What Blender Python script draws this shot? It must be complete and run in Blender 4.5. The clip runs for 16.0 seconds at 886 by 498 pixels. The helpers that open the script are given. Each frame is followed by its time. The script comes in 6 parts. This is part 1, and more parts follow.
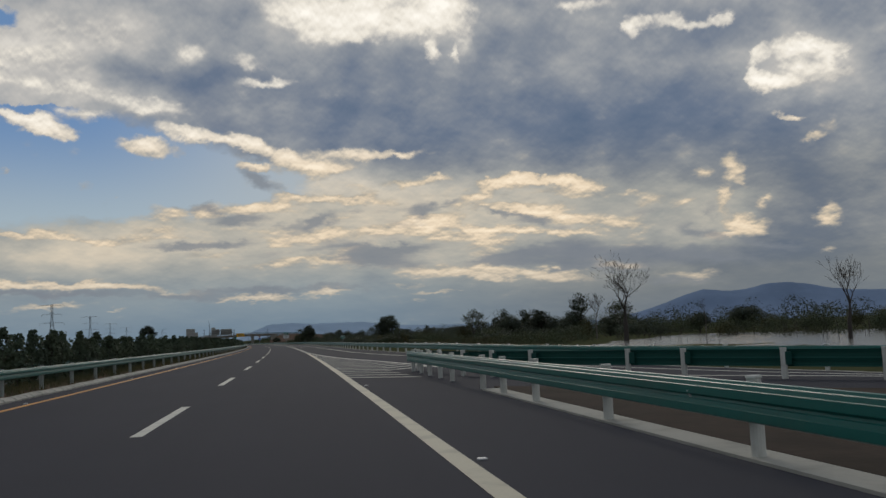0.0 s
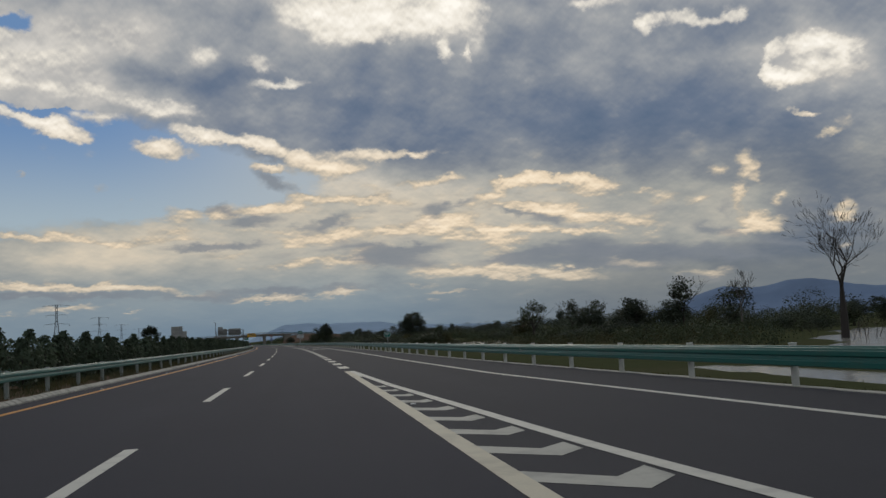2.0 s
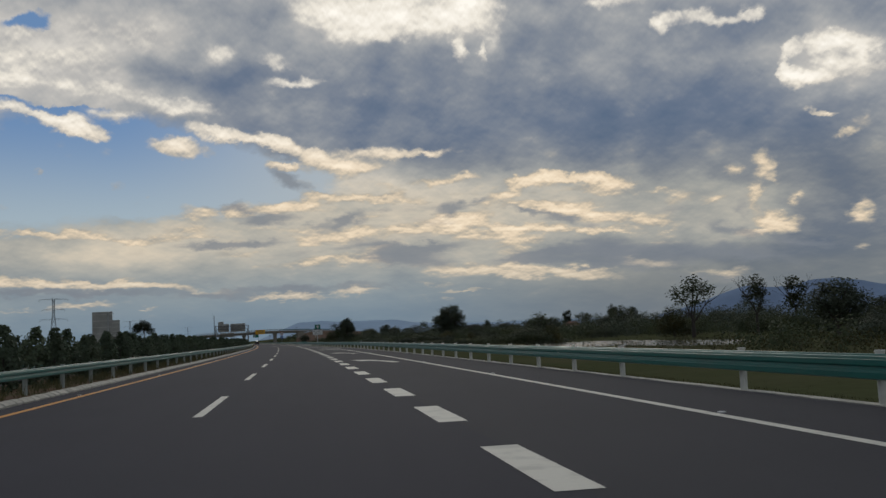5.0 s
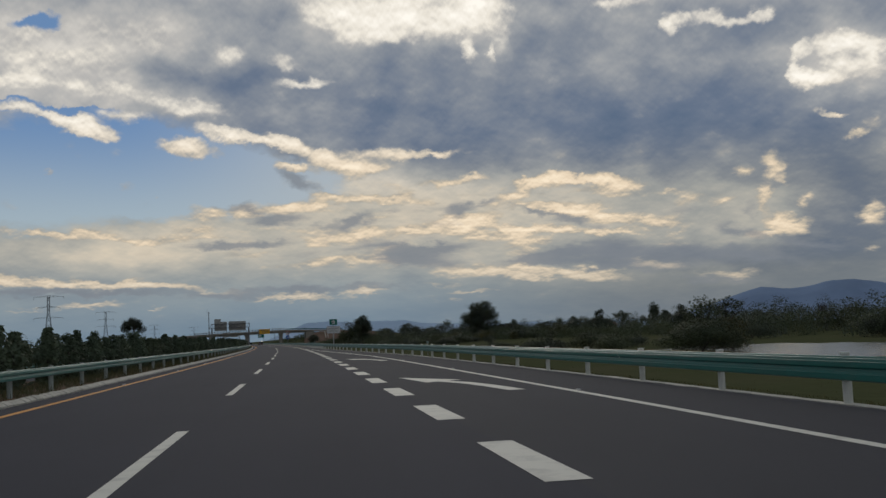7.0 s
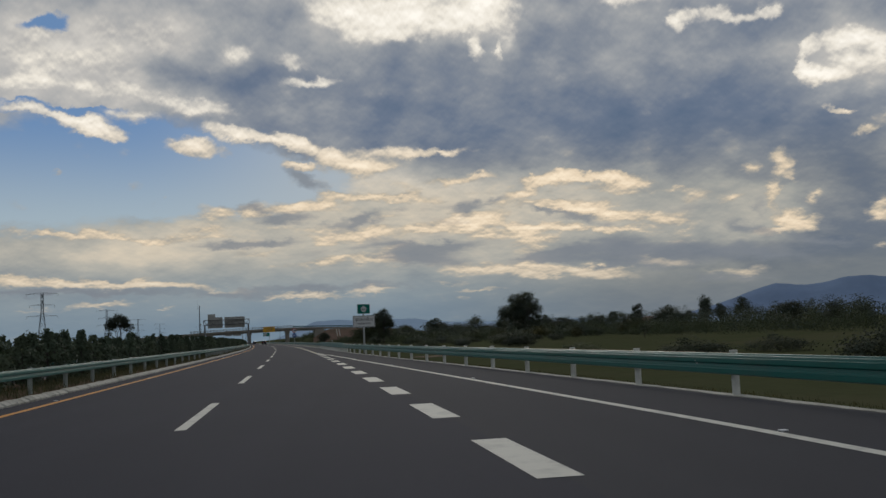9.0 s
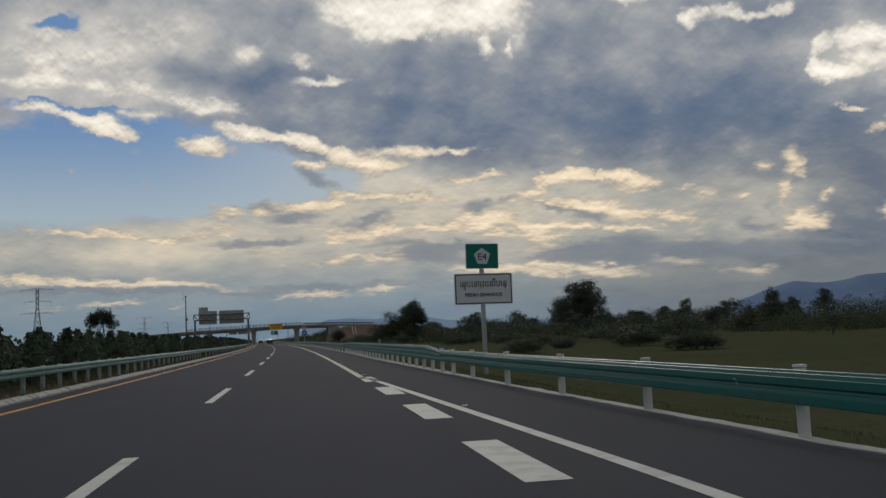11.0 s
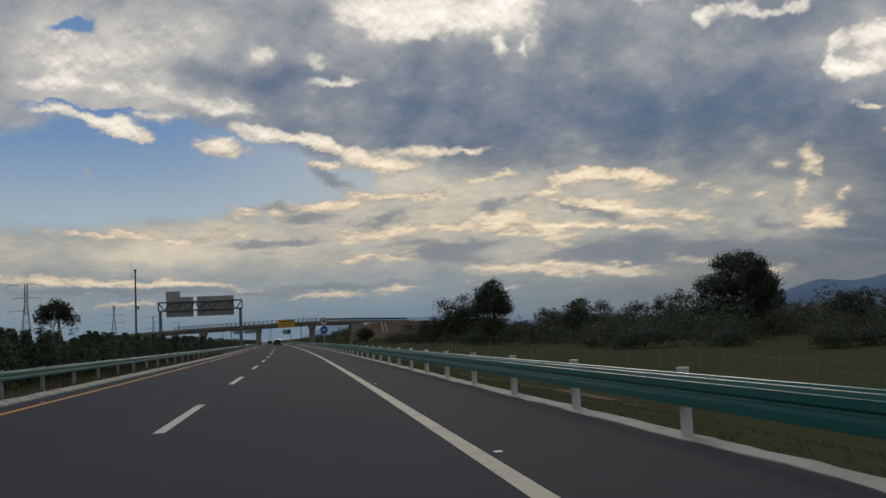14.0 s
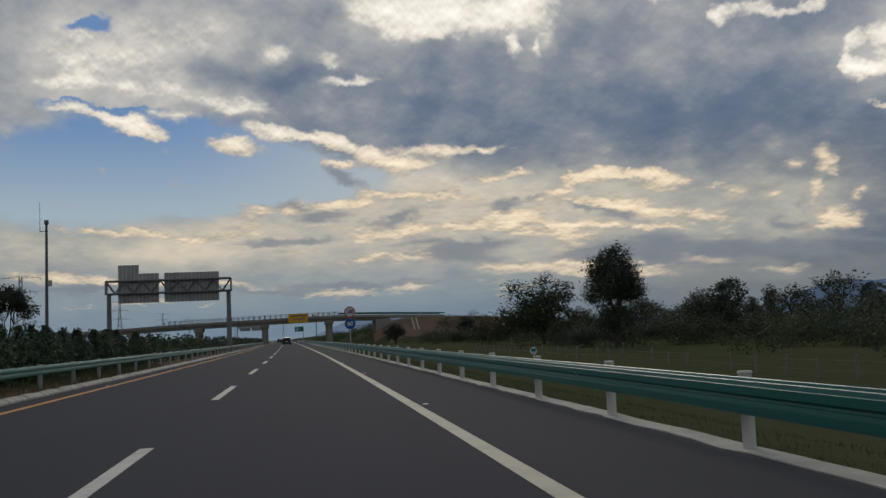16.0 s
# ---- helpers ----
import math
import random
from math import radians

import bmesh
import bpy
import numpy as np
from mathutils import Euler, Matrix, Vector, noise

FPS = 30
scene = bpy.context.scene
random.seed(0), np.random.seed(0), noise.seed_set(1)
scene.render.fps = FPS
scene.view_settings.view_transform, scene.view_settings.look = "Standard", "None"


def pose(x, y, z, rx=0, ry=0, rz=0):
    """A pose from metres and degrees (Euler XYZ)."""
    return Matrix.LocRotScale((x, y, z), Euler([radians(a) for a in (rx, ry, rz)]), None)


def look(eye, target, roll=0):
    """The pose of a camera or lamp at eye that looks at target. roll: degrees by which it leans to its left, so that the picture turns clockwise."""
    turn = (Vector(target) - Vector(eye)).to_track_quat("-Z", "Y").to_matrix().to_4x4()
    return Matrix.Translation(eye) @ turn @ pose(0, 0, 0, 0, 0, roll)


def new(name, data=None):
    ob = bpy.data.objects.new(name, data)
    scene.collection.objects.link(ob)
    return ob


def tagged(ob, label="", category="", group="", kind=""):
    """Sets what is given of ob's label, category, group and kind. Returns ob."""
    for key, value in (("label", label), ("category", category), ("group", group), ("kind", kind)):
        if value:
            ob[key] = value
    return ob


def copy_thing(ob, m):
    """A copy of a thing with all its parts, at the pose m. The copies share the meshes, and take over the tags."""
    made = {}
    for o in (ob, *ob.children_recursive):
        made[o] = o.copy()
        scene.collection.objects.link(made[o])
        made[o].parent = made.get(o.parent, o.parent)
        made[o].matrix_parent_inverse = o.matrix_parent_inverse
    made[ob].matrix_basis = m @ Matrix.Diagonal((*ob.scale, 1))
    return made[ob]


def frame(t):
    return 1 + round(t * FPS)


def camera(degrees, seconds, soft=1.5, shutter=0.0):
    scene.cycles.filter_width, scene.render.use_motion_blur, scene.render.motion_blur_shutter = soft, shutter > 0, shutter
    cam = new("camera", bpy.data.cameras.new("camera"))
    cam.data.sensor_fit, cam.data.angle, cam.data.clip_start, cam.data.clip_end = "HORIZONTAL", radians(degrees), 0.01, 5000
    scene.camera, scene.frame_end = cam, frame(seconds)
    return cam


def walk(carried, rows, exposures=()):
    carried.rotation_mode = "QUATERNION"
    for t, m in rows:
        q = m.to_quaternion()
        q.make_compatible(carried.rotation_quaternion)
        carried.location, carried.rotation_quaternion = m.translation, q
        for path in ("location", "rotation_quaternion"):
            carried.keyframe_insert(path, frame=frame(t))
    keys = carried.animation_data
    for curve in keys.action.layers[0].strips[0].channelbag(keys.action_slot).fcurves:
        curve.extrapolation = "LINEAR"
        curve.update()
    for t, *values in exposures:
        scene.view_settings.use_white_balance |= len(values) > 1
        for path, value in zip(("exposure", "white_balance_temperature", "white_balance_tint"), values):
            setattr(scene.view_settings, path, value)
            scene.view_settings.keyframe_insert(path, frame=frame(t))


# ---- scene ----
cam = camera(51.003, 16.0)

# ---- the road's line: metres along (s) and across to the right (d) of the lane dashes ----
K0, K1, S_END = 0.000183999, 5.0138e-8, 440.0
_s = np.arange(-400.0, 4601.0, 1.0)
_k = np.where(_s < S_END, K0 + K1 * _s, np.clip((K0 + K1 * S_END) * (1 - (_s - S_END) / 140), 0, 1))
_th = np.concatenate([[0], np.cumsum((_k[1:] + _k[:-1]) / 2)])
_th -= _th[400]
_mid = (_th[1:] + _th[:-1]) / 2
_x = np.concatenate([[0], np.cumsum(-np.sin(_mid))])
_y = np.concatenate([[0], np.cumsum(np.cos(_mid))])
_x -= _x[400]
_y -= _y[400]


def heading(s):
    return float(np.interp(s, _s, _th))


def rd(s, d, z=0.0):
    a = heading(s)
    return Vector((float(np.interp(s, _s, _x)) + d * math.cos(a), float(np.interp(s, _s, _y)) + d * math.sin(a), z))


def at_road(s, d, z=0.0, turn=0.0):
    """A pose on the road: x across to the right, y along."""
    p = rd(s, d, z)
    return pose(p.x, p.y, p.z, 0, 0, math.degrees(heading(s)) + turn)


# t, x, y, z, yaw, pitch, lean
PATH = (
    (0.0, 2.232, 0.011, 1.230, -9.082, 5.220, 2.596),
    (0.5, 2.193, 13.182, 1.230, -8.896, 5.237, 2.717),
    (1.0, 2.111, 26.348, 1.230, -8.700, 5.234, 2.741),
    (1.5, 1.989, 39.515, 1.230, -8.485, 5.263, 2.847),
    (2.0, 1.830, 52.687, 1.195, -8.222, 5.229, 2.961),
    (2.5, 1.635, 65.870, 1.230, -8.018, 5.178, 2.821),
    (3.0, 1.406, 79.068, 1.230, -7.842, 5.234, 2.868),
    (3.5, 1.145, 92.285, 1.230, -7.639, 5.260, 2.689),
    (4.0, 0.825, 105.524, 1.230, -7.510, 5.229, 2.756),
    (4.5, 0.531, 118.788, 1.230, -7.442, 5.200, 2.627),
    (5.0, 0.180, 132.079, 1.230, -7.322, 5.200, 2.627),
    (5.5, -0.199, 145.397, 1.230, -7.205, 5.200, 2.627),
    (6.0, -0.606, 158.744, 1.230, -7.088, 5.200, 2.627),
    (6.5, -1.041, 172.121, 1.230, -6.979, 5.191, 2.281),
    (7.0, -1.504, 185.525, 1.230, -6.818, 5.280, 2.430),
    (7.5, -1.995, 198.958, 1.230, -6.749, 5.212, 2.996),
    (8.0, -2.514, 212.415, 1.255, -6.639, 5.214, 2.610),
    (8.5, -3.063, 225.897, 1.230, -6.470, 5.200, 2.627),
    (9.0, -3.641, 239.399, 1.230, -6.333, 5.200, 2.627),
    (9.5, -4.250, 252.918, 1.230, -6.189, 5.200, 2.627),
    (10.0, -4.891, 266.450, 1.230, -6.040, 5.200, 2.627),
    (10.5, -5.564, 279.990, 1.230, -5.860, 5.184, 2.572),
    (11.0, -6.245, 293.533, 1.230, -5.685, 5.155, 2.631),
    (11.5, -7.016, 307.073, 1.230, -5.535, 5.165, 2.322),
    (12.0, -7.797, 320.603, 1.230, -5.359, 5.172, 2.260),
    (12.5, -8.617, 334.116, 1.230, -5.168, 5.249, 2.600),
    (13.0, -9.478, 347.603, 1.230, -5.066, 5.212, 2.521),
    (13.5, -10.382, 361.057, 1.230, -4.945, 5.158, 2.632),
    (14.0, -11.331, 374.469, 1.230, -4.787, 5.182, 2.724),
    (14.5, -12.327, 387.827, 1.212, -4.600, 5.140, 2.750),
    (15.0, -13.371, 401.122, 1.230, -4.412, 5.115, 2.570),
    (15.5, -14.467, 414.343, 1.230, -4.174, 5.139, 2.326),
    (16.0, -15.616, 427.478, 1.230, -3.979, 5.153, 2.459),
)
walk(cam, [(t, pose(x, y, z, 0, 0, yaw) @ pose(0, 0, 0, 90 + pitch) @ pose(0, 0, 0, 0, 0, -lean)) for t, x, y, z, yaw, pitch, lean in PATH])

# ---- sky, sun ----
def node(tree, kind, inputs=(), **props):
    n = tree.nodes.new(kind)
    for k, v in props.items():
        if k == "operation":
            n.operation = v
        elif k == "blend":
            n.data_type, n.blend_type = "RGBA", v
        elif k == "smooth":
            n.interpolation_type = v
    for key, v in (inputs.items() if isinstance(inputs, dict) else enumerate(inputs)):
        sock = n.inputs[key]
        if isinstance(v, bpy.types.NodeSocket):
            tree.links.new(v, sock)
        elif v is not None:
            sock.default_value = v
    return n


def calc(tree, op, a, b=None, c=None):
    return node(tree, "ShaderNodeMath", [v for v in (a, b, c)], operation=op).outputs[0]


def vcalc(tree, op, a, b=None):
    n = node(tree, "ShaderNodeVectorMath", [a, b], operation=op)
    return n.outputs["Value"] if op == "LENGTH" else n.outputs["Vector"]


def mix(tree, f, a, b, blend="MIX"):
    n = node(tree, "ShaderNodeMix", blend=blend)
    for key, v in ((0, f), (6, a), (7, b)):
        if isinstance(v, bpy.types.NodeSocket):
            tree.links.new(v, n.inputs[key])
        else:
            n.inputs[key].default_value = v if key == 0 else (*v, 1)[:4]
    return n.outputs[2]


def ramp01(tree, v, lo, hi, smooth="SMOOTHSTEP"):
    n = node(tree, "ShaderNodeMapRange", {0: v, 1: lo, 2: hi, 3: 0.0, 4: 1.0}, smooth=smooth)
    return n.outputs[0]


def noise_tex(tree, vec, scale, detail=6.0, rough=0.55, distortion=0.0):
    return node(tree, "ShaderNodeTexNoise", {"Vector": vec, "Scale": scale, "Detail": detail, "Roughness": rough, "Distortion": distortion})


SUN_AZ, SUN_EL = 4.0, 27.0
world = bpy.data.worlds.new("sky")
scene.world = world
world.use_nodes = True
wt = world.node_tree
wt.nodes.clear()
direction = wt.nodes.new("ShaderNodeTexCoord").outputs["Generated"]
sep = node(wt, "ShaderNodeSeparateXYZ", [direction])
dx, dy, dz = sep.outputs
az = calc(wt, "MULTIPLY", calc(wt, "ARCTAN2", dx, dy), 57.2958)
el = calc(wt, "MULTIPLY", calc(wt, "ARCSINE", dz), 57.2958)
# the cloud deck seen in perspective: flatter near the horizon
deck = node(wt, "ShaderNodeCombineXYZ", [az, calc(wt, "MULTIPLY", calc(wt, "LOGARITHM", calc(wt, "ADD", calc(wt, "MAXIMUM", el, -3.0), 8.0), 2.718), 27.0), 0.0]).outputs[0]


def billow(offset, scale, detail=4.0, rough=0.5):
    """Heaped round lumps, 0 in the folds to 1 on the crowns."""
    n = wt.nodes.new("ShaderNodeTexVoronoi")
    n.feature, n.normalize = "SMOOTH_F1", True
    wt.links.new(vcalc(wt, "ADD", deck, offset), n.inputs["Vector"])
    for key, v in (("Scale", scale), ("Detail", detail), ("Roughness", rough), ("Lacunarity", 2.2), ("Smoothness", 0.6)):
        n.inputs[key].default_value = v
    return calc(wt, "SUBTRACT", 1.0, n.outputs["Distance"])


big = noise_tex(wt, vcalc(wt, "ADD", deck, (31.0, 7.7, 0.4)), 0.13, 4.0, 0.5, 0.1).outputs[0]
puff = noise_tex(wt, vcalc(wt, "ADD", deck, (8.3, 12.0, 2.0)), 0.42, 5.0, 0.5, 0.15).outputs[0]
# lumps, and the same a little nearer the sun: the side of each lump that faces it
lump = billow((17.0, 41.0, 0.0), 0.62, 3.0, 0.45)
lump_lit = billow((17.0, 41.22, 0.0), 0.62, 3.0, 0.45)
relief = calc(wt, "SUBTRACT", lump, lump_lit)
mott = calc(wt, "SUBTRACT", puff, 0.5)
swell = calc(wt, "SUBTRACT", big, 0.5)
heap = calc(wt, "SUBTRACT", lump, 0.62)
# places in the sky (degrees), with ragged borders
flat = node(wt, "ShaderNodeCombineXYZ", [az, el, 0.0]).outputs[0]
wob = noise_tex(wt, deck, 0.22, 5.0, 0.5).outputs[1]
soft_place = vcalc(wt, "ADD", flat, vcalc(wt, "MULTIPLY", vcalc(wt, "SUBTRACT", wob, (0.5, 0.5, 0.5)), (5.0, 3.0, 0.0)))
curl = noise_tex(wt, deck, 0.6, 6.0, 0.58).outputs[1]
sharp_place = vcalc(wt, "ADD", flat, vcalc(wt, "MULTIPLY", vcalc(wt, "SUBTRACT", curl, (0.5, 0.5, 0.5)), (2.4, 1.6, 0.0)))


def total(place, *groups):
    """Sum of soft oval patches: azimuth, elevation, half width, half height, turn, amount."""
    s = 0.0
    for g in groups:
        for a, e, wa, we, turn, amount in g:
            n = node(wt, "ShaderNodeTexGradient", [place])
            n.gradient_type = "SPHERICAL"
            m = n.texture_mapping
            m.vector_type, m.translation, m.rotation, m.scale = "TEXTURE", (a, e, 0), (0, 0, radians(turn)), (wa, we, 1)
            s = calc(wt, "MULTIPLY_ADD", n.outputs[1], amount, s)
    return s


# broad lights and shades of the deck: thin (+) and thick (-)
thin_b = total(soft_place, [
    (-15.2, 17.0, 11.1, 5.29, 4.0, 0.36),
    (-17.0, 15.9, 6.0, 2.78, 4.1, 0.12),
    (-9.5, 18.3, 3.6, 1.59, 2.6, 0.1),
    (4.1, 20.1, 9.7, 3.26, -1.4, 0.4),
    (10.5, 19.5, 3.9, 2.94, -3.4, 0.14),
    (-8.2, 16.0, 7.3, 1.31, -1.3, -0.3),
    (-4.7, 19.4, 4.1, 1.93, 1.4, -0.1),
    (2.1, 15.0, 7.0, 1.87, -8.9, -0.12),
    (6.4, 16.4, 6.1, 2.02, -2.2, -0.06),
    (14.7, 12.5, 19.5, 3.74, -6.0, -0.24),
], [
    (23.5, 11.6, 10.8, 3.29, -7.9, -0.16),
    (30.7, 8.0, 5.6, 5.41, -6.1, -0.3),
    (19.1, 16.5, 11.3, 3.60, -5.8, -0.06),
    (17.5, 15.3, 2.1, 1.83, -5.1, 0.1),
    (6.4, 15.0, 2.1, 1.04, -41.0, 0.07),
    (10.6, 12.9, 6.7, 2.05, -3.2, 0.1),
    (26.2, 17.7, 9.6, 2.19, -8.2, -0.1),
    (30.9, 14.5, 4.5, 3.10, -8.7, 0.34),
    (32.3, 11.2, 3.5, 2.80, -7.8, 0.14),
    (-0.7, 13.7, 7.0, 0.75, -0.6, 0.1),
    (11.1, 9.3, 16.8, 2.08, -3.1, 0.06),
    (14.5, 7.2, 16.6, 3.45, -6.4, 0.28),
    (1.1, 6.4, 19.5, 4.86, -1.8, 0.36),
], [
    (-9.6, 7.1, 10.7, 2.00, 2.7, 0.12),
    (-15.3, 5.5, 13.9, 2.26, -0.4, 0.34),
    (4.0, 9.6, 7.7, 1.73, -2.0, 0.14),
    (25.8, 7.2, 5.3, 3.62, -5.0, 0.2),
    (18.1, 4.6, 7.7, 1.44, -3.4, -0.3),
    (24.9, 3.8, 6.9, 1.19, -3.8, -0.24),
    (29.5, 3.6, 5.9, 2.57, -4.2, -0.34),
    (11.8, 3.7, 9.0, 1.53, -5.8, 0.26),
    (23.9, 3.0, 3.5, 0.87, -3.5, 0.18),
    (20.0, 3.5, 2.6, 0.68, -3.3, 0.1),
    (20.6, 8.1, 5.3, 1.35, -4.5, 0.1),
])
# openings to the blue
open_b = total(sharp_place, [
    (-16.2, 10.2, 13.8, 4.46, 4.8, 1.1),
    (-8.6, 10.0, 10.8, 3.02, -8.0, 0.9),
    (-2.2, 9.6, 6.5, 1.71, -0.9, 0.55),
    (-17.0, 18.4, 1.9, 0.61, 5.1, 1),
    (-18.2, 13.9, 2.0, 0.56, -4.9, 1),
    (-15.5, 13.7, 1.8, 0.29, -1.3, 0.75),
    (-12.6, 13.2, 1.9, 0.33, -8.3, 0.75),
    (-13.7, 13.8, 1.6, 0.26, 2.4, 0.6),
])
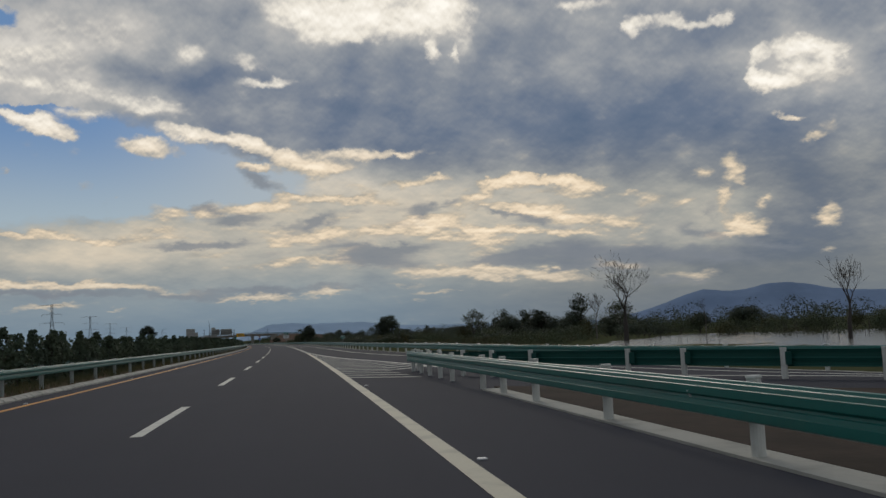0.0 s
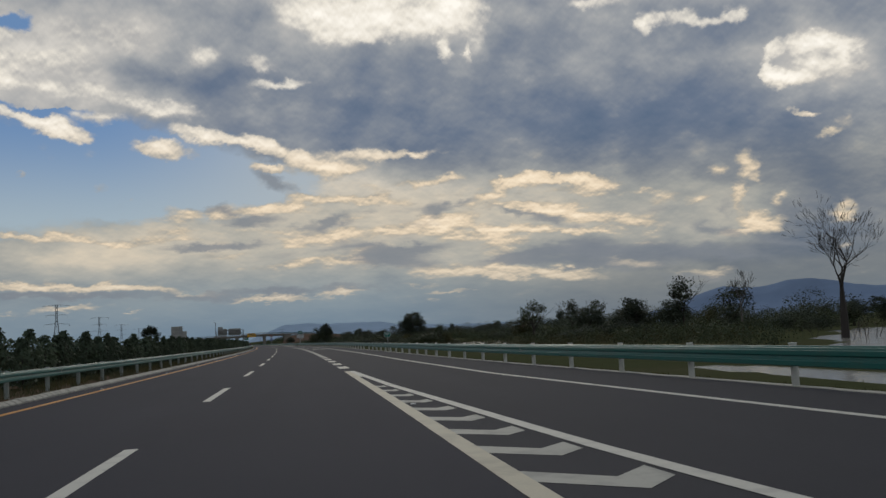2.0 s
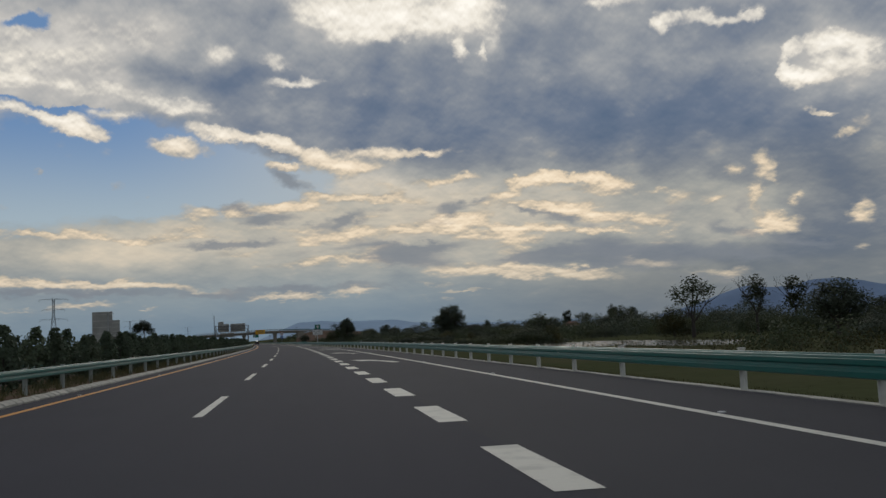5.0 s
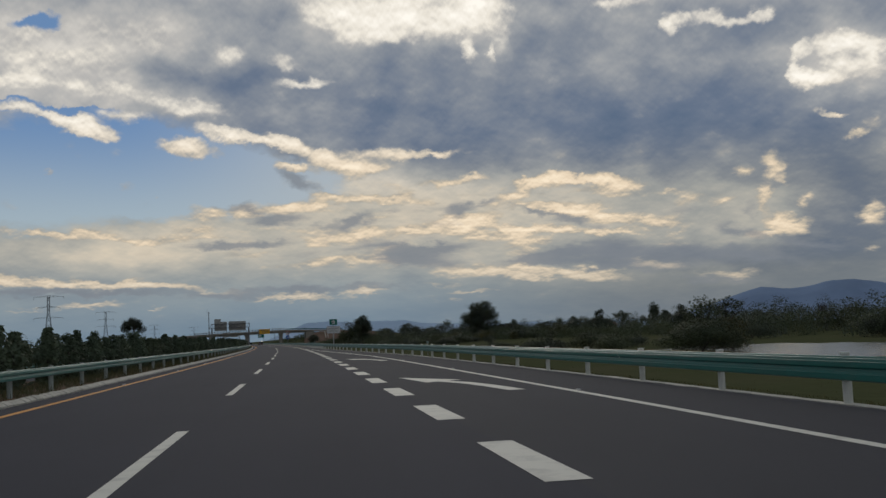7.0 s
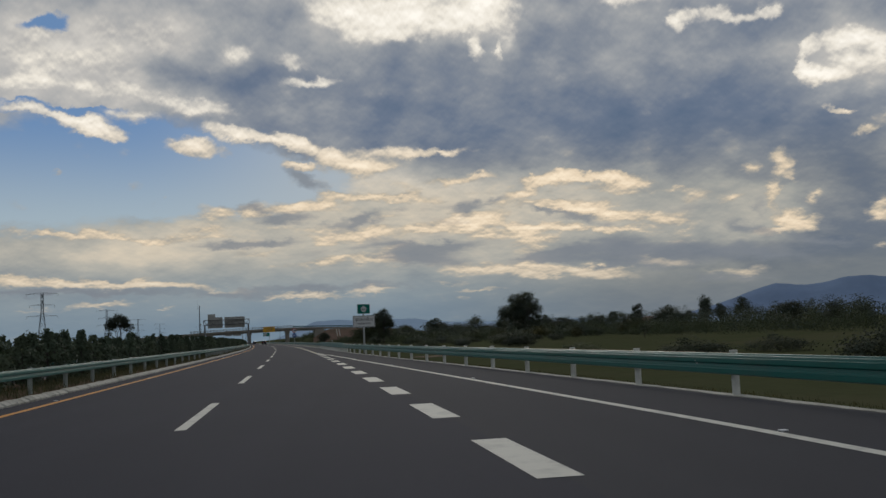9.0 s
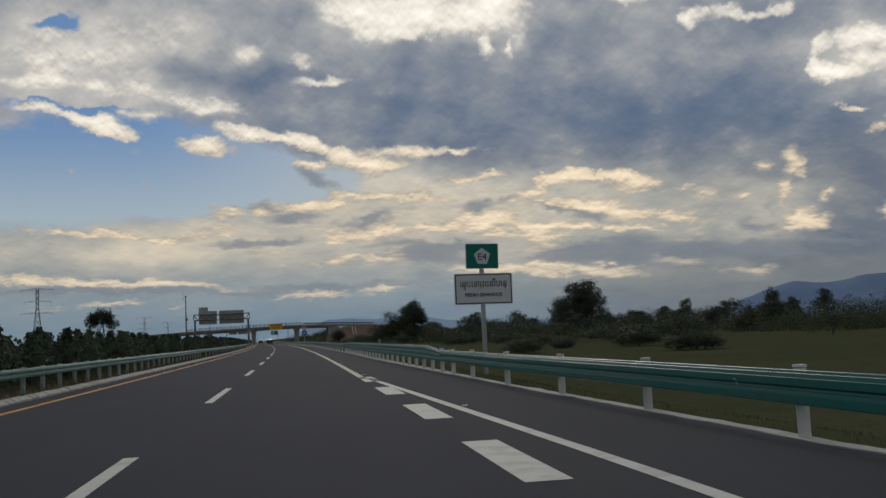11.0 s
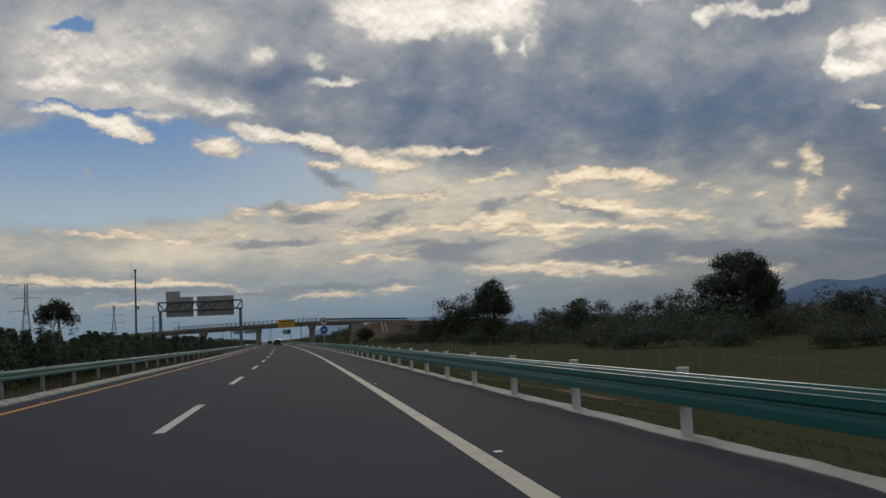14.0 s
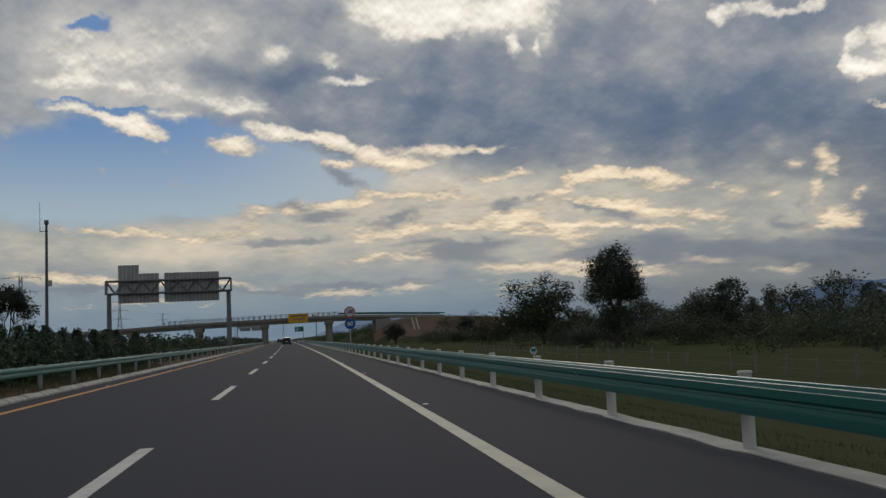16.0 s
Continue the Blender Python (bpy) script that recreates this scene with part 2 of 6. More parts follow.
# sunlit cloud edges and puffs
lit_b = total(sharp_place, [
    (-17.6, 16.7, 3.1, 1.57, 4.6, 0.57),
    (-18.1, 15.4, 2.4, 0.88, 4.2, 0.61),
    (-14.3, 16.4, 3.2, 1.25, 3.5, 0.57),
    (-12.2, 18.1, 2.9, 1.43, 3.4, 0.51),
    (-9.8, 17.8, 1.9, 1.02, 2.6, 0.47),
    (-17.0, 17.8, 2.4, 0.70, 4.9, 0.41),
    (-15.8, 15.1, 4.5, 0.72, -0.7, 0.54),
    (-11.5, 14.8, 4.4, 0.74, -3.8, 0.46),
    (-6.1, 17.3, 1.5, 0.97, 1.4, 0.51),
    (-2.7, 16.8, 1.4, 0.68, 0.3, 0.57),
    (-1.4, 15.7, 2.2, 0.46, -0.2, 0.74),
    (-8.2, 14.0, 3.4, 0.68, -4.8, 0.74),
], [
    (-17.8, 13.7, 2.5, 0.50, -5.1, 0.85),
    (-15.2, 13.2, 2.6, 0.47, -5.8, 0.85),
    (-13.6, 12.5, 1.7, 0.55, -4.3, 0.95),
    (-14.8, 12.7, 1.1, 0.51, 2.3, 0.7),
    (-8.6, 11.9, 2.3, 0.76, -7.4, 1),
    (-11.8, 13.5, 3.3, 0.60, -6.3, 0.6),
    (-6.4, 12.6, 2.7, 0.58, -11.6, 0.8),
    (-3.9, 12.2, 3.1, 0.66, -12.1, 0.85),
    (-1.5, 11.5, 2.9, 0.78, -14.6, 0.9),
    (0.6, 10.5, 2.2, 0.79, -13.1, 0.95),
    (3.4, 11.2, 4.4, 0.67, -1.7, 0.8),
    (2.7, 10.5, 2.4, 0.47, -1.7, 0.7),
    (6.8, 11.2, 3.6, 0.39, 1.5, 0.55),
], [
    (-2.2, 10.6, 1.4, 0.35, -0.8, 0.9),
    (6.9, 9.4, 2.6, 0.47, 1.5, 0.8),
    (9.1, 9.5, 1.6, 0.32, -2.8, 0.4),
    (4.1, 20.3, 8.2, 2.60, -1.4, 1.1),
    (0.5, 19.6, 2.4, 1.11, -0.3, 0.6),
    (10.2, 19.9, 2.9, 1.86, -3.3, 0.5),
    (2.3, 18.4, 2.8, 1.21, -8.4, 0.7),
    (6.6, 18.8, 4.5, 1.13, -2.2, 0.7),
    (9.8, 19.3, 2.4, 1.87, -3.2, 0.5),
    (9.1, 17.2, 0.8, 1.07, 15.9, 1),
    (10.3, 17.0, 0.3, 0.84, -3.3, 0.6),
    (11.0, 18.1, 1.2, 1.51, -3.5, 0.35),
    (18.3, 19.4, 2.8, 0.51, -5.9, 0.65),
    (21.7, 17.9, 0.8, 1.04, 7.7, 0.9),
], [
    (24.9, 17.7, 3.9, 0.50, -5.9, 0.75),
    (26.8, 17.7, 0.9, 0.78, -8.4, 0.6),
    (28.6, 13.7, 1.3, 0.79, -7.8, 1),
    (28.5, 14.9, 0.6, 1.77, -18.1, 0.95),
    (30.1, 15.6, 2.0, 0.86, 3.5, 0.9),
    (32.0, 15.4, 1.9, 0.83, -17.6, 0.9),
    (29.6, 13.6, 1.7, 0.65, -1.8, 0.8),
    (32.8, 14.5, 1.0, 1.39, -9.3, 0.7),
    (31.2, 14.2, 2.5, 1.41, -8.7, 0.75),
    (30.3, 11.5, 1.2, 0.29, -15.8, 0.85),
    (31.5, 10.2, 0.9, 0.40, 12.3, 0.75),
    (32.3, 10.9, 1.0, 0.50, 14.0, 0.35),
], [
    (11.9, 8.7, 1.8, 0.55, 16.7, 0.75),
    (13.7, 9.1, 2.4, 0.63, 4.4, 0.85),
    (15.9, 9.2, 2.9, 0.51, -3.9, 0.85),
    (18.2, 8.6, 2.0, 0.70, -12.2, 0.8),
    (20.8, 8.0, 2.2, 0.42, -2.4, 0.7),
    (16.9, 8.2, 3.1, 0.47, -9.9, 0.55),
    (11.2, 8.2, 2.4, 0.36, 0.9, 0.6),
    (13.3, 7.7, 4.7, 0.51, -3.3, 0.7),
    (16.5, 7.0, 5.4, 0.51, -7.7, 0.75),
    (19.8, 6.1, 4.2, 0.43, -7.0, 0.65),
    (10.2, 6.6, 4.8, 0.56, -2.8, 0.7),
    (13.9, 6.1, 5.1, 0.47, -5.2, 0.62),
], [
    (17.5, 5.7, 4.6, 0.39, -5.6, 0.5),
    (8.7, 7.2, 2.0, 0.63, -2.7, 0.55),
    (9.5, 5.7, 5.2, 0.64, -2.7, 0.55),
    (22.2, 7.5, 2.2, 0.38, 1.6, 0.4),
    (24.8, 8.7, 0.9, 0.83, -5.3, 0.62),
    (26.8, 8.9, 0.9, 1.12, -5.7, 0.62),
    (27.4, 8.1, 0.6, 0.52, -5.6, 0.5),
    (26.1, 7.3, 0.5, 1.27, -5.1, 0.7),
    (26.7, 5.9, 1.2, 0.60, -4.7, 0.8),
    (23.8, 7.2, 1.5, 0.53, 14.0, 0.6),
    (27.6, 5.4, 1.9, 0.48, 10.3, 0.75),
    (26.1, 5.0, 2.1, 0.38, -4.3, 0.6),
], [
    (28.4, 6.8, 0.6, 0.52, -5.3, 0.6),
    (31.9, 5.8, 1.0, 1.08, -5.3, 0.7),
    (31.6, 3.8, 1.0, 0.32, -4.4, 0.5),
    (9.8, 3.7, 4.4, 0.63, -2.6, 0.5),
    (12.9, 3.7, 5.9, 0.63, -6.9, 0.62),
    (15.9, 3.3, 3.1, 0.55, -7.0, 0.5),
    (23.9, 3.0, 3.1, 0.46, -0.3, 0.6),
    (20.0, 3.6, 2.1, 0.39, -3.3, 0.4),
    (1.9, 8.6, 4.4, 0.51, 0.3, 0.75),
    (4.7, 8.3, 3.2, 0.48, -6.1, 0.6),
    (-0.9, 8.3, 2.8, 0.63, 12.6, 0.5),
    (-6.3, 7.8, 5.7, 0.77, 3.4, 0.5),
], [
    (2.5, 6.5, 7.6, 0.55, -2.0, 0.5),
    (6.7, 6.8, 3.2, 0.64, 5.5, 0.6),
    (-1.0, 6.1, 7.5, 0.47, -1.6, 0.5),
    (-5.7, 6.8, 6.1, 0.54, -1.0, 0.4),
    (1.1, 4.8, 6.3, 0.47, -2.0, 0.5),
    (7.3, 4.2, 3.2, 0.64, -2.5, 0.45),
    (-17.1, 6.7, 4.4, 0.44, -3.0, 0.62),
    (-13.4, 6.5, 4.2, 0.37, -2.3, 0.5),
    (-8.7, 6.3, 4.5, 0.38, -0.8, 0.4),
    (-12.3, 9.3, 0.9, 0.52, 0.6, 0.32),
    (-10.3, 8.6, 0.6, 0.34, 0.1, 0.3),
    (-16.3, 10.1, 0.5, 0.18, 1.6, 0.4),
], [
    (-15.6, 3.9, 8.5, 0.48, -2.1, 0.9),
    (-9.7, 3.5, 5.5, 0.34, -5.7, 0.6),
    (-13.9, 2.5, 2.8, 0.33, 0.5, 0.8),
    (-2.4, 2.7, 3.9, 0.31, 2.0, 0.85),
    (1.9, 2.8, 1.7, 0.32, 3.8, 0.8),
    (-0.4, 2.5, 2.3, 0.24, -2.1, 0.5),
    (8.8, 2.6, 2.4, 0.20, -2.5, 0.6),
    (7.2, 2.0, 1.4, 0.24, -2.4, 0.4),
    (-10.4, 2.3, 0.7, 0.19, -1.8, 0.45),
    (-17.1, 2.3, 2.0, 0.22, -1.6, 0.4),
    (4.5, 3.3, 3.2, 0.24, -2.3, 0.3),
    (6.6, 3.1, 2.4, 0.24, -2.4, 0.3),
])
# small dark clouds before the bright ones
dark_b = total(sharp_place, [
    (-2.0, 9.8, 1.8, 0.59, -27.0, 0.9),
    (-5.3, 8.2, 2.2, 0.39, 1.3, 0.8),
    (-3.7, 7.5, 2.4, 0.79, -1.1, 0.9),
    (1.6, 7.2, 3.1, 0.56, 14.1, 0.9),
    (-5.7, 5.8, 4.2, 0.43, 0.8, 0.9),
    (4.3, 5.0, 4.4, 1.04, -10.2, 1),
    (6.3, 5.3, 3.2, 0.48, -2.4, 0.6),
    (7.9, 7.5, 1.1, 0.88, -2.6, 0.7),
    (-0.4, 6.1, 1.6, 0.24, -1.7, 0.4),
    (-0.9, 7.0, 1.2, 0.32, -1.5, 0.5),
    (12.4, 7.3, 1.8, 0.36, -9.1, 0.8),
    (14.8, 6.7, 2.4, 0.52, -11.4, 0.85),
    (9.3, 7.9, 1.6, 0.32, 11.1, 0.5),
], [
    (18.4, 4.4, 8.1, 1.18, -3.4, 0.8),
    (12.9, 4.6, 4.4, 0.56, 5.1, 0.7),
    (24.4, 5.4, 2.2, 0.46, -16.7, 0.6),
    (25.2, 4.0, 5.4, 0.68, -8.1, 0.6),
    (28.3, 4.4, 3.8, 0.52, -10.8, 0.6),
    (-15.3, 3.3, 11.4, 0.33, -1.3, 0.85),
    (-1.7, 3.1, 7.1, 0.44, 0.0, 0.75),
    (-6.8, 2.8, 4.6, 0.31, -1.8, 0.5),
    (22.6, 2.7, 5.6, 0.46, -3.3, 0.4),
    (16.3, 3.9, 4.7, 0.36, -7.2, 0.5),
    (4.5, 2.9, 2.8, 0.28, -2.3, 0.3),
    (21.9, 6.8, 2.3, 0.46, -4.3, 0.4),
    (25.4, 6.5, 0.5, 1.52, -4.7, 0.35),
])


# the broken band low before the sun: long thin rolls, lit and shaded by turns
band = total(soft_place, [
    (9.0, 6.6, 21.0, 4.8, 1.0, 1.5),
    (-6.0, 6.6, 12.0, 3.0, 2.0, 0.8),
])
band = calc(wt, "MINIMUM", band, 1.0)
roll = noise_tex(wt, vcalc(wt, "MULTIPLY", deck, (0.34, 1.0, 1.0)), 0.62, 6.0, 0.55, 0.3).outputs[0]
roll = calc(wt, "MULTIPLY", calc(wt, "SUBTRACT", roll, 0.5), band)
lit_b = calc(wt, "MULTIPLY_ADD", roll, 2.2, lit_b)
dark_b = calc(wt, "MULTIPLY_ADD", roll, -1.5, dark_b)


def shades(value, stops):
    r = wt.nodes.new("ShaderNodeValToRGB")
    wt.links.new(value, r.inputs[0])
    els = r.color_ramp.elements
    while len(els) < len(stops):
        els.new(0.5)
    for e, (p, c) in zip(els, stops):
        e.position, e.color = p, (*c, 1)
    return r.outputs[0]


sky_tex = wt.nodes.new("ShaderNodeTexSky")
sky_tex.sky_type, sky_tex.sun_disc = "NISHITA", False
sky_tex.sun_elevation, sky_tex.sun_rotation = radians(SUN_EL), radians(SUN_AZ)
sky_tex.air_density, sky_tex.dust_density, sky_tex.ozone_density = 1.0, 0.4, 2.0
clear_c = mix(wt, ramp01(wt, el, 14.0, 6.0), (0.125, 0.235, 0.43), (0.36, 0.44, 0.48))
clear_c = mix(wt, ramp01(wt, az, -13.0, 4.0), clear_c, (0.40, 0.44, 0.455))
clear = mix(wt, 0.88, vcalc(wt, "MULTIPLY", sky_tex.outputs[0], (0.05, 0.055, 0.065)), clear_c)
sun_dir = (math.sin(radians(SUN_AZ)) * math.cos(radians(SUN_EL)), math.cos(radians(SUN_AZ)) * math.cos(radians(SUN_EL)), math.sin(radians(SUN_EL)))
# unseen sky overhead: deck thickened a little to dim the ground
overhead_dim = calc(wt, "MULTIPLY", ramp01(wt, el, 22.0, 45.0), 0.05)
tex = calc(wt, "ADD", calc(wt, "MULTIPLY", swell, 0.55), calc(wt, "MULTIPLY", mott, 0.46))
tex = calc(wt, "ADD", tex, calc(wt, "ADD", calc(wt, "MULTIPLY", heap, 0.18), calc(wt, "MULTIPLY", relief, 0.45)))
deck_v = calc(wt, "SUBTRACT", calc(wt, "ADD", calc(wt, "ADD", tex, 0.44), thin_b), overhead_dim)
high = shades(deck_v, ((0.06, (0.105, 0.150, 0.228)), (0.22, (0.142, 0.182, 0.255)), (0.40, (0.228, 0.256, 0.302)), (0.56, (0.34, 0.355, 0.372)), (0.74, (0.50, 0.488, 0.468)), (0.94, (0.80, 0.755, 0.68))))
low_c = shades(deck_v, ((0.06, (0.115, 0.148, 0.205)), (0.22, (0.155, 0.182, 0.222)), (0.40, (0.235, 0.252, 0.268)), (0.56, (0.335, 0.342, 0.325)), (0.74, (0.46, 0.44, 0.385)), (0.94, (0.66, 0.58, 0.46))))
low_f = ramp01(wt, el, 13.0, 7.5)
cloud = mix(wt, low_f, high, low_c)
gap = ramp01(wt, calc(wt, "ADD", open_b, calc(wt, "MULTIPLY", tex, -0.7)), 0.14, 0.50)
col = mix(wt, gap, cloud, clear)
# thick air over the horizon
haze = ramp01(wt, el, 5.6, 1.8)
right = ramp01(wt, az, 0.0, 22.0)
hazed = mix(wt, ramp01(wt, el, 3.4, 0.2), mix(wt, right, (0.235, 0.300, 0.345), (0.170, 0.190, 0.200)), mix(wt, right, (0.145, 0.222, 0.300), (0.140, 0.172, 0.205)))
col = mix(wt, calc(wt, "MULTIPLY", haze, 0.80), col, hazed)
# sunlit puffs over the deck
rag = calc(wt, "ADD", calc(wt, "MULTIPLY", mott, 0.9), calc(wt, "ADD", calc(wt, "MULTIPLY", heap, 0.45), calc(wt, "MULTIPLY", swell, 0.2)))
lit_m = calc(wt, "ADD", lit_b, rag)
lit_a = ramp01(wt, lit_m, 0.14, 0.58)
lit_v = calc(wt, "ADD", calc(wt, "MULTIPLY", lit_m, 0.60), calc(wt, "MULTIPLY", relief, 2.0))
lit_hi = shades(lit_v, ((0.10, (0.42, 0.415, 0.41)), (0.30, (0.60, 0.575, 0.53)), (0.50, (0.82, 0.77, 0.68)), (0.78, (1.02, 0.97, 0.88))))
lit_lo = shades(lit_v, ((0.10, (0.36, 0.345, 0.31)), (0.28, (0.55, 0.475, 0.37)), (0.46, (0.78, 0.64, 0.47)), (0.72, (0.96, 0.81, 0.61))))
far_pale = ramp01(wt, el, 5.0, 3.0)
col = mix(wt, calc(wt, "MULTIPLY", lit_a, calc(wt, "SUBTRACT", 1.0, calc(wt, "MULTIPLY", far_pale, 0.35))), col, mix(wt, ramp01(wt, el, 14.5, 9.0), lit_hi, lit_lo))
fleck = ramp01(wt, calc(wt, "ADD", dark_b, calc(wt, "ADD", calc(wt, "MULTIPLY", mott, 0.7), calc(wt, "MULTIPLY", heap, 0.3))), 0.08, 0.75)
col = mix(wt, calc(wt, "MULTIPLY", fleck, 0.80), col, mix(wt, puff, (0.165, 0.195, 0.235), (0.235, 0.25, 0.275)))
below = ramp01(wt, el, 0.0, -2.0)
col = mix(wt, below, col, (0.06, 0.07, 0.07))
back = node(wt, "ShaderNodeBackground", {"Color": col, "Strength": 1.0})
wt.links.new(back.outputs[0], wt.nodes.new("ShaderNodeOutputWorld").inputs[0])

sun_data = bpy.data.lights.new("sun", "SUN")
sun_data.energy, sun_data.angle, sun_data.color = 0.65, radians(20), (1.0, 0.93, 0.82)
sun = new("sun", sun_data)
sun.matrix_world = look((0, 0, 0), [-c for c in sun_dir])

# ---- materials ----
def material(name, base, rough=0.8, metal=0.0, grain=0.0, scale=20.0, stain=0.0, stain_scale=0.6, bump=0.0, bump_scale=60.0, island=0.0, rand=0.0, stain_col=None, detail=6.0, spec=0.3):
    """Base colour with fine grain, larger stains, relief and, for many small pieces, a colour of their own."""
    m = bpy.data.materials.new(name)
    m.use_nodes = True
    t = m.node_tree
    b = t.nodes["Principled BSDF"]
    b.inputs["Metallic"].default_value = metal
    b.inputs["Specular IOR Level"].default_value = spec
    pos = t.nodes.new("ShaderNodeNewGeometry").outputs["Position"]
    col = None
    g = noise_tex(t, pos, scale, detail, 0.65).outputs[0]
    s = noise_tex(t, pos, stain_scale, 5.0, 0.6).outputs[0]
    f = calc(t, "ADD", 1.0 - grain * 0.5 - island * 0.5 - rand * 0.5, calc(t, "MULTIPLY", g, grain))
    if island:
        f = calc(t, "ADD", f, calc(t, "MULTIPLY", t.nodes.new("ShaderNodeNewGeometry").outputs["Random Per Island"], island))
    if rand:
        f = calc(t, "ADD", f, calc(t, "MULTIPLY", t.nodes.new("ShaderNodeObjectInfo").outputs["Random"], rand))
    col = vcalc(t, "MULTIPLY", (*base,), node(t, "ShaderNodeCombineXYZ", [f, f, f]).outputs[0])
    if stain:
        sc = stain_col or tuple(c * 0.55 for c in base)
        col = mix(t, calc(t, "MULTIPLY", ramp01(t, s, 0.46, 0.68), stain), col, sc)
    t.links.new(col, b.inputs["Base Color"])
    r = calc(t, "ADD", rough - 0.08, calc(t, "MULTIPLY", g, 0.16))
    t.links.new(r, b.inputs["Roughness"])
    if bump:
        bn = node(t, "ShaderNodeBump", {"Strength": bump, "Distance": 0.02, "Height": noise_tex(t, pos, bump_scale, 4.0, 0.6).outputs[0]})
        t.links.new(bn.outputs[0], b.inputs["Normal"])
    return m


def leafy(name, base, island=0.7, yellow=0.25):
    """Leaves: uneven greens, light shining through a little."""
    m = bpy.data.materials.new(name)
    m.use_nodes = True
    t = m.node_tree
    b = t.nodes["Principled BSDF"]
    geo = t.nodes.new("ShaderNodeNewGeometry")
    rnd = geo.outputs["Random Per Island"]
    f = calc(t, "ADD", 1.0 - island * 0.5, calc(t, "MULTIPLY", rnd, island))
    ob = t.nodes.new("ShaderNodeObjectInfo").outputs["Random"]
    f = calc(t, "MULTIPLY", f, calc(t, "ADD", 0.75, calc(t, "MULTIPLY", ob, 0.5)))
    patch = ramp01(t, noise_tex(t, geo.outputs["Position"], 0.35, 3.0).outputs[0], 0.45, 0.65)
    c = mix(t, calc(t, "MULTIPLY", patch, yellow), base, (base[0] * 1.9, base[1] * 1.45, base[2] * 0.9))
    c = vcalc(t, "MULTIPLY", c, node(t, "ShaderNodeCombineXYZ", [f, f, f]).outputs[0])
    t.links.new(c, b.inputs["Base Color"])
    b.inputs["Roughness"].default_value = 0.62
    b.inputs["Specular IOR Level"].default_value = 0.08
    tr = t.nodes.new("ShaderNodeBsdfTranslucent")
    t.links.new(c, tr.inputs[0])
    ms = node(t, "ShaderNodeMixShader", [0.22, b.outputs[0], tr.outputs[0]])
    t.links.new(ms.outputs[0], t.nodes["Material Output"].inputs[0])
    return m


def asphalt_material(name, base):
    m = material(name, base, 0.9, spec=0.08, grain=0.55, scale=55.0, stain=0.0, bump=0.35, bump_scale=140.0)
    t = m.node_tree
    b = t.nodes["Principled BSDF"]
    src = b.inputs["Base Color"].links[0].from_socket
    pos = t.nodes.new("ShaderNodeNewGeometry").outputs["Position"]
    lane = noise_tex(t, vcalc(t, "MULTIPLY", pos, (0.9, 0.035, 1.0)), 1.0, 5.0, 0.6).outputs[0]
    blot = noise_tex(t, pos, 0.22, 6.0, 0.6).outputs[0]
    f = calc(t, "ADD", 0.80, calc(t, "ADD", calc(t, "MULTIPLY", lane, 0.22), calc(t, "MULTIPLY", blot, 0.18)))
    c = vcalc(t, "MULTIPLY", src, node(t, "ShaderNodeCombineXYZ", [f, f, f]).outputs[0])
    t.links.new(c, b.inputs["Base Color"])
    return m


ASPHALT = asphalt_material("asphalt", (0.060, 0.0600, 0.0715))
ASPHALT_PALE = asphalt_material("shoulder_asphalt", (0.066, 0.0655, 0.0725))
PAINT = material("road_paint", (0.66, 0.64, 0.56), 0.7, spec=0.15, grain=0.22, scale=40, stain=0.55, stain_scale=2.2, stain_col=(0.42, 0.41, 0.37), bump=0.15)
PAINT_OLD = material("worn_road_paint", (0.50, 0.49, 0.43), 0.75, spec=0.12, grain=0.3, scale=35, stain=0.7, stain_scale=1.6, stain_col=(0.33, 0.325, 0.295), bump=0.15)
PAINT_E = material("cream_road_paint", (0.60, 0.55, 0.42), 0.7, spec=0.15, grain=0.25, scale=30, stain=0.6, stain_scale=1.3, stain_col=(0.40, 0.37, 0.29), bump=0.15)
PAINT_Y = material("yellow_road_paint", (0.70, 0.30, 0.04), 0.65, grain=0.25, scale=40, stain=0.5, stain_scale=1.5, stain_col=(0.30, 0.17, 0.06))
CONCRETE = material("concrete", (0.47, 0.45, 0.39), 0.85, grain=0.25, scale=18, stain=0.6, stain_scale=1.1, stain_col=(0.27, 0.26, 0.22), bump=0.3, rand=0.15)
BRIDGE_C = material("bridge_concrete", (0.29, 0.265, 0.225), 0.85, grain=0.2, scale=3, stain=0.55, stain_scale=0.35, stain_col=(0.17, 0.155, 0.13), bump=0.2, bump_scale=8)
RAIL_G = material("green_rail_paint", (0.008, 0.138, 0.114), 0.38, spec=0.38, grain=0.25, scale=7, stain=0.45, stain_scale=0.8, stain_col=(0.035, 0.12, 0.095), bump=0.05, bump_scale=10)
# darker copy of the rail green: ramp rail, end piece, overpass side rail
RAIL_BACK = material("darker_rail_green", (0.008, 0.075, 0.06), 0.5, grain=0.2, scale=9, stain=0.3, stain_scale=0.9)
POST_W = material("white_post_paint", (0.62, 0.62, 0.57), 0.55, grain=0.12, scale=12, stain=0.4, stain_scale=2.5, stain_col=(0.40, 0.38, 0.32), rand=0.12)
POST_G = material("weathered_grey_post_paint", (0.36, 0.40, 0.37), 0.6, grain=0.15, scale=12, stain=0.45, stain_scale=2.5, stain_col=(0.2, 0.22, 0.19), rand=0.2)
STEEL = material("galvanised_steel", (0.42, 0.43, 0.43), 0.45, 0.6, grain=0.15, scale=8, stain=0.35, stain_scale=1.2)
STEEL_M = material("weathered_steel", (0.20, 0.205, 0.21), 0.55, 0.3, grain=0.2, scale=5, stain=0.5, stain_scale=0.9, stain_col=(0.11, 0.105, 0.10))
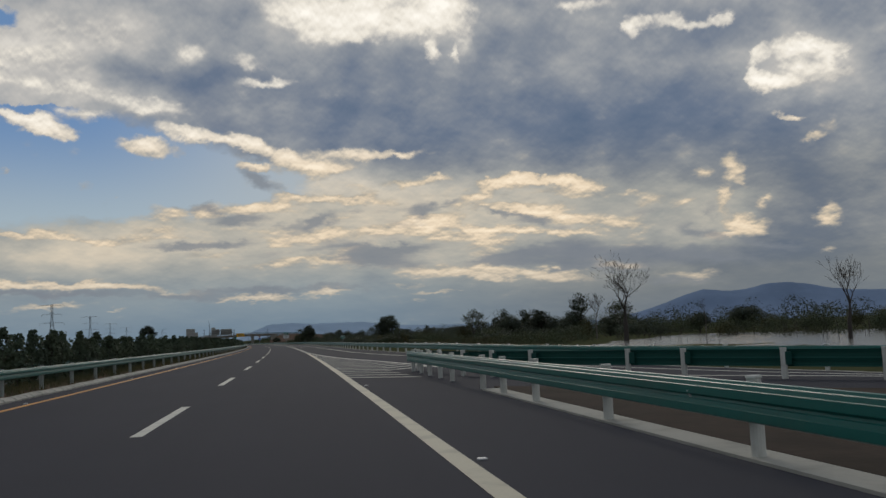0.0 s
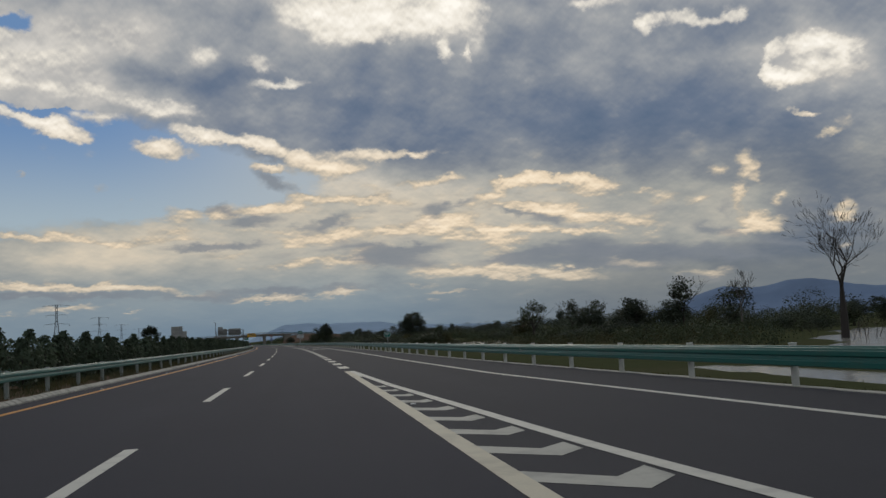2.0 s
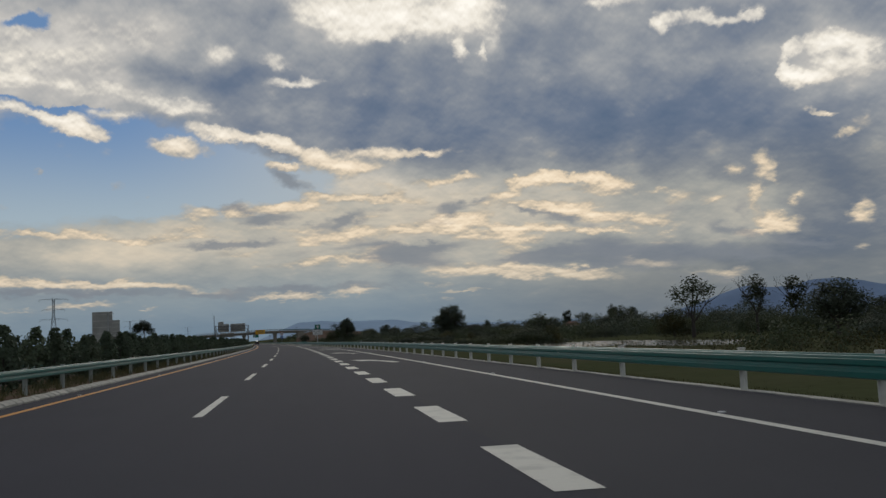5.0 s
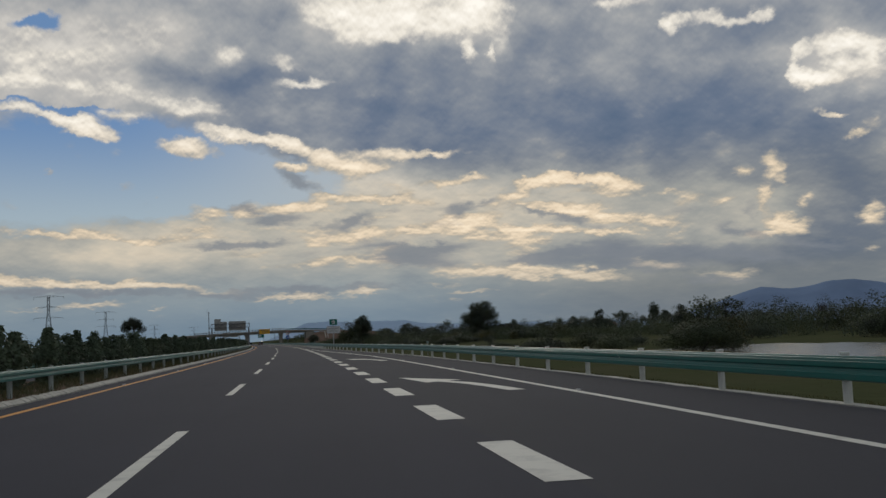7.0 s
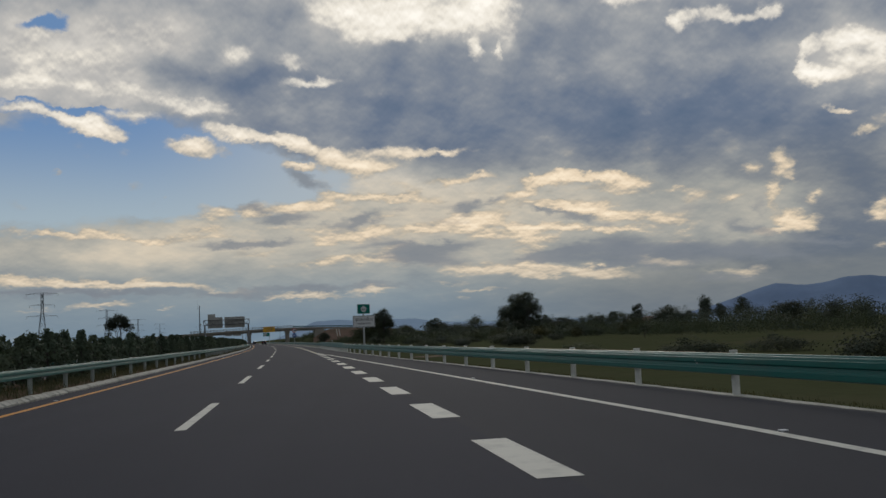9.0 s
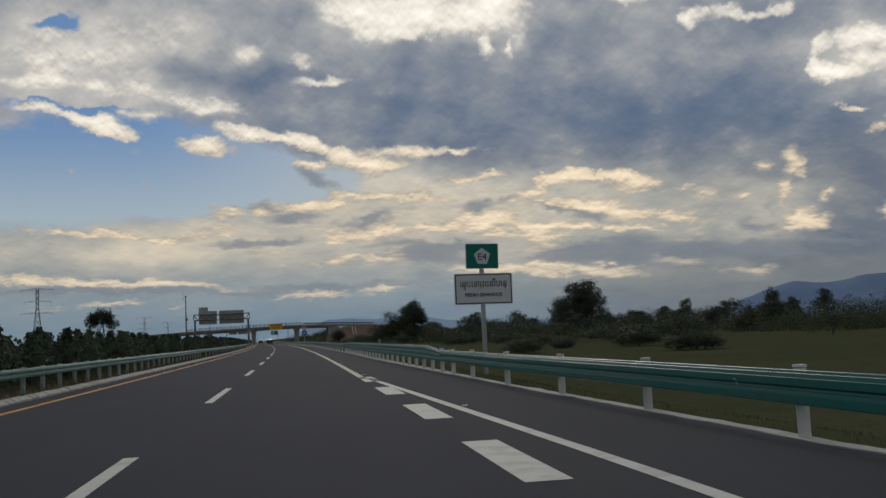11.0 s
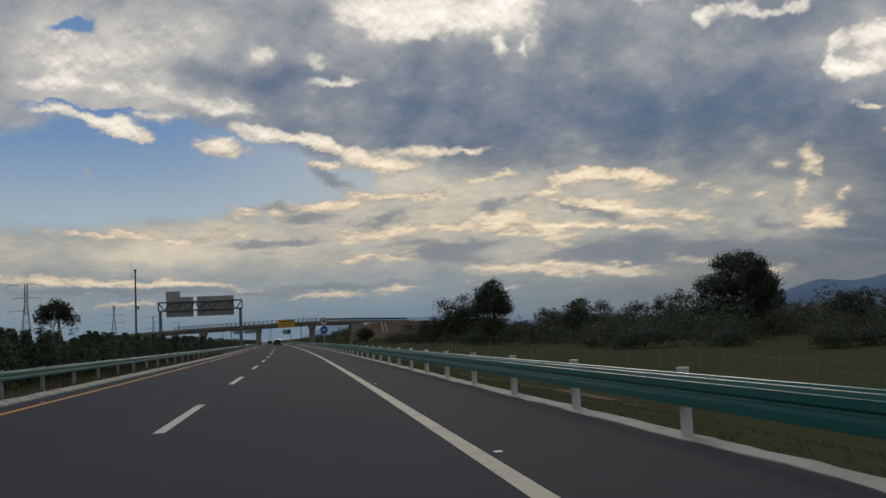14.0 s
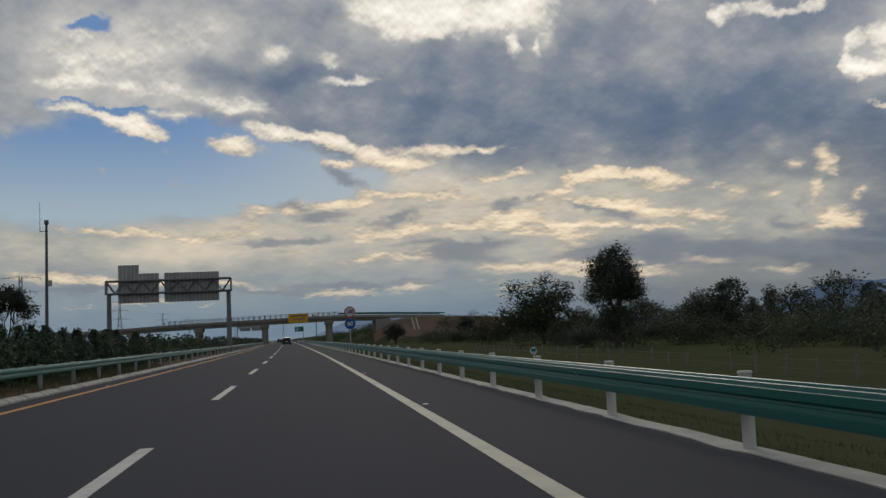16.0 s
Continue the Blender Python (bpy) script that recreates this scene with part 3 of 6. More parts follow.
STEEL_D = material("dark_steel", (0.12, 0.13, 0.14), 0.5, 0.4, grain=0.15, scale=8, stain=0.2)
ALU_BACK = material("sign_back_aluminium", (0.42, 0.415, 0.39), 0.6, 0.2, grain=0.2, scale=6, stain=0.5, stain_scale=0.8, stain_col=(0.24, 0.23, 0.21))
ALU_RIB = material("sign_rib_aluminium", (0.60, 0.59, 0.55), 0.55, 0.2, grain=0.15, scale=6, stain=0.4, stain_scale=0.8, stain_col=(0.27, 0.26, 0.23))
FENCE_W = material("weathered_fence_wood", (0.22, 0.20, 0.17), 0.9, grain=0.3, scale=9, stain=0.3)
SIGN_G = material("green_sign_sheet", (0.0, 0.16, 0.12), 0.4, grain=0.08, scale=10)
SIGN_W = material("white_sign_sheet", (0.66, 0.66, 0.66), 0.45, grain=0.06, scale=10, stain=0.15, stain_scale=1.0)
SIGN_K = material("black_sign_ink", (0.012, 0.012, 0.014), 0.5)
SIGN_R = material("red_sign_sheet", (0.45, 0.02, 0.02), 0.45, grain=0.05)
SIGN_B = material("blue_sign_sheet", (0.01, 0.09, 0.36), 0.42, grain=0.05)
SIGN_Y = material("yellow_sign_sheet", (0.72, 0.38, 0.03), 0.5, grain=0.1, scale=3, stain=0.25, stain_scale=0.9, stain_col=(0.5, 0.26, 0.03))
SOIL = material("red_brown_soil", (0.13, 0.085, 0.055), 0.95, spec=0.05, grain=0.6, scale=4.0, stain=0.7, stain_scale=0.5, stain_col=(0.075, 0.075, 0.035), bump=0.6, bump_scale=9)
SOIL_BANK = material("pale_red_soil", (0.20, 0.135, 0.10), 0.95, spec=0.05, grain=0.6, scale=1.2, stain=0.7, stain_scale=0.25, stain_col=(0.10, 0.085, 0.055), bump=0.6, bump_scale=3)
SOIL_DARK = material("dark_brown_soil", (0.075, 0.058, 0.046), 0.95, spec=0.05, grain=0.7, scale=5.0, stain=0.7, stain_scale=0.8, stain_col=(0.05, 0.042, 0.033), bump=0.6, bump_scale=9)
BARK = material("bark", (0.06, 0.052, 0.046), 0.9, grain=0.5, scale=6, stain=0.3, bump=0.4, bump_scale=14)
BARK_PALE = material("pale_bark", (0.15, 0.135, 0.115), 0.9, grain=0.4, scale=5, stain=0.4, stain_scale=0.8)
LEAF_DARK = leafy("dark_leaves", (0.062, 0.076, 0.056), island=0.25)
LEAF_MID = leafy("green_leaves", (0.064, 0.080, 0.047), island=0.25, yellow=0.3)
LEAF_DRY = leafy("dry_leaves", (0.065, 0.068, 0.034), yellow=0.5)
LEAF_HEDGE = leafy("hedge_leaves", (0.078, 0.104, 0.068), island=0.3, yellow=0.15)
GRASS = leafy("grass_blades", (0.098, 0.101, 0.054), island=0.2, yellow=0.4)
TILE_ROOF = material("brown_roof_tiles", (0.20, 0.10, 0.07), 0.8, grain=0.4, scale=4, stain=0.3)
WALL_P = material("pale_plaster", (0.5, 0.47, 0.42), 0.85, grain=0.2, scale=2, stain=0.3)
CAR_P = material("black_car_paint", (0.012, 0.013, 0.016), 0.22, 0.2, grain=0.05)
RUBBER = material("rubber", (0.02, 0.02, 0.02), 0.85, grain=0.2)
GLASS_D = material("tinted_glass", (0.015, 0.018, 0.02), 0.08, 0.0)
LAMP_RED = material("red_lamp_lens", (0.35, 0.01, 0.01), 0.2)


def ground_material():
    m = material("meadow", (0.074, 0.081, 0.041), 0.95, spec=0.0, grain=0.7, scale=1.6, stain=0.75, stain_scale=0.06, stain_col=(0.095, 0.090, 0.052), bump=0.9, bump_scale=2.2, detail=9)
    return m


def water_material():
    m = bpy.data.materials.new("pond_water")
    m.use_nodes = True
    t = m.node_tree
    b = t.nodes["Principled BSDF"]
    b.inputs["Base Color"].default_value = (0.27, 0.265, 0.235, 1)
    b.inputs["Roughness"].default_value = 0.16
    b.inputs["IOR"].default_value = 1.33
    pos = t.nodes.new("ShaderNodeNewGeometry").outputs["Position"]
    bn = node(t, "ShaderNodeBump", {"Strength": 0.5, "Distance": 0.05, "Height": noise_tex(t, pos, 2.2, 3.0).outputs[0]})
    t.links.new(bn.outputs[0], b.inputs["Normal"])
    return m


def far_haze_material(name, base):
    """Wooded slopes far off; the blue haze before them is put into the base colour."""
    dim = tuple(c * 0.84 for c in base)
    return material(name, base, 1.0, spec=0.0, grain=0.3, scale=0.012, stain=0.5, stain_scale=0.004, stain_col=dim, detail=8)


MEADOW, WATER = ground_material(), water_material()
FAR_MOUNTAIN, FAR_HILL = far_haze_material("haze_tinted_slopes", (0.225, 0.30, 0.43)), far_haze_material("haze_tinted_hills", (0.36, 0.47, 0.60))


# ---- building helpers ----
def mesh_of(name, bm, mats, smooth=False):
    me = bpy.data.meshes.new(name)
    bm.to_mesh(me)
    bm.free()
    for m in mats if isinstance(mats, (list, tuple)) else [mats]:
        me.materials.append(m)
    if smooth:
        me.shade_smooth()
    return me


def from_lists(name, verts, faces, mats, smooth=False):
    me = bpy.data.meshes.new(name)
    me.from_pydata(verts, [], faces)
    for m in mats if isinstance(mats, (list, tuple)) else [mats]:
        me.materials.append(m)
    if smooth:
        me.shade_smooth()
    return me


def part(name, me, parent, label="", m=None, kind=""):
    ob = new(name, me)
    ob.parent = parent
    if m is not None:
        ob.matrix_basis = m
    return tagged(ob, label, kind=kind)


def thing(name, m, label, category, group="", kind=""):
    ob = new(name)
    ob.empty_display_size = 0.2
    ob.matrix_basis = m
    return tagged(ob, label, category, group, kind)


def add_box(bm, lo, hi, bevel=0.0, m=None):
    c = [(a + b) / 2 for a, b in zip(lo, hi)]
    s = [b - a for a, b in zip(lo, hi)]
    r = bmesh.ops.create_cube(bm, size=1, matrix=(m or Matrix()) @ Matrix.Translation(c) @ Matrix.Diagonal((*s, 1)))
    if bevel:
        es = {e for v in r["verts"] for e in v.link_edges}
        bmesh.ops.bevel(bm, geom=list(es), offset=bevel, segments=2, affect="EDGES", profile=0.6)


def box_mesh(name, lo, hi, mat_, bevel=0.0):
    bm = bmesh.new()
    add_box(bm, lo, hi, bevel)
    return mesh_of(name, bm, mat_)


def add_tube(bm, p, q, r0, r1, n=8, cap=True):
    p, q = Vector(p), Vector(q)
    a = (q - p).normalized()
    u = a.cross(Vector((0, 0, 1)) if abs(a.z) < 0.9 else Vector((1, 0, 0))).normalized()
    w = a.cross(u)
    rings = []
    for c, r in ((p, r0), (q, r1)):
        rings.append([bm.verts.new(c + (u * math.cos(k * math.tau / n) + w * math.sin(k * math.tau / n)) * r) for k in range(n)])
    for k in range(n):
        bm.faces.new((rings[0][k], rings[0][(k + 1) % n], rings[1][(k + 1) % n], rings[1][k]))
    if cap:
        bm.faces.new(rings[0][::-1])
        bm.faces.new(rings[1])


def tube_mesh(name, p, q, r0, r1, mat_, n=10):
    bm = bmesh.new()
    add_tube(bm, p, q, r0, r1, n)
    bmesh.ops.recalc_face_normals(bm, faces=bm.faces)
    return mesh_of(name, bm, mat_, False)


def value(f, s):
    return f(s) if callable(f) else f


def strip_mesh(name, s0, s1, da, db, z, mat_, step=3.0, skirt=0.0):
    """A band along the road between two offsets; skirt: depth of its sides."""
    n = max(1, int(math.ceil((s1 - s0) / step)))
    v, f = [], []
    w = 4 if skirt else 2
    for i in range(n + 1):
        s = s0 + (s1 - s0) * i / n
        a, b = value(da, s), value(db, s)
        zz = value(z, s)
        row = [rd(s, a, zz), rd(s, b, zz)]
        if skirt:
            row = [rd(s, a, zz - skirt)] + row + [rd(s, b, zz - skirt)]
        v += row
        if i:
            for k in range(w - 1):
                j = w * i + k
                f.append((j - w, j - w + 1, j + 1, j))
    if skirt:
        f.append((0, 1, 2, 3))
        j = w * n
        f.append((j + 3, j + 2, j + 1, j))
    return from_lists(name, v, f, mat_)


def interp(*pairs):
    xs, ys = [p[0] for p in pairs], [p[1] for p in pairs]
    return lambda s: float(np.interp(s, xs, ys))

# ---- the lines of the plan (metres along, metres across) ----
RAIL_R = interp((-40, 40), (0, 24.5), (10, 20.8), (22, 17.0), (28, 15.5), (35, 14.1), (43, 12.5), (47, 11.8), (55, 10.95), (62, 10.6), (70, 10.35), (85, 9.85), (104, 9.55), (190, 9.46), (232, 9.31), (245, 9.2), (289, 7.34), (302, 6.96), (314, 6.55), (341, 6.2), (370, 6.18), (396, 6.08), (3000, 6.08))
EDGE_R = interp((-40, 37.8), (0, 22.3), (10, 18.6), (22, 14.9), (28, 13.4), (35, 11.8), (43, 9.75), (50, 9.28), (56, 9.0), (66, 8.3), (79, 7.5), (100, 7.2), (200, 7.15), (240, 6.92), (250, 6.75), (290, 5.09), (302, 4.72), (315, 4.15), (322, 3.86), (326, 3.75), (4000, 3.75))
RAIL_GORE = interp((-20, 34), (0, 22.5), (10, 16.7), (14, 14.3), (17.9, 12.0), (20, 10.75), (21.8, 9.6), (23.2, 8.55), (25, 7.5), (26.5, 6.97), (29, 6.65), (32.4, 6.42))
GORE_R = interp((-20, 35), (0, 23.6), (10, 17.8), (14, 15.4), (18, 13.1), (20, 11.8), (22, 10.5), (25, 8.7), (28, 8.0), (32, 7.78), (35, 7.55), (38, 7.31), (42.8, 6.9), (50, 6.14), (58.75, 5.2), (62.3, 4.92), (72.25, 4.42), (76, 4.23), (87.5, 3.92))
RAMP_DROP = interp((-20, -0.5), (0, -0.4), (22, -0.26), (35, -0.2), (43, -0.12), (55, 0.0), (900, 0.0))
GORE_DROP = interp((-20, -0.3), (10, -0.16), (18, -0.1), (26, 0.0), (40, 0.0))
RAIL_NEAR, RAIL_L, KERB_L, YELLOW, LINE_R = 6.22, -5.5, -4.86, -4.05, 3.75
KERB_TOP = 0.13


def pond_depth(s, d):
    """Above 0 inside the ponds."""
    n = noise.noise((s * 0.055, d * 0.085, 3.3)) * 0.45 + noise.noise((s * 0.17, d * 0.23, 1.3)) * 0.22
    a = 1 - (abs((s - 112) / 78) ** 3 + abs((d - 66) / 31) ** 3) ** (1 / 3)
    a = min(a, (d - 41.0 - max(0.0, s - 122) * 0.75) / 24)
    b = 1 - math.hypot((s - 247) / 29, (d - 43.5) / 11.5)
    c = 1 - math.hypot((s - 82) / 14, (d - 21.6) / 1.9)
    return max(a + n * 0.6, b + n * 1.1, c + n * 0.7)


def smooth01(x):
    x = min(1.0, max(0.0, x))
    return x * x * (3 - 2 * x)


def ground_z(s, d):
    rr = RAIL_R(s)
    z = -0.14 + 2.5 * min(0.0, RAMP_DROP(s)) * (1.0 if d > 6.5 else 0.0)
    if d > rr + 0.05:
        k = d - rr
        z = -0.02 - 0.92 * smooth01(k / 5.5) + RAMP_DROP(s) * (1 - smooth01(k / 5.5))
        z += 0.10 * noise.noise((s * 0.09, d * 0.09, 0.0)) * smooth01(k / 6)
        if k > 5 and s < 620:
            p = pond_depth(s, d)
            z -= 0.5 * smooth01((p + 0.02) / 0.16) * smooth01((k - 5) / 5)
        z += 0.35 * smooth01((d - 80) / 60)
    if d < -20.5:
        z = -0.14 - 0.9 * smooth01((-20.5 - d) / 5)
    # approach banks of the overpass
    if d > 20 or d < -50:
        top = 5.9 if d > 0 else 4.9
        along = smooth01((d - 20) / 14) if d > 0 else smooth01((-50 - d) / 10)
        fall = 1.0 if d > 0 else max(0.0, 1 - (-50 - d) / 220)
        fall = smooth01((112 - d) / 64) if d > 0 else fall
        bank = top * along * fall - max(0.0, abs(s - 697) - 6.0) / 1.7
        z = max(z, bank)
    # wooded rise beyond the overpass
    if s > 712 and d > 12:
        z = max(z, -0.9 + 5.0 * smooth01((d - 12) / 30) * smooth01((105 - d) / 55) * smooth01((s - 712) / 40))
    return z


# ---- ground ----
s_lines = sorted({*range(-400, -40, 60), *[-40 + 2.5 * i for i in range(265)], *range(622, 760, 5), *range(760, 1200, 40), *range(1200, 4601, 170)})
d_lines = sorted({*range(-4000, -400, 300), *range(-400, -80, 40), *range(-80, -24, 8), -22, -20.5, -19, -12, -8.4, -5, 0, 5, 6.1, *[6.5 + 0.75 * i for i in range(28)], *[27.5 + 2.0 * i for i in range(38)], *range(110, 260, 15), *range(260, 800, 60), *range(800, 4001, 320)})
gv, gf = [], []
for s in s_lines:
    for d in d_lines:
        gv.append(rd(s, d, ground_z(s, d)))
nd = len(d_lines)
for i in range(len(s_lines) - 1):
    for j in range(nd - 1):
        gf.append((i * nd + j, i * nd + j + 1, (i + 1) * nd + j + 1, (i + 1) * nd + j))
ground = tagged(new("ground", from_lists("ground", gv, gf, MEADOW, True)), "uneven olive meadow with dry patches beside the road", "ground", kind="structure")

water = tagged(new("water", strip_mesh("water", 30, 370, 17.5, 100, -1.06, WATER, 10)), "still grey pond water among rough grass", "water", kind="structure")

# ---- carriageway ----
road = tagged(new("road", strip_mesh("road", 56, 3200, -4.9, 3.9, 0.0, ASPHALT, 3.0, 0.2)), "smooth dark grey asphalt expressway with painted lanes", "road", kind="structure")
part("hard_shoulder", strip_mesh("hard_shoulder", 56, 3200, 3.9, lambda s: RAIL_R(s) - 0.05, 0.0, ASPHALT_PALE, 3.0, 0.2), road, "paler asphalt of the outer lane and shoulder")
part("carriageway", strip_mesh("carriageway", -60, 56, -4.9, lambda s: min(GORE_R(s), 30), 0.0, ASPHALT, 2.0, 0.2), road)
ramp_v, ramp_f = [], []
for i in range(39):
    s = -20 + 2.0 * i
    a, b = GORE_R(s), RAIL_R(s) - 0.05
    for k in range(4):
        ramp_v.append(rd(s, a + (b - a) * k / 3, RAMP_DROP(s) * k / 3))
    if i:
        ramp_f += [((i - 1) * 4 + k, (i - 1) * 4 + k + 1, i * 4 + k + 1, i * 4 + k) for k in range(3)]
part("ramp_lane", from_lists("ramp_lane", ramp_v, ramp_f, ASPHALT), road, "asphalt of the joining ramp")
tagged(new("road_opposite", strip_mesh("road_opposite", -60, 3200, -16.4, -9.0, 0.0, ASPHALT, 6.0, 0.2)), "dark grey asphalt carriageway behind the median hedge", "road", kind="structure")
EDGE_IN = interp((-20, 0.13), (316, 0.13), (326, 0.20), (352, 0.24), (372, 0.18), (400, 0.20), (640, 0.16))
EDGE_OUT = interp((-20, 0.07), (316, 0.07), (326, 0.16), (352, 0.16), (372, 0.12), (640, 0.08))
verge_r = tagged(new("pavement_edge", strip_mesh("pavement_edge", -20, 640, lambda s: RAIL_R(s) - EDGE_IN(s) * (1 + 0.45 * noise.noise((s * 1.3, 0, 2)) + 0.4 * noise.noise((s * 0.31, 3, 2))), lambda s: RAIL_R(s) + EDGE_OUT(s) + 0.05 * noise.noise((s * 1.7, 4, 0)), lambda s: RAMP_DROP(s) + 0.012 + 0.012 * noise.noise((s * 0.7, 0, 0)), CONCRETE, 0.4, 0.2)), "pale rough concrete edge strip under the guardrail", "edge strip", kind="structure")
median = tagged(new("median", strip_mesh("median", -60, 3000, -8.75, -5.1, 0.10, SOIL, 3.0, 0.2)), "raised strip of brown soil between the carriageways", "median", kind="structure")
gore_soil = tagged(new("gore_island", strip_mesh("gore_island", -20, 20.2, 6.5, lambda s: min(RAIL_GORE(s) - 0.35, 6.52 + (20.3 - s) * 0.8), 0.035, SOIL_DARK, 1.0, 0.1)), "bare brown soil island between the diverging guardrails", "soil island", kind="structure")
tagged(new("pavement_edge", strip_mesh("pavement_edge_near", -20, 19.6, 6.1, 6.5, 0.03, CONCRETE, 1.0, 0.1)), "pale concrete strip along the soil island", "edge strip", kind="structure")



def soil_patch(s0, s1, d0, d1):
    # a ragged sheet of bare soil that follows the ground
    def sheet_z(s, d):
        i, j = (s + 40) / 2.5, (d - 6.5) / 0.75
        a, b = -40 + 2.5 * int(i), 6.5 + 0.75 * int(j)
        u, w = i - int(i), j - int(j)
        return (ground_z(a, b) * (1 - u) + ground_z(a + 2.5, b) * u) * (1 - w) + (ground_z(a, b + 0.75) * (1 - u) + ground_z(a + 2.5, b + 0.75) * u) * w

    v, f = [], []
    n, m = int((s1 - s0) * 4), int((d1 - d0) * 4)
    for i in range(n + 1):
        for j in range(m + 1):
            s, d = s0 + (s1 - s0) * i / n, d0 + (d1 - d0) * j / m
            v.append(rd(s, d, sheet_z(s, d) + 0.012))
            edge = 1 - math.hypot(2 * i / n - 1, 2 * j / m - 1)
            if i < n and j < m and edge + 0.7 * noise.noise((s * 0.9, d * 0.9, 7)) > 0.15:
                p = i * (m + 1) + j
                f.append((p + m + 1, p + m + 2, p + 1, p))
    return tagged(new("soil_patch", from_lists("soil_patch", v, f, SOIL_BANK)), "bare reddish soil patch on the grass verge", "soil", kind="structure")


soil_patch(395, 412, 7.0, 11.0)
soil_patch(324, 333, 12.5, 17.5)

MARK = 0.005
for name, s0, s1, a, b, z, mt in (
    ("edge_line", -60, 3000, YELLOW - 0.09, YELLOW + 0.09, MARK, PAINT_Y),
    ("edge_line", -60, 87.6, LINE_R - 0.11, LINE_R + 0.11, MARK, PAINT_E),
    ("edge_line", 321, 3000, LINE_R - 0.10, LINE_R + 0.10, MARK, PAINT_E),
    ("edge_line", -20, 321, lambda s: EDGE_R(s) - 0.085, lambda s: EDGE_R(s) + 0.085, lambda s: MARK + RAMP_DROP(s) * max(0.0, (EDGE_R(s) - GORE_R(s)) / (RAIL_R(s) - 0.05 - GORE_R(s))) + (0.012 if s < 56 else 0.0), PAINT),
    ("edge_line", -10, 87.6, lambda s: GORE_R(s) - 0.10, lambda s: GORE_R(s) + 0.10, MARK + 0.001, PAINT),
):
    part(name, strip_mesh(name, s0, s1, a, b, z, mt, 2.0), road, "long yellow edge line" if mt is PAINT_Y else "long white edge line")


part("gore_tip", strip_mesh("gore_tip", 82, 87.6, LINE_R + 0.1, lambda s: GORE_R(s) - 0.09, MARK - 0.0005, PAINT, 1.0), road, "worn white tip of the painted gore")


def place_on_road(ob, s, d, z=0.0, turn=0.0):
    ob.matrix_basis = at_road(s, d, z, turn)
    return ob


def flat_piece(name, pts, mt):
    return from_lists(name, [(x, y, 0) for x, y in pts], [tuple(range(len(pts)))], mt)


dash_me = flat_piece("lane_dash", ((-0.085, 0), (0.085, 0), (0.085, 6), (-0.085, 6)), PAINT)
for i in range(-2, 60):
    place_on_road(part("lane_dash", dash_me, road), 13.5 + 15 * i, 0, MARK)
wide_me = flat_piece("wide_dash", ((-0.205, 0), (0.205, 0), (0.205, 3.0), (-0.205, 3.0)), PAINT)
for i in range(39):
    place_on_road(part("wide_dash", wide_me, road), 91 + 6 * i, 3.85, MARK)
# chevrons of the gore: arms lead from both lines back to its middle
for k in range(1, 26):
    s = 35.5 + 1.925 * k
    dl, dr = LINE_R + 0.11, GORE_R(s - 0.6) - (0.05 if s < 46 else 0.2)
    w = dr - dl
    if w < 0.2:
        continue
    lean = float(np.interp(s, (37.4, 44.0), (1.18, 1.0)))
    apex = dl + float(np.interp(s, (37.4, 44.0), (0.60, 0.62))) * w
    low = s - lean * (apex - dl)
    out = low + 1.17 * (dr - apex)
    pts = [(s, dl), (low, apex), (out, dr), (out - 0.6, dr + 0.03), (low - 0.62, apex + 0.04), (s - 0.62, dl)]
    v = [rd(a, d, MARK - 0.001) for a, d in pts]
    part("chevron", from_lists("chevron", v, [(0, 1, 4, 5), (1, 2, 3, 4)], PAINT_OLD), road)
# worn stripes that have lost their outer arms
for s, d1 in ((35.5, 5.55), (33.6, 5.6), (31.65, 5.65), (29.75, 5.75)):
    v = [rd(a, d, MARK - 0.001) for a, d in ((s, 3.86), (s - 1.03 * (d1 - 3.86), d1), (s - 1.03 * (d1 - 3.86) - 0.55, d1 + 0.12), (s - 0.55, 3.86))]
    part("chevron", from_lists("chevron", v, [(0, 1, 2, 3)], PAINT_OLD), road)
# merge arrows
for tip in (184.2, 213.5, 243.4):
    outline = [(tip, 4.62), (tip - 2.9, 6.02), (tip - 3.15, 5.62), (tip - 4.6, 6.02), (tip - 6.4, 6.26), (tip - 8.5, 6.44), (tip - 8.5, 6.08), (tip - 6.6, 5.92), (tip - 4.9, 5.70), (tip - 3.4, 5.32), (tip - 3.6, 4.98)]
    v = [rd(s, d, MARK) for s, d in outline]
    part("merge_arrow", from_lists("merge_arrow", v, [(0, 1, 2, 9, 10), (2, 3, 8, 9), (3, 4, 7, 8), (4, 5, 6, 7)], PAINT), road, "white curved merging arrow")
bm = bmesh.new()
add_box(bm, (-0.045, -0.045, 0), (0.045, 0.045, 0.018), 0.006)
stud_me = mesh_of("road_stud", bm, SIGN_W)
for i in range(-1, 62):
    s = 9.0 + 15 * i
    place_on_road(part("road_stud", stud_me, road), s, LINE_R + 0.22 if not 88 < s < 321 else EDGE_R(s) + 0.17)
    place_on_road(part("road_stud", stud_me, road), s, YELLOW - 0.2)

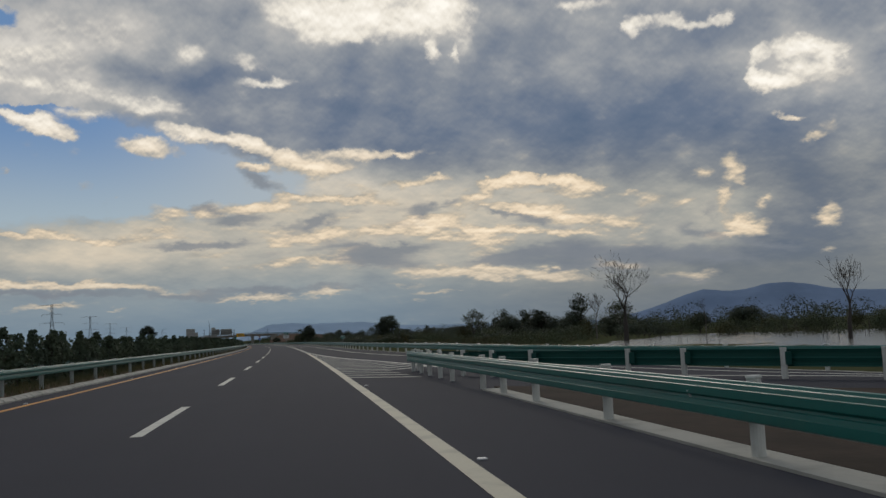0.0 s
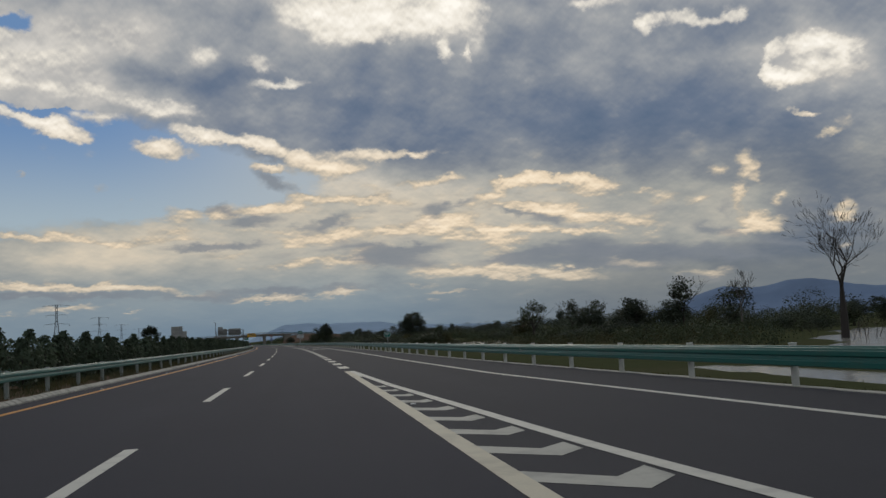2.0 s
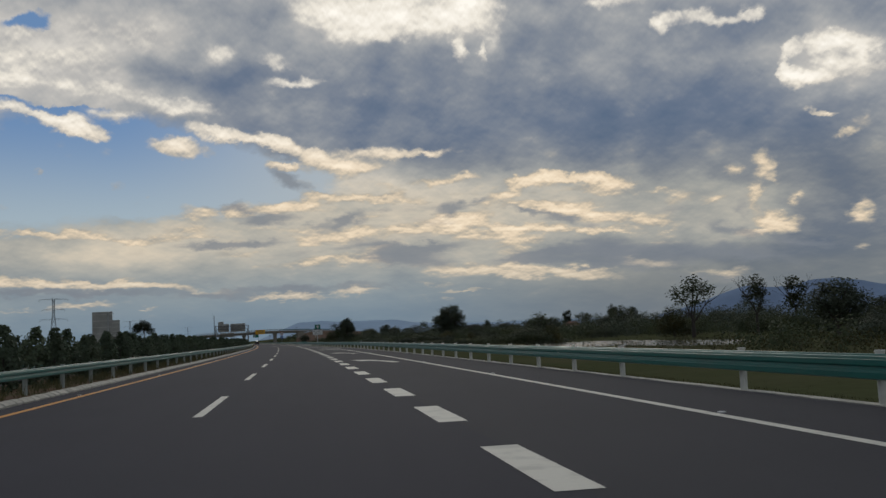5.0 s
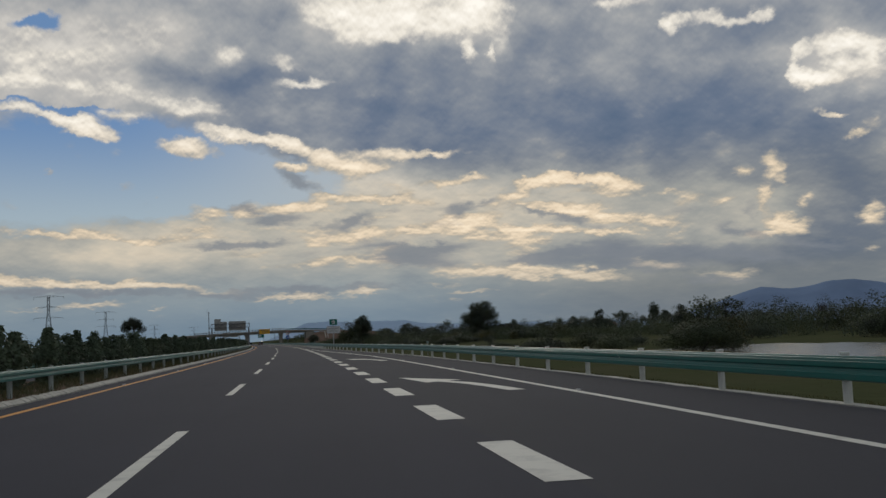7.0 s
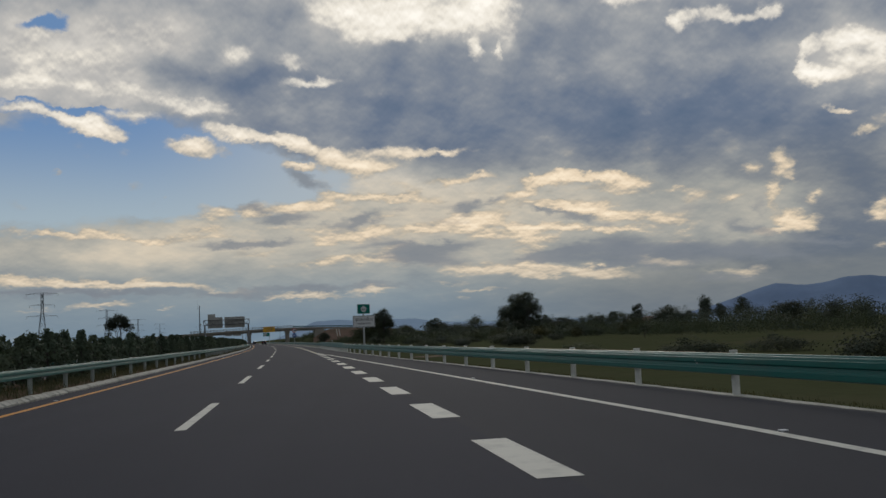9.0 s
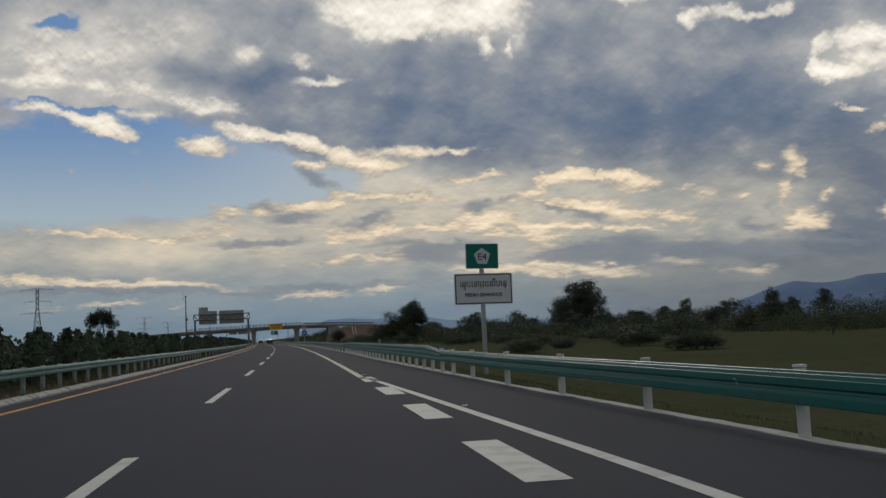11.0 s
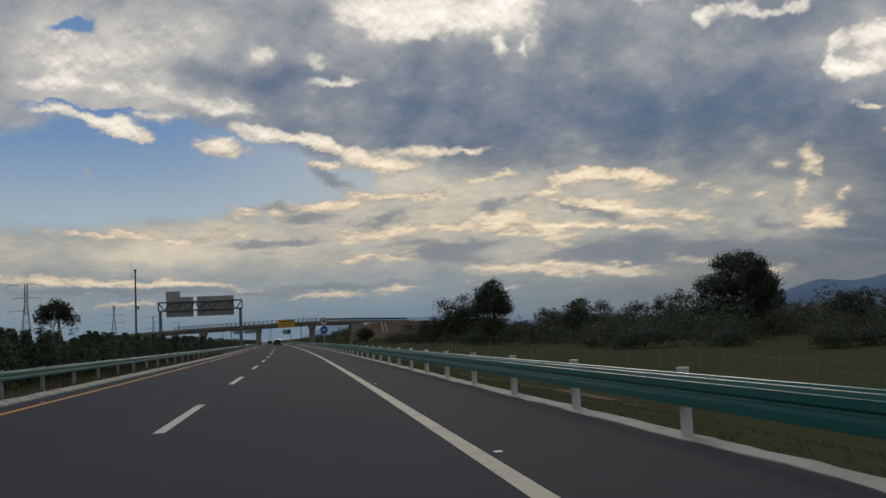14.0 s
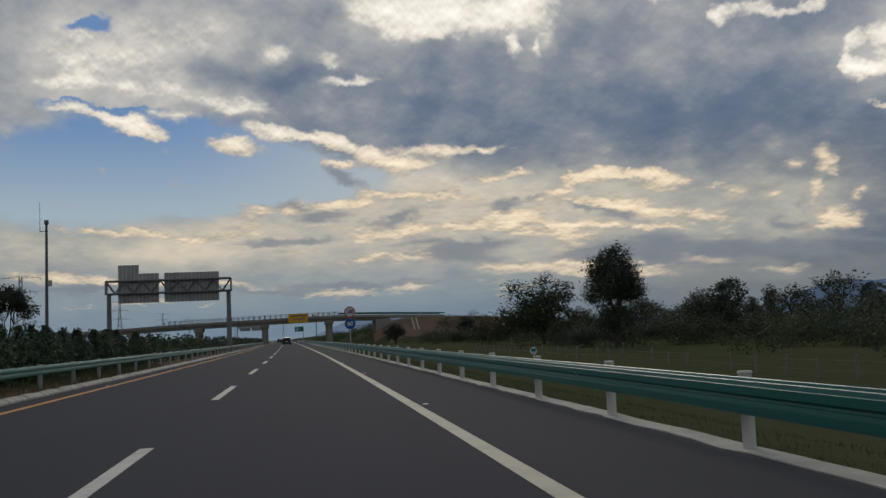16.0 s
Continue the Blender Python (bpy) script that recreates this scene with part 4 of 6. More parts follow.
# ---- kerb of the median: cast blocks ----
kerb = tagged(new("kerb", strip_mesh("kerb", -60, 3000, -5.12, -5.07, 0.08, CONCRETE, 3.0, 0.2)), "pale weathered concrete kerb along the median", "kerb", kind="structure")
bm = bmesh.new()
prof = [(0, -0.05), (0, 0.045), (-0.06, 0.09), (-0.15, KERB_TOP), (-0.23, KERB_TOP), (-0.23, -0.05)]
for y, inset in ((0.0, 0.035), (0.05, 0.0), (0.44, 0.0), (0.49, 0.035)):
    ring = [bm.verts.new((x - inset * (1 if k < 4 else 0), y, z - inset * (1 if 0 < k < 5 else 0))) for k, (x, z) in enumerate(prof)]
    if y > 0:
        for k in range(len(prof) - 1):
            bm.faces.new((last[k], last[k + 1], ring[k + 1], ring[k]))
    else:
        bm.faces.new(ring[::-1])
    last = ring
bm.faces.new(last)
bmesh.ops.recalc_face_normals(bm, faces=bm.faces)
block_me = mesh_of("kerb_block", bm, CONCRETE)
rng = random.Random(4)
for i in range(300):
    s = 14 + 0.5 * i
    place_on_road(part("kerb_block", block_me, kerb), s, KERB_L + rng.uniform(-0.014, 0.014), rng.uniform(-0.014, 0.006), rng.uniform(-0.8, 0.8))
kv, kf = [], []
for i in range(780):
    m = at_road(164 + 0.5 * i, KERB_L + rng.uniform(-0.014, 0.014), rng.uniform(-0.014, 0.006), rng.uniform(-0.8, 0.8))
    base = len(kv)
    kv += [m @ q.co for q in block_me.vertices]
    kf += [tuple(base + k for k in q.vertices) for q in block_me.polygons]
part("kerb_run", from_lists("kerb_run", kv, kf, CONCRETE), kerb, "", None, "stuff")
part("kerb_run", strip_mesh("kerb_run", 554, 1600, -5.16, -4.92, 0.10, CONCRETE, 4.0, 0.2), kerb)

# ---- guardrails ----
def wave_profile(z0, z1, waves):
    """The face of a pressed steel beam, bottom to top: (out, z)."""
    h = (z1 - z0) / waves
    pts = [(0.040, z0 - 0.002)]
    for k in range(waves):
        b = z0 + k * h
        pts += [(0.062, b + 0.02 * h), (0.082, b + 0.09 * h), (0.085, b + 0.13 * h), (0.084, b + 0.54 * h), (0.072, b + 0.575 * h), (0.066, b + 0.80 * h), (0.054, b + 0.84 * h), (0.050, b + 0.97 * h)]
    pts += [(0.046, z1 - 0.005), (0.034, z1)]
    return pts


def beam_mesh(name, s_list, d_of, side, z0, z1, waves, mt, drop):
    v, f = [], []
    for i, s in enumerate(s_list):
        face = wave_profile(z0 + drop(s), z1 + drop(s), waves)
        ring = face + [(o - 0.006, z) for o, z in reversed(face)]
        d = value(d_of, s) + side * 0.11
        v += [rd(s, d + side * o, z) for o, z in ring]
        n = len(ring)
        if i:
            a, b = (i - 1) * n, i * n
            for k in range(n):
                q = (a + k, a + (k + 1) % n, b + (k + 1) % n, b + k)
                f.append(q if side > 0 else q[::-1])
    n = len(ring)
    half = n // 2
    for base in (0, (len(s_list) - 1) * n):
        f += [(base + k, base + k + 1, base + n - 2 - k, base + n - 1 - k) for k in range(half - 1)]
    return from_lists(name, v, f, mt)


def post_mesh(name, z0, z1, mt, r=0.065):
    bm = bmesh.new()
    add_tube(bm, (0, 0, z0), (0, 0, z1), r, r, 14)
    bmesh.ops.recalc_face_normals(bm, faces=bm.faces)
    return mesh_of(name, bm, mt, False)


def cap_mesh(z, mt, r=0.074):
    bm = bmesh.new()
    add_tube(bm, (0, 0, z), (0, 0, z + 0.022), r, r * 0.92, 12)
    bmesh.ops.recalc_face_normals(bm, faces=bm.faces)
    return mesh_of("cap", bm, mt)


def spacer_mesh(side, z0, z1, mt):
    return box_mesh("spacer", (min(0.0, side * 0.13) - 0.0, -0.09, z0), (max(0.0, side * 0.13), 0.09, z1), mt)


def reflector_mesh(side):
    bm = bmesh.new()
    add_box(bm, (-0.012, -0.02, -0.045), (0.012, 0.02, 0.045))
    bmesh.ops.translate(bm, verts=[v for v in bm.verts if v.co.z > 0], vec=(side * 0.05, 0, 0))
    return mesh_of("reflector", bm, SIGN_W)


def guardrail(name, label, d_of, side, runs, posts, mt_beam, mt_post, top_post, lift=0.0, reflect=True, drop=lambda s: 0.0):
    """runs: (start, end, bottom, top, waves); posts stand behind the beam."""
    rail = thing(name, Matrix(), label, "guardrail", "roadside guardrails")
    for s0, s1, z0, z1, waves in runs:
        n = max(1, int(math.ceil((s1 - s0) / 2.0)))
        sl = [s0 + (s1 - s0) * i / n for i in range(n + 1)]
        part("beam", beam_mesh("beam", sl, d_of, side, z0 + lift, z1 + lift, waves, mt_beam, drop), rail, "ridged green steel beam")
    pm, cm = post_mesh("post", -0.35, top_post + lift, mt_post), cap_mesh(top_post + lift, mt_post)
    sm = spacer_mesh(side, runs[0][2] + lift + 0.04, runs[0][3] + lift - 0.04, mt_beam)
    rm = reflector_mesh(side)
    for i, s in enumerate(posts):
        d = value(d_of, s)
        p = part("post", pm, rail)
        p.matrix_basis = at_road(s, d, drop(s))
        part("cap", cm, p)
        part("spacer", sm, p)
        if reflect and i % 6 == 2:
            place_on_road(part("reflector", rm, rail, "small pale reflector"), s + 1.0, value(d_of, s + 1.0) + side * 0.14, lift + (runs[0][2] + runs[0][3]) / 2)
    return rail


def spaced(s0, s1, step):
    return [s0 + step * i for i in range(int((s1 - s0) / step) + 1)]


W0, W1, T1 = 0.35, 0.70, 0.835
guardrail("guardrail", "green steel guardrail with white posts along the hard shoulder", RAIL_R, -1,
          ((-8, 322.5, W0, W1, 2), (325.5, 367.5, W0, T1, 3), (370.5, 900, W0, W1, 2)),
          spaced(3.65, 151, 4.0) + spaced(153.9, 247, 4.0) + spaced(249.9, 283, 4.0) + spaced(286.1, 299, 4.1) + spaced(302.5, 319, 3.95) + spaced(321.2, 373, 1.96) + spaced(376.3, 900, 4.0), RAIL_G, POST_W, 0.72, drop=RAMP_DROP)
rail_r = [o for o in scene.objects if o.name == "guardrail"][0]
for s0, s1, up in ((322.5, 325.5, True), (367.5, 370.5, False)):
    v, f = [], []
    lo_p, hi_p = wave_profile(W0, W1, 3), wave_profile(W0, T1, 3)
    for i in range(5):
        k = i / 4 if up else 1 - i / 4
        s = s0 + (s1 - s0) * i / 4
        face = [(a[0] + (b[0] - a[0]) * k, a[1] + (b[1] - a[1]) * k) for a, b in zip(lo_p, hi_p)]
        ring = face + [(o - 0.006, z) for o, z in reversed(face)]
        v += [rd(s, RAIL_R(s) - 0.11 - o, z) for o, z in ring]
        n = len(ring)
        if i:
            f += [((i - 1) * n + (q + 1) % n, (i - 1) * n + q, i * n + q, i * n + (q + 1) % n) for q in range(n)]
    part("beam", from_lists("transition_beam", v, f, RAIL_G), rail_r, "tapering joint between low and tall beams")

guardrail("guardrail", "green steel guardrail along the median kerb", RAIL_L, 1, ((-40, 900, 0.545, 0.80, 2),),
          spaced(2.4, 318, 4.0) + spaced(320.4, 372, 2.0) + spaced(376, 900, 4.0), RAIL_G, POST_G, 0.80)
guardrail("guardrail", "green steel guardrail on the far side of the median", -8.35, -1, ((-40, 700, 0.545, 0.80, 2),),
          spaced(1.0, 700, 4.0), RAIL_G, POST_G, 0.80, reflect=False)
near = guardrail("guardrail", "green steel guardrail that ends at the gore", RAIL_NEAR, -1, ((-6, 32.2, W0, W1, 2),),
                 [-0.2, 3.8, 7.8, 11.8, 15.5, 18.0, 20.0, 24.0, 26.0, 28.0, 29.9, 31.9], RAIL_G, POST_W, 0.72)
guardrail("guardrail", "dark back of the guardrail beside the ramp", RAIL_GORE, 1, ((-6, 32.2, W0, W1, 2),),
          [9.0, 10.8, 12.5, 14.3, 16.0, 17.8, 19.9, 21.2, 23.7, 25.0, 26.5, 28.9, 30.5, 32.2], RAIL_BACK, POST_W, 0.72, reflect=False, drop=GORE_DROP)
bm = bmesh.new()
prev = None
for k in range(9):
    a = math.pi * k / 8
    c = Vector((0.07 - 0.12 * math.cos(a), 0.05 + 0.13 * math.sin(a), 0))
    ring = [bm.verts.new(c + Vector((0, 0, z))) for z in (W0, W1)]
    if prev:
        bm.faces.new((prev[0], ring[0], ring[1], prev[1]))
    prev = ring
bmesh.ops.solidify(bm, geom=bm.faces[:], thickness=0.012)
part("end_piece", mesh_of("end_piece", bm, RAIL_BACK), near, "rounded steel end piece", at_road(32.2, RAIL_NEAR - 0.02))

# small round distance plates behind the rail
bm = bmesh.new()
bmesh.ops.create_cone(bm, cap_ends=True, segments=24, radius1=0.07, radius2=0.07, depth=0.012, matrix=pose(0, 0, 0.81, 90))
plate_me = mesh_of("plate", bm, SIGN_W)
bar_me = box_mesh("plate_mark", (-0.045, -0.012, 0.795), (0.045, -0.008, 0.855), SIGN_G)
stake_me = tube_mesh("stake", (0, 0, -0.3), (0, 0, 0.78), 0.014, 0.014, STEEL, 8)
for s, d, z in ((343.3, 6.28, 0.17), (243.0, 9.75, 0.0), (445.4, 6.3, 0.0)):
    o = thing("distance_marker", at_road(s, d, z), "small round white distance plate on a stake", "road sign", "distance markers")
    part("plate", plate_me, o)
    part("plate_mark", bar_me, o)
    part("stake", stake_me, o)


# ---- signs ----
def text_mesh(body, size, mt, depth=0.003, align="CENTER", bold=0.0):
    cu = bpy.data.curves.new("lettering", "FONT")
    cu.body, cu.size, cu.extrude, cu.align_x, cu.align_y, cu.resolution_u = body, size, depth, align, "CENTER", 3
    cu.offset = bold
    ob = bpy.data.objects.new("lettering", cu)
    scene.collection.objects.link(ob)
    dg = bpy.context.evaluated_depsgraph_get()
    me = bpy.data.meshes.new_from_object(ob.evaluated_get(dg))
    bpy.data.objects.remove(ob)
    me.name = "lettering"
    me.materials.clear()
    me.materials.append(mt)
    return me


def upright(x, y, z):
    """Lettering set upright on a board that faces back along the road."""
    return pose(x, y, z, 90, 0, 0)


def board(w, h, mt, r=0.05, depth=0.03):
    bm = bmesh.new()
    n = 5
    ring = []
    for cx, cz, a0 in ((w / 2 - r, h / 2 - r, 0), (-w / 2 + r, h / 2 - r, 90), (-w / 2 + r, -h / 2 + r, 180), (w / 2 - r, -h / 2 + r, 270)):
        for k in range(n):
            a = radians(a0 + 90 * k / (n - 1))
            ring.append((cx + r * math.cos(a), cz + r * math.sin(a)))
    f = [bm.verts.new((x, 0, z)) for x, z in ring]
    b = [bm.verts.new((x, depth, z)) for x, z in ring]
    bm.faces.new(f)
    bm.faces.new(b[::-1])
    for k in range(len(ring)):
        bm.faces.new((f[k], b[k], b[(k + 1) % len(ring)], f[(k + 1) % len(ring)]))
    bmesh.ops.recalc_face_normals(bm, faces=bm.faces)
    return mesh_of("board", bm, mt)


sign = thing("direction_sign", at_road(325.2, 8.30, 0.0), "green route shield above a white two-script place sign", "road sign")
part("post", tube_mesh("post", (-0.02, 0.09, -0.9), (0, 0.09, 4.0), 0.085, 0.08, STEEL, 16), sign)
gb = part("route_board", board(1.16, 0.88, SIGN_W, 0.05), sign, "green board with a white edge", pose(0.02, 0, 3.83, 0, 1.2))
part("face", board(1.12, 0.84, SIGN_G, 0.04, 0.004), gb, "", pose(0, -0.006, 0))
pent = [(math.sin(k * math.tau / 5) * 0.31, math.cos(k * math.tau / 5) * 0.31 - 0.02) for k in range(5)]
part("shield", from_lists("shield", [(x * (0.98 if z > 0 else 0.9), -0.012, z) for x, z in pent], [(4, 3, 2, 1, 0)], SIGN_W), gb, "white pentagon shield")
part("lettering", text_mesh("E4", 0.33, SIGN_K), gb, "black route letters", upright(0, -0.02, -0.03))
wb = part("place_board", board(2.05, 1.08, SIGN_W, 0.05), sign, "white board with a black line inside its edge", pose(0.02, 0, 2.69, 0, 0.6))
part("border", board(1.99, 1.02, SIGN_K, 0.045, 0.004), wb, "", pose(0, -0.005, 0))
part("face", board(1.925, 0.955, SIGN_W, 0.04, 0.004), wb, "", pose(0, -0.009, 0))
part("lettering", text_mesh("PREAH SIHANOUK", 0.185, SIGN_K, bold=0.003), wb, "black latin letters", upright(0, -0.016, -0.21) @ Matrix.Diagonal((0.86, 1, 1, 1)))
khmer = text_mesh("\u17c1\u1786\u17b6\u17c7\u17c1\u1791\u17b6(\u1796\u17c7\u179f\u17b8\u17a0\u1793\u17bb", 0.32, SIGN_K)
khmer_w = max(v.co.x for v in khmer.vertices) - min(v.co.x for v in khmer.vertices)
part("lettering", khmer, wb, "black khmer letters", upright(0, -0.016, 0.17) @ Matrix.Diagonal((1.66 / khmer_w, 1, 1, 1)))
part("lettering", text_mesh("\u1796", 0.19, SIGN_K), wb, "black khmer letters", upright(-0.66, -0.016, 0.02) @ Matrix.Diagonal((0.8, 1, 1, 1)))
for z in (3.83, 2.95, 2.45):
    part("bracket", box_mesh("bracket", (-0.3, 0.03, z - 0.03), (0.3, 0.10, z + 0.03), STEEL, 0.005), sign)

# speed signs
spd = thing("speed_sign", at_road(552, 9.35, 0), "round red-rimmed limit sign above a round blue minimum sign", "road sign")
part("post", tube_mesh("post", (0, 0.08, -0.9), (0, 0.08, 4.9), 0.07, 0.07, STEEL, 12), spd)
def disc(r, mt, depth=0.02):
    bm = bmesh.new()
    bmesh.ops.create_cone(bm, cap_ends=True, segments=36, radius1=r, radius2=r, depth=depth, matrix=pose(0, 0, 0, 90))
    return mesh_of("disc", bm, mt)
d1 = part("limit_disc", disc(0.74, SIGN_R), spd, "white disc with a red rim", pose(0, 0, 4.52))
part("face", disc(0.60, SIGN_W), d1, "", pose(0, -0.006, 0))
part("lettering", text_mesh("100", 0.70, SIGN_K, bold=0.022), d1, "black digits", upright(0, -0.02, 0) @ Matrix.Diagonal((0.8, 1, 1, 1)))
d2 = part("minimum_disc", disc(0.74, SIGN_W), spd, "blue disc with a thin white rim", pose(0, 0, 2.94))
part("face", disc(0.71, SIGN_B), d2, "", pose(0, -0.006, 0))
part("lettering", text_mesh("60", 0.78, SIGN_W, bold=0.022), d2, "white digits", upright(0, -0.02, 0))

# green kilometre plate: flat top, cut lower corners
def cut_plate(w, h, y, mt):
    ring = [(-w, 0.42 * h), (-0.86 * w, h), (0.86 * w, h), (w, 0.42 * h), (w, -0.30 * h), (0.55 * w, -h), (-0.55 * w, -h), (-w, -0.30 * h)]
    n = len(ring)
    v = [(x, y, z) for x, z in ring] + [(x, y + 0.015, z) for x, z in ring]
    return from_lists("plate", v, [tuple(range(n))[::-1], tuple(range(n, 2 * n))] + [(k, (k + 1) % n, n + (k + 1) % n, n + k) for k in range(n)], mt)


octo = thing("kilometre_sign", at_road(143, 10.95), "small green kilometre plate on a thin leaning post", "road sign")
part("post", tube_mesh("post", (0.06, 0.04, -0.9), (-0.02, 0.04, 1.45), 0.03, 0.03, STEEL, 10), octo)
op = part("plate", cut_plate(0.335, 0.26, 0.0, SIGN_W), octo, "pale edge of the plate", pose(-0.02, 0, 1.42))
part("face", cut_plate(0.305, 0.232, -0.004, SIGN_G), op)
for x, z, w, h in ((-0.16, 0.08, 0.05, 0.14), (-0.06, 0.08, 0.06, 0.14), (0.04, 0.08, 0.06, 0.14), (0.14, 0.08, 0.06, 0.14), (0.0, -0.12, 0.05, 0.08)):
    part("mark", box_mesh("mark", (x - w / 2, -0.009, z - h / 2), (x + w / 2, -0.006, z + h / 2), SIGN_W), op)

# back of the sign beside the opposite carriageway
bks = thing("direction_sign", at_road(237.3, -19.6), "grey back of a two-board sign facing the other way", "road sign")
part("post", tube_mesh("post", (1.65, -0.12, -0.4), (1.65, -0.12, 5.1), 0.1, 0.1, STEEL, 12), bks)
for x0, x1, z0, z1 in ((0.0, 2.1, 1.9, 5.25), (2.1, 2.85, 1.9, 4.3)):
    b = part("board", box_mesh("board", (x0, 0, z0), (x1, 0.05, z1), ALU_BACK, 0.01), bks)
    for k in range(5):
        z = z0 + 0.3 + (z1 - z0 - 0.6) * k / 4
        part("rib", box_mesh("rib", (x0 + 0.06, -0.05, z - 0.03), (x1 - 0.06, 0, z + 0.03), ALU_RIB), b)

# ---- sign gantry over the other carriageway ----
G_S, GL, GR, G0, G1 = 538, -18.75, -5.5, 7.18, 8.62
gantry = thing("sign_gantry", at_road(G_S, 0), "grey steel truss gantry carrying signs seen from behind", "gantry")
for x in (GL, GR):
    p = part("post", tube_mesh("post", (x, 0, -0.2), (x, 0, G0 + 0.1), 0.30, 0.24, STEEL_M, 16), gantry)
    part("base_plate", box_mesh("base_plate", (x - 0.45, -0.45, 0.0), (x + 0.45, 0.45, 0.14), STEEL_M, 0.01), p)
for y in (-0.45, 0.45):
    for z in (G0, G1):
        part("chord", tube_mesh("chord", (GL - 0.3, y, z), (GR + 0.3, y, z), 0.11, 0.11, STEEL_M, 10), gantry)
    nb = 14
    for k in range(nb):
        x0, x1 = GL - 0.3 + (GR - GL + 0.6) * k / nb, GL - 0.3 + (GR - GL + 0.6) * (k + 1) / nb
        za, zb = (G0, G1) if k % 2 else (G1, G0)
        part("brace", tube_mesh("brace", (x0, y, za), (x1, y, zb), 0.065, 0.065, STEEL_M, 8), gantry)
    for x in (GL - 0.3, (GL + GR) / 2 + 0.05, GR + 0.3):
        part("upright", tube_mesh("upright", (x, y, G0), (x, y, G1), 0.08, 0.08, STEEL_M, 8), gantry)
for k in range(8):
    x = GL - 0.3 + (GR - GL + 0.6) * k / 7
    for z in (G0, G1):
        part("tie", tube_mesh("tie", (x, -0.45, z), (x, 0.45, z), 0.05, 0.05, STEEL_M, 8), gantry)
for x0, x1, z0, z1 in ((-17.85, -13.35, 6.12, 9.5), (-12.75, -6.6, 6.12, 9.5), (-17.85, -15.55, 9.5, 10.5)):
    b = part("sign_board", box_mesh("sign_board", (x0, 0.62, z0), (x1, 0.68, z1), ALU_BACK, 0.01), gantry, "grey ribbed back of a sign")
    n = int((x1 - x0) / 0.42)
    for k in range(n + 1):
        x = x0 + 0.06 + (x1 - x0 - 0.12) * k / n
        part("rib", box_mesh("rib", (x - 0.03, 0.54, z0), (x + 0.03, 0.62, z1), ALU_RIB), b)

# camera mast
mast = thing("antenna_mast", at_road(511, -18.9), "slim grey steel mast with a whip antenna", "mast")
part("pole", tube_mesh("pole", (0, 0, -1.0), (0, 0, 12.1), 0.17, 0.10, STEEL_D, 12), mast)
part("whip", tube_mesh("whip", (-0.52, 0, 11.2), (-0.55, 0, 13.8), 0.03, 0.012, STEEL_D, 6), mast)
part("arm", tube_mesh("arm", (0, 0, 11.3), (-0.54, 0, 11.3), 0.03, 0.03, STEEL_D, 6), mast)
part("head", box_mesh("head", (-0.16, -0.16, 11.9), (0.16, 0.16, 12.25), STEEL_D, 0.03), mast)
part("box", box_mesh("box", (0.1, -0.14, 6.6), (0.42, 0.14, 7.1), STEEL, 0.02), mast)

# ---- overpass ----
B_S = 697.0
bridge = thing("overpass", at_road(B_S, 0), "long grey-brown concrete overpass with a steel railing", "bridge")
deck_z = interp((-130, 3.2), (-90, 4.6), (-48, 5.75), (-30, 6.5), (-5, 7.1), (13, 7.45), (26, 7.2), (48, 6.35), (70, 5.9))
def deck_piece(name, x0, x1, y0, y1, up0, up1, mt, step=6.0):
    n = max(1, int((x1 - x0) / step))
    v, f = [], []
    for i in range(n + 1):
        x = x0 + (x1 - x0) * i / n
        z = deck_z(x)
        v += [(x, y0, z + up0), (x, y1, z + up0), (x, y1, z + up1), (x, y0, z + up1)]
        if i:
            a, b = 4 * i - 4, 4 * i
            f += [(a + k, a + (k + 1) % 4, b + (k + 1) % 4, b + k) for k in range(4)]
    f += [(0, 3, 2, 1), (4 * n, 4 * n + 1, 4 * n + 2, 4 * n + 3)]
    return from_lists(name, v, f, mt)
part("deck", deck_piece("deck", -60, 30, -4.6, 4.6, -0.62, -0.1, BRIDGE_C), bridge)
for y in (-3.2, 0.0, 3.2):
    part("girder", deck_piece("girder", -60, 30, y - 0.8, y + 0.8, -1.5, -0.62, BRIDGE_C), bridge)
for y in (-4.75, 4.45):
    part("parapet", deck_piece("parapet", -60, 46, y, y + 0.3, -0.7, 0.05, BRIDGE_C), bridge)
    part("top_rail", deck_piece("top_rail", -32, 16, y + 0.1, y + 0.2, 1.0, 1.09, STEEL), bridge)
    part("mid_rail", deck_piece("mid_rail", -32, 16, y + 0.12, y + 0.18, 0.55, 0.61, STEEL), bridge)
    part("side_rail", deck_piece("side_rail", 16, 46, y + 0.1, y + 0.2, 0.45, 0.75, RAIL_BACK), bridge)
    bm_post = box_mesh("rail_post", (-0.09, -0.07, 0.05), (0.09, 0.07, 1.05), STEEL_D)
    for k in range(33):
        x = -32 + 1.5 * k
        part("rail_post", bm_post, bridge, "", pose(x, y + 0.15, deck_z(x)))
for x, w in ((-41.0, 0.9), (-23.2, 0.9), (-5.05, 0.85), (13.0, 0.9)):
    for y in (-2.6, 2.6):
        z = deck_z(x) - 1.5
        c = part("pier", tube_mesh("pier", (x, y, -0.6), (x, y, z - 0.9), w, w, BRIDGE_C, 20), bridge)
    part("pier_cap", box_mesh("pier_cap", (x - 1.15, -4.0, z - 0.95), (x + 1.15, 4.0, z + 0.02), BRIDGE_C, 0.12), bridge)
part("abutment", box_mesh("abutment", (26, -4.9, 2.4), (30.5, 4.9, 6.0), BRIDGE_C, 0.05), bridge)
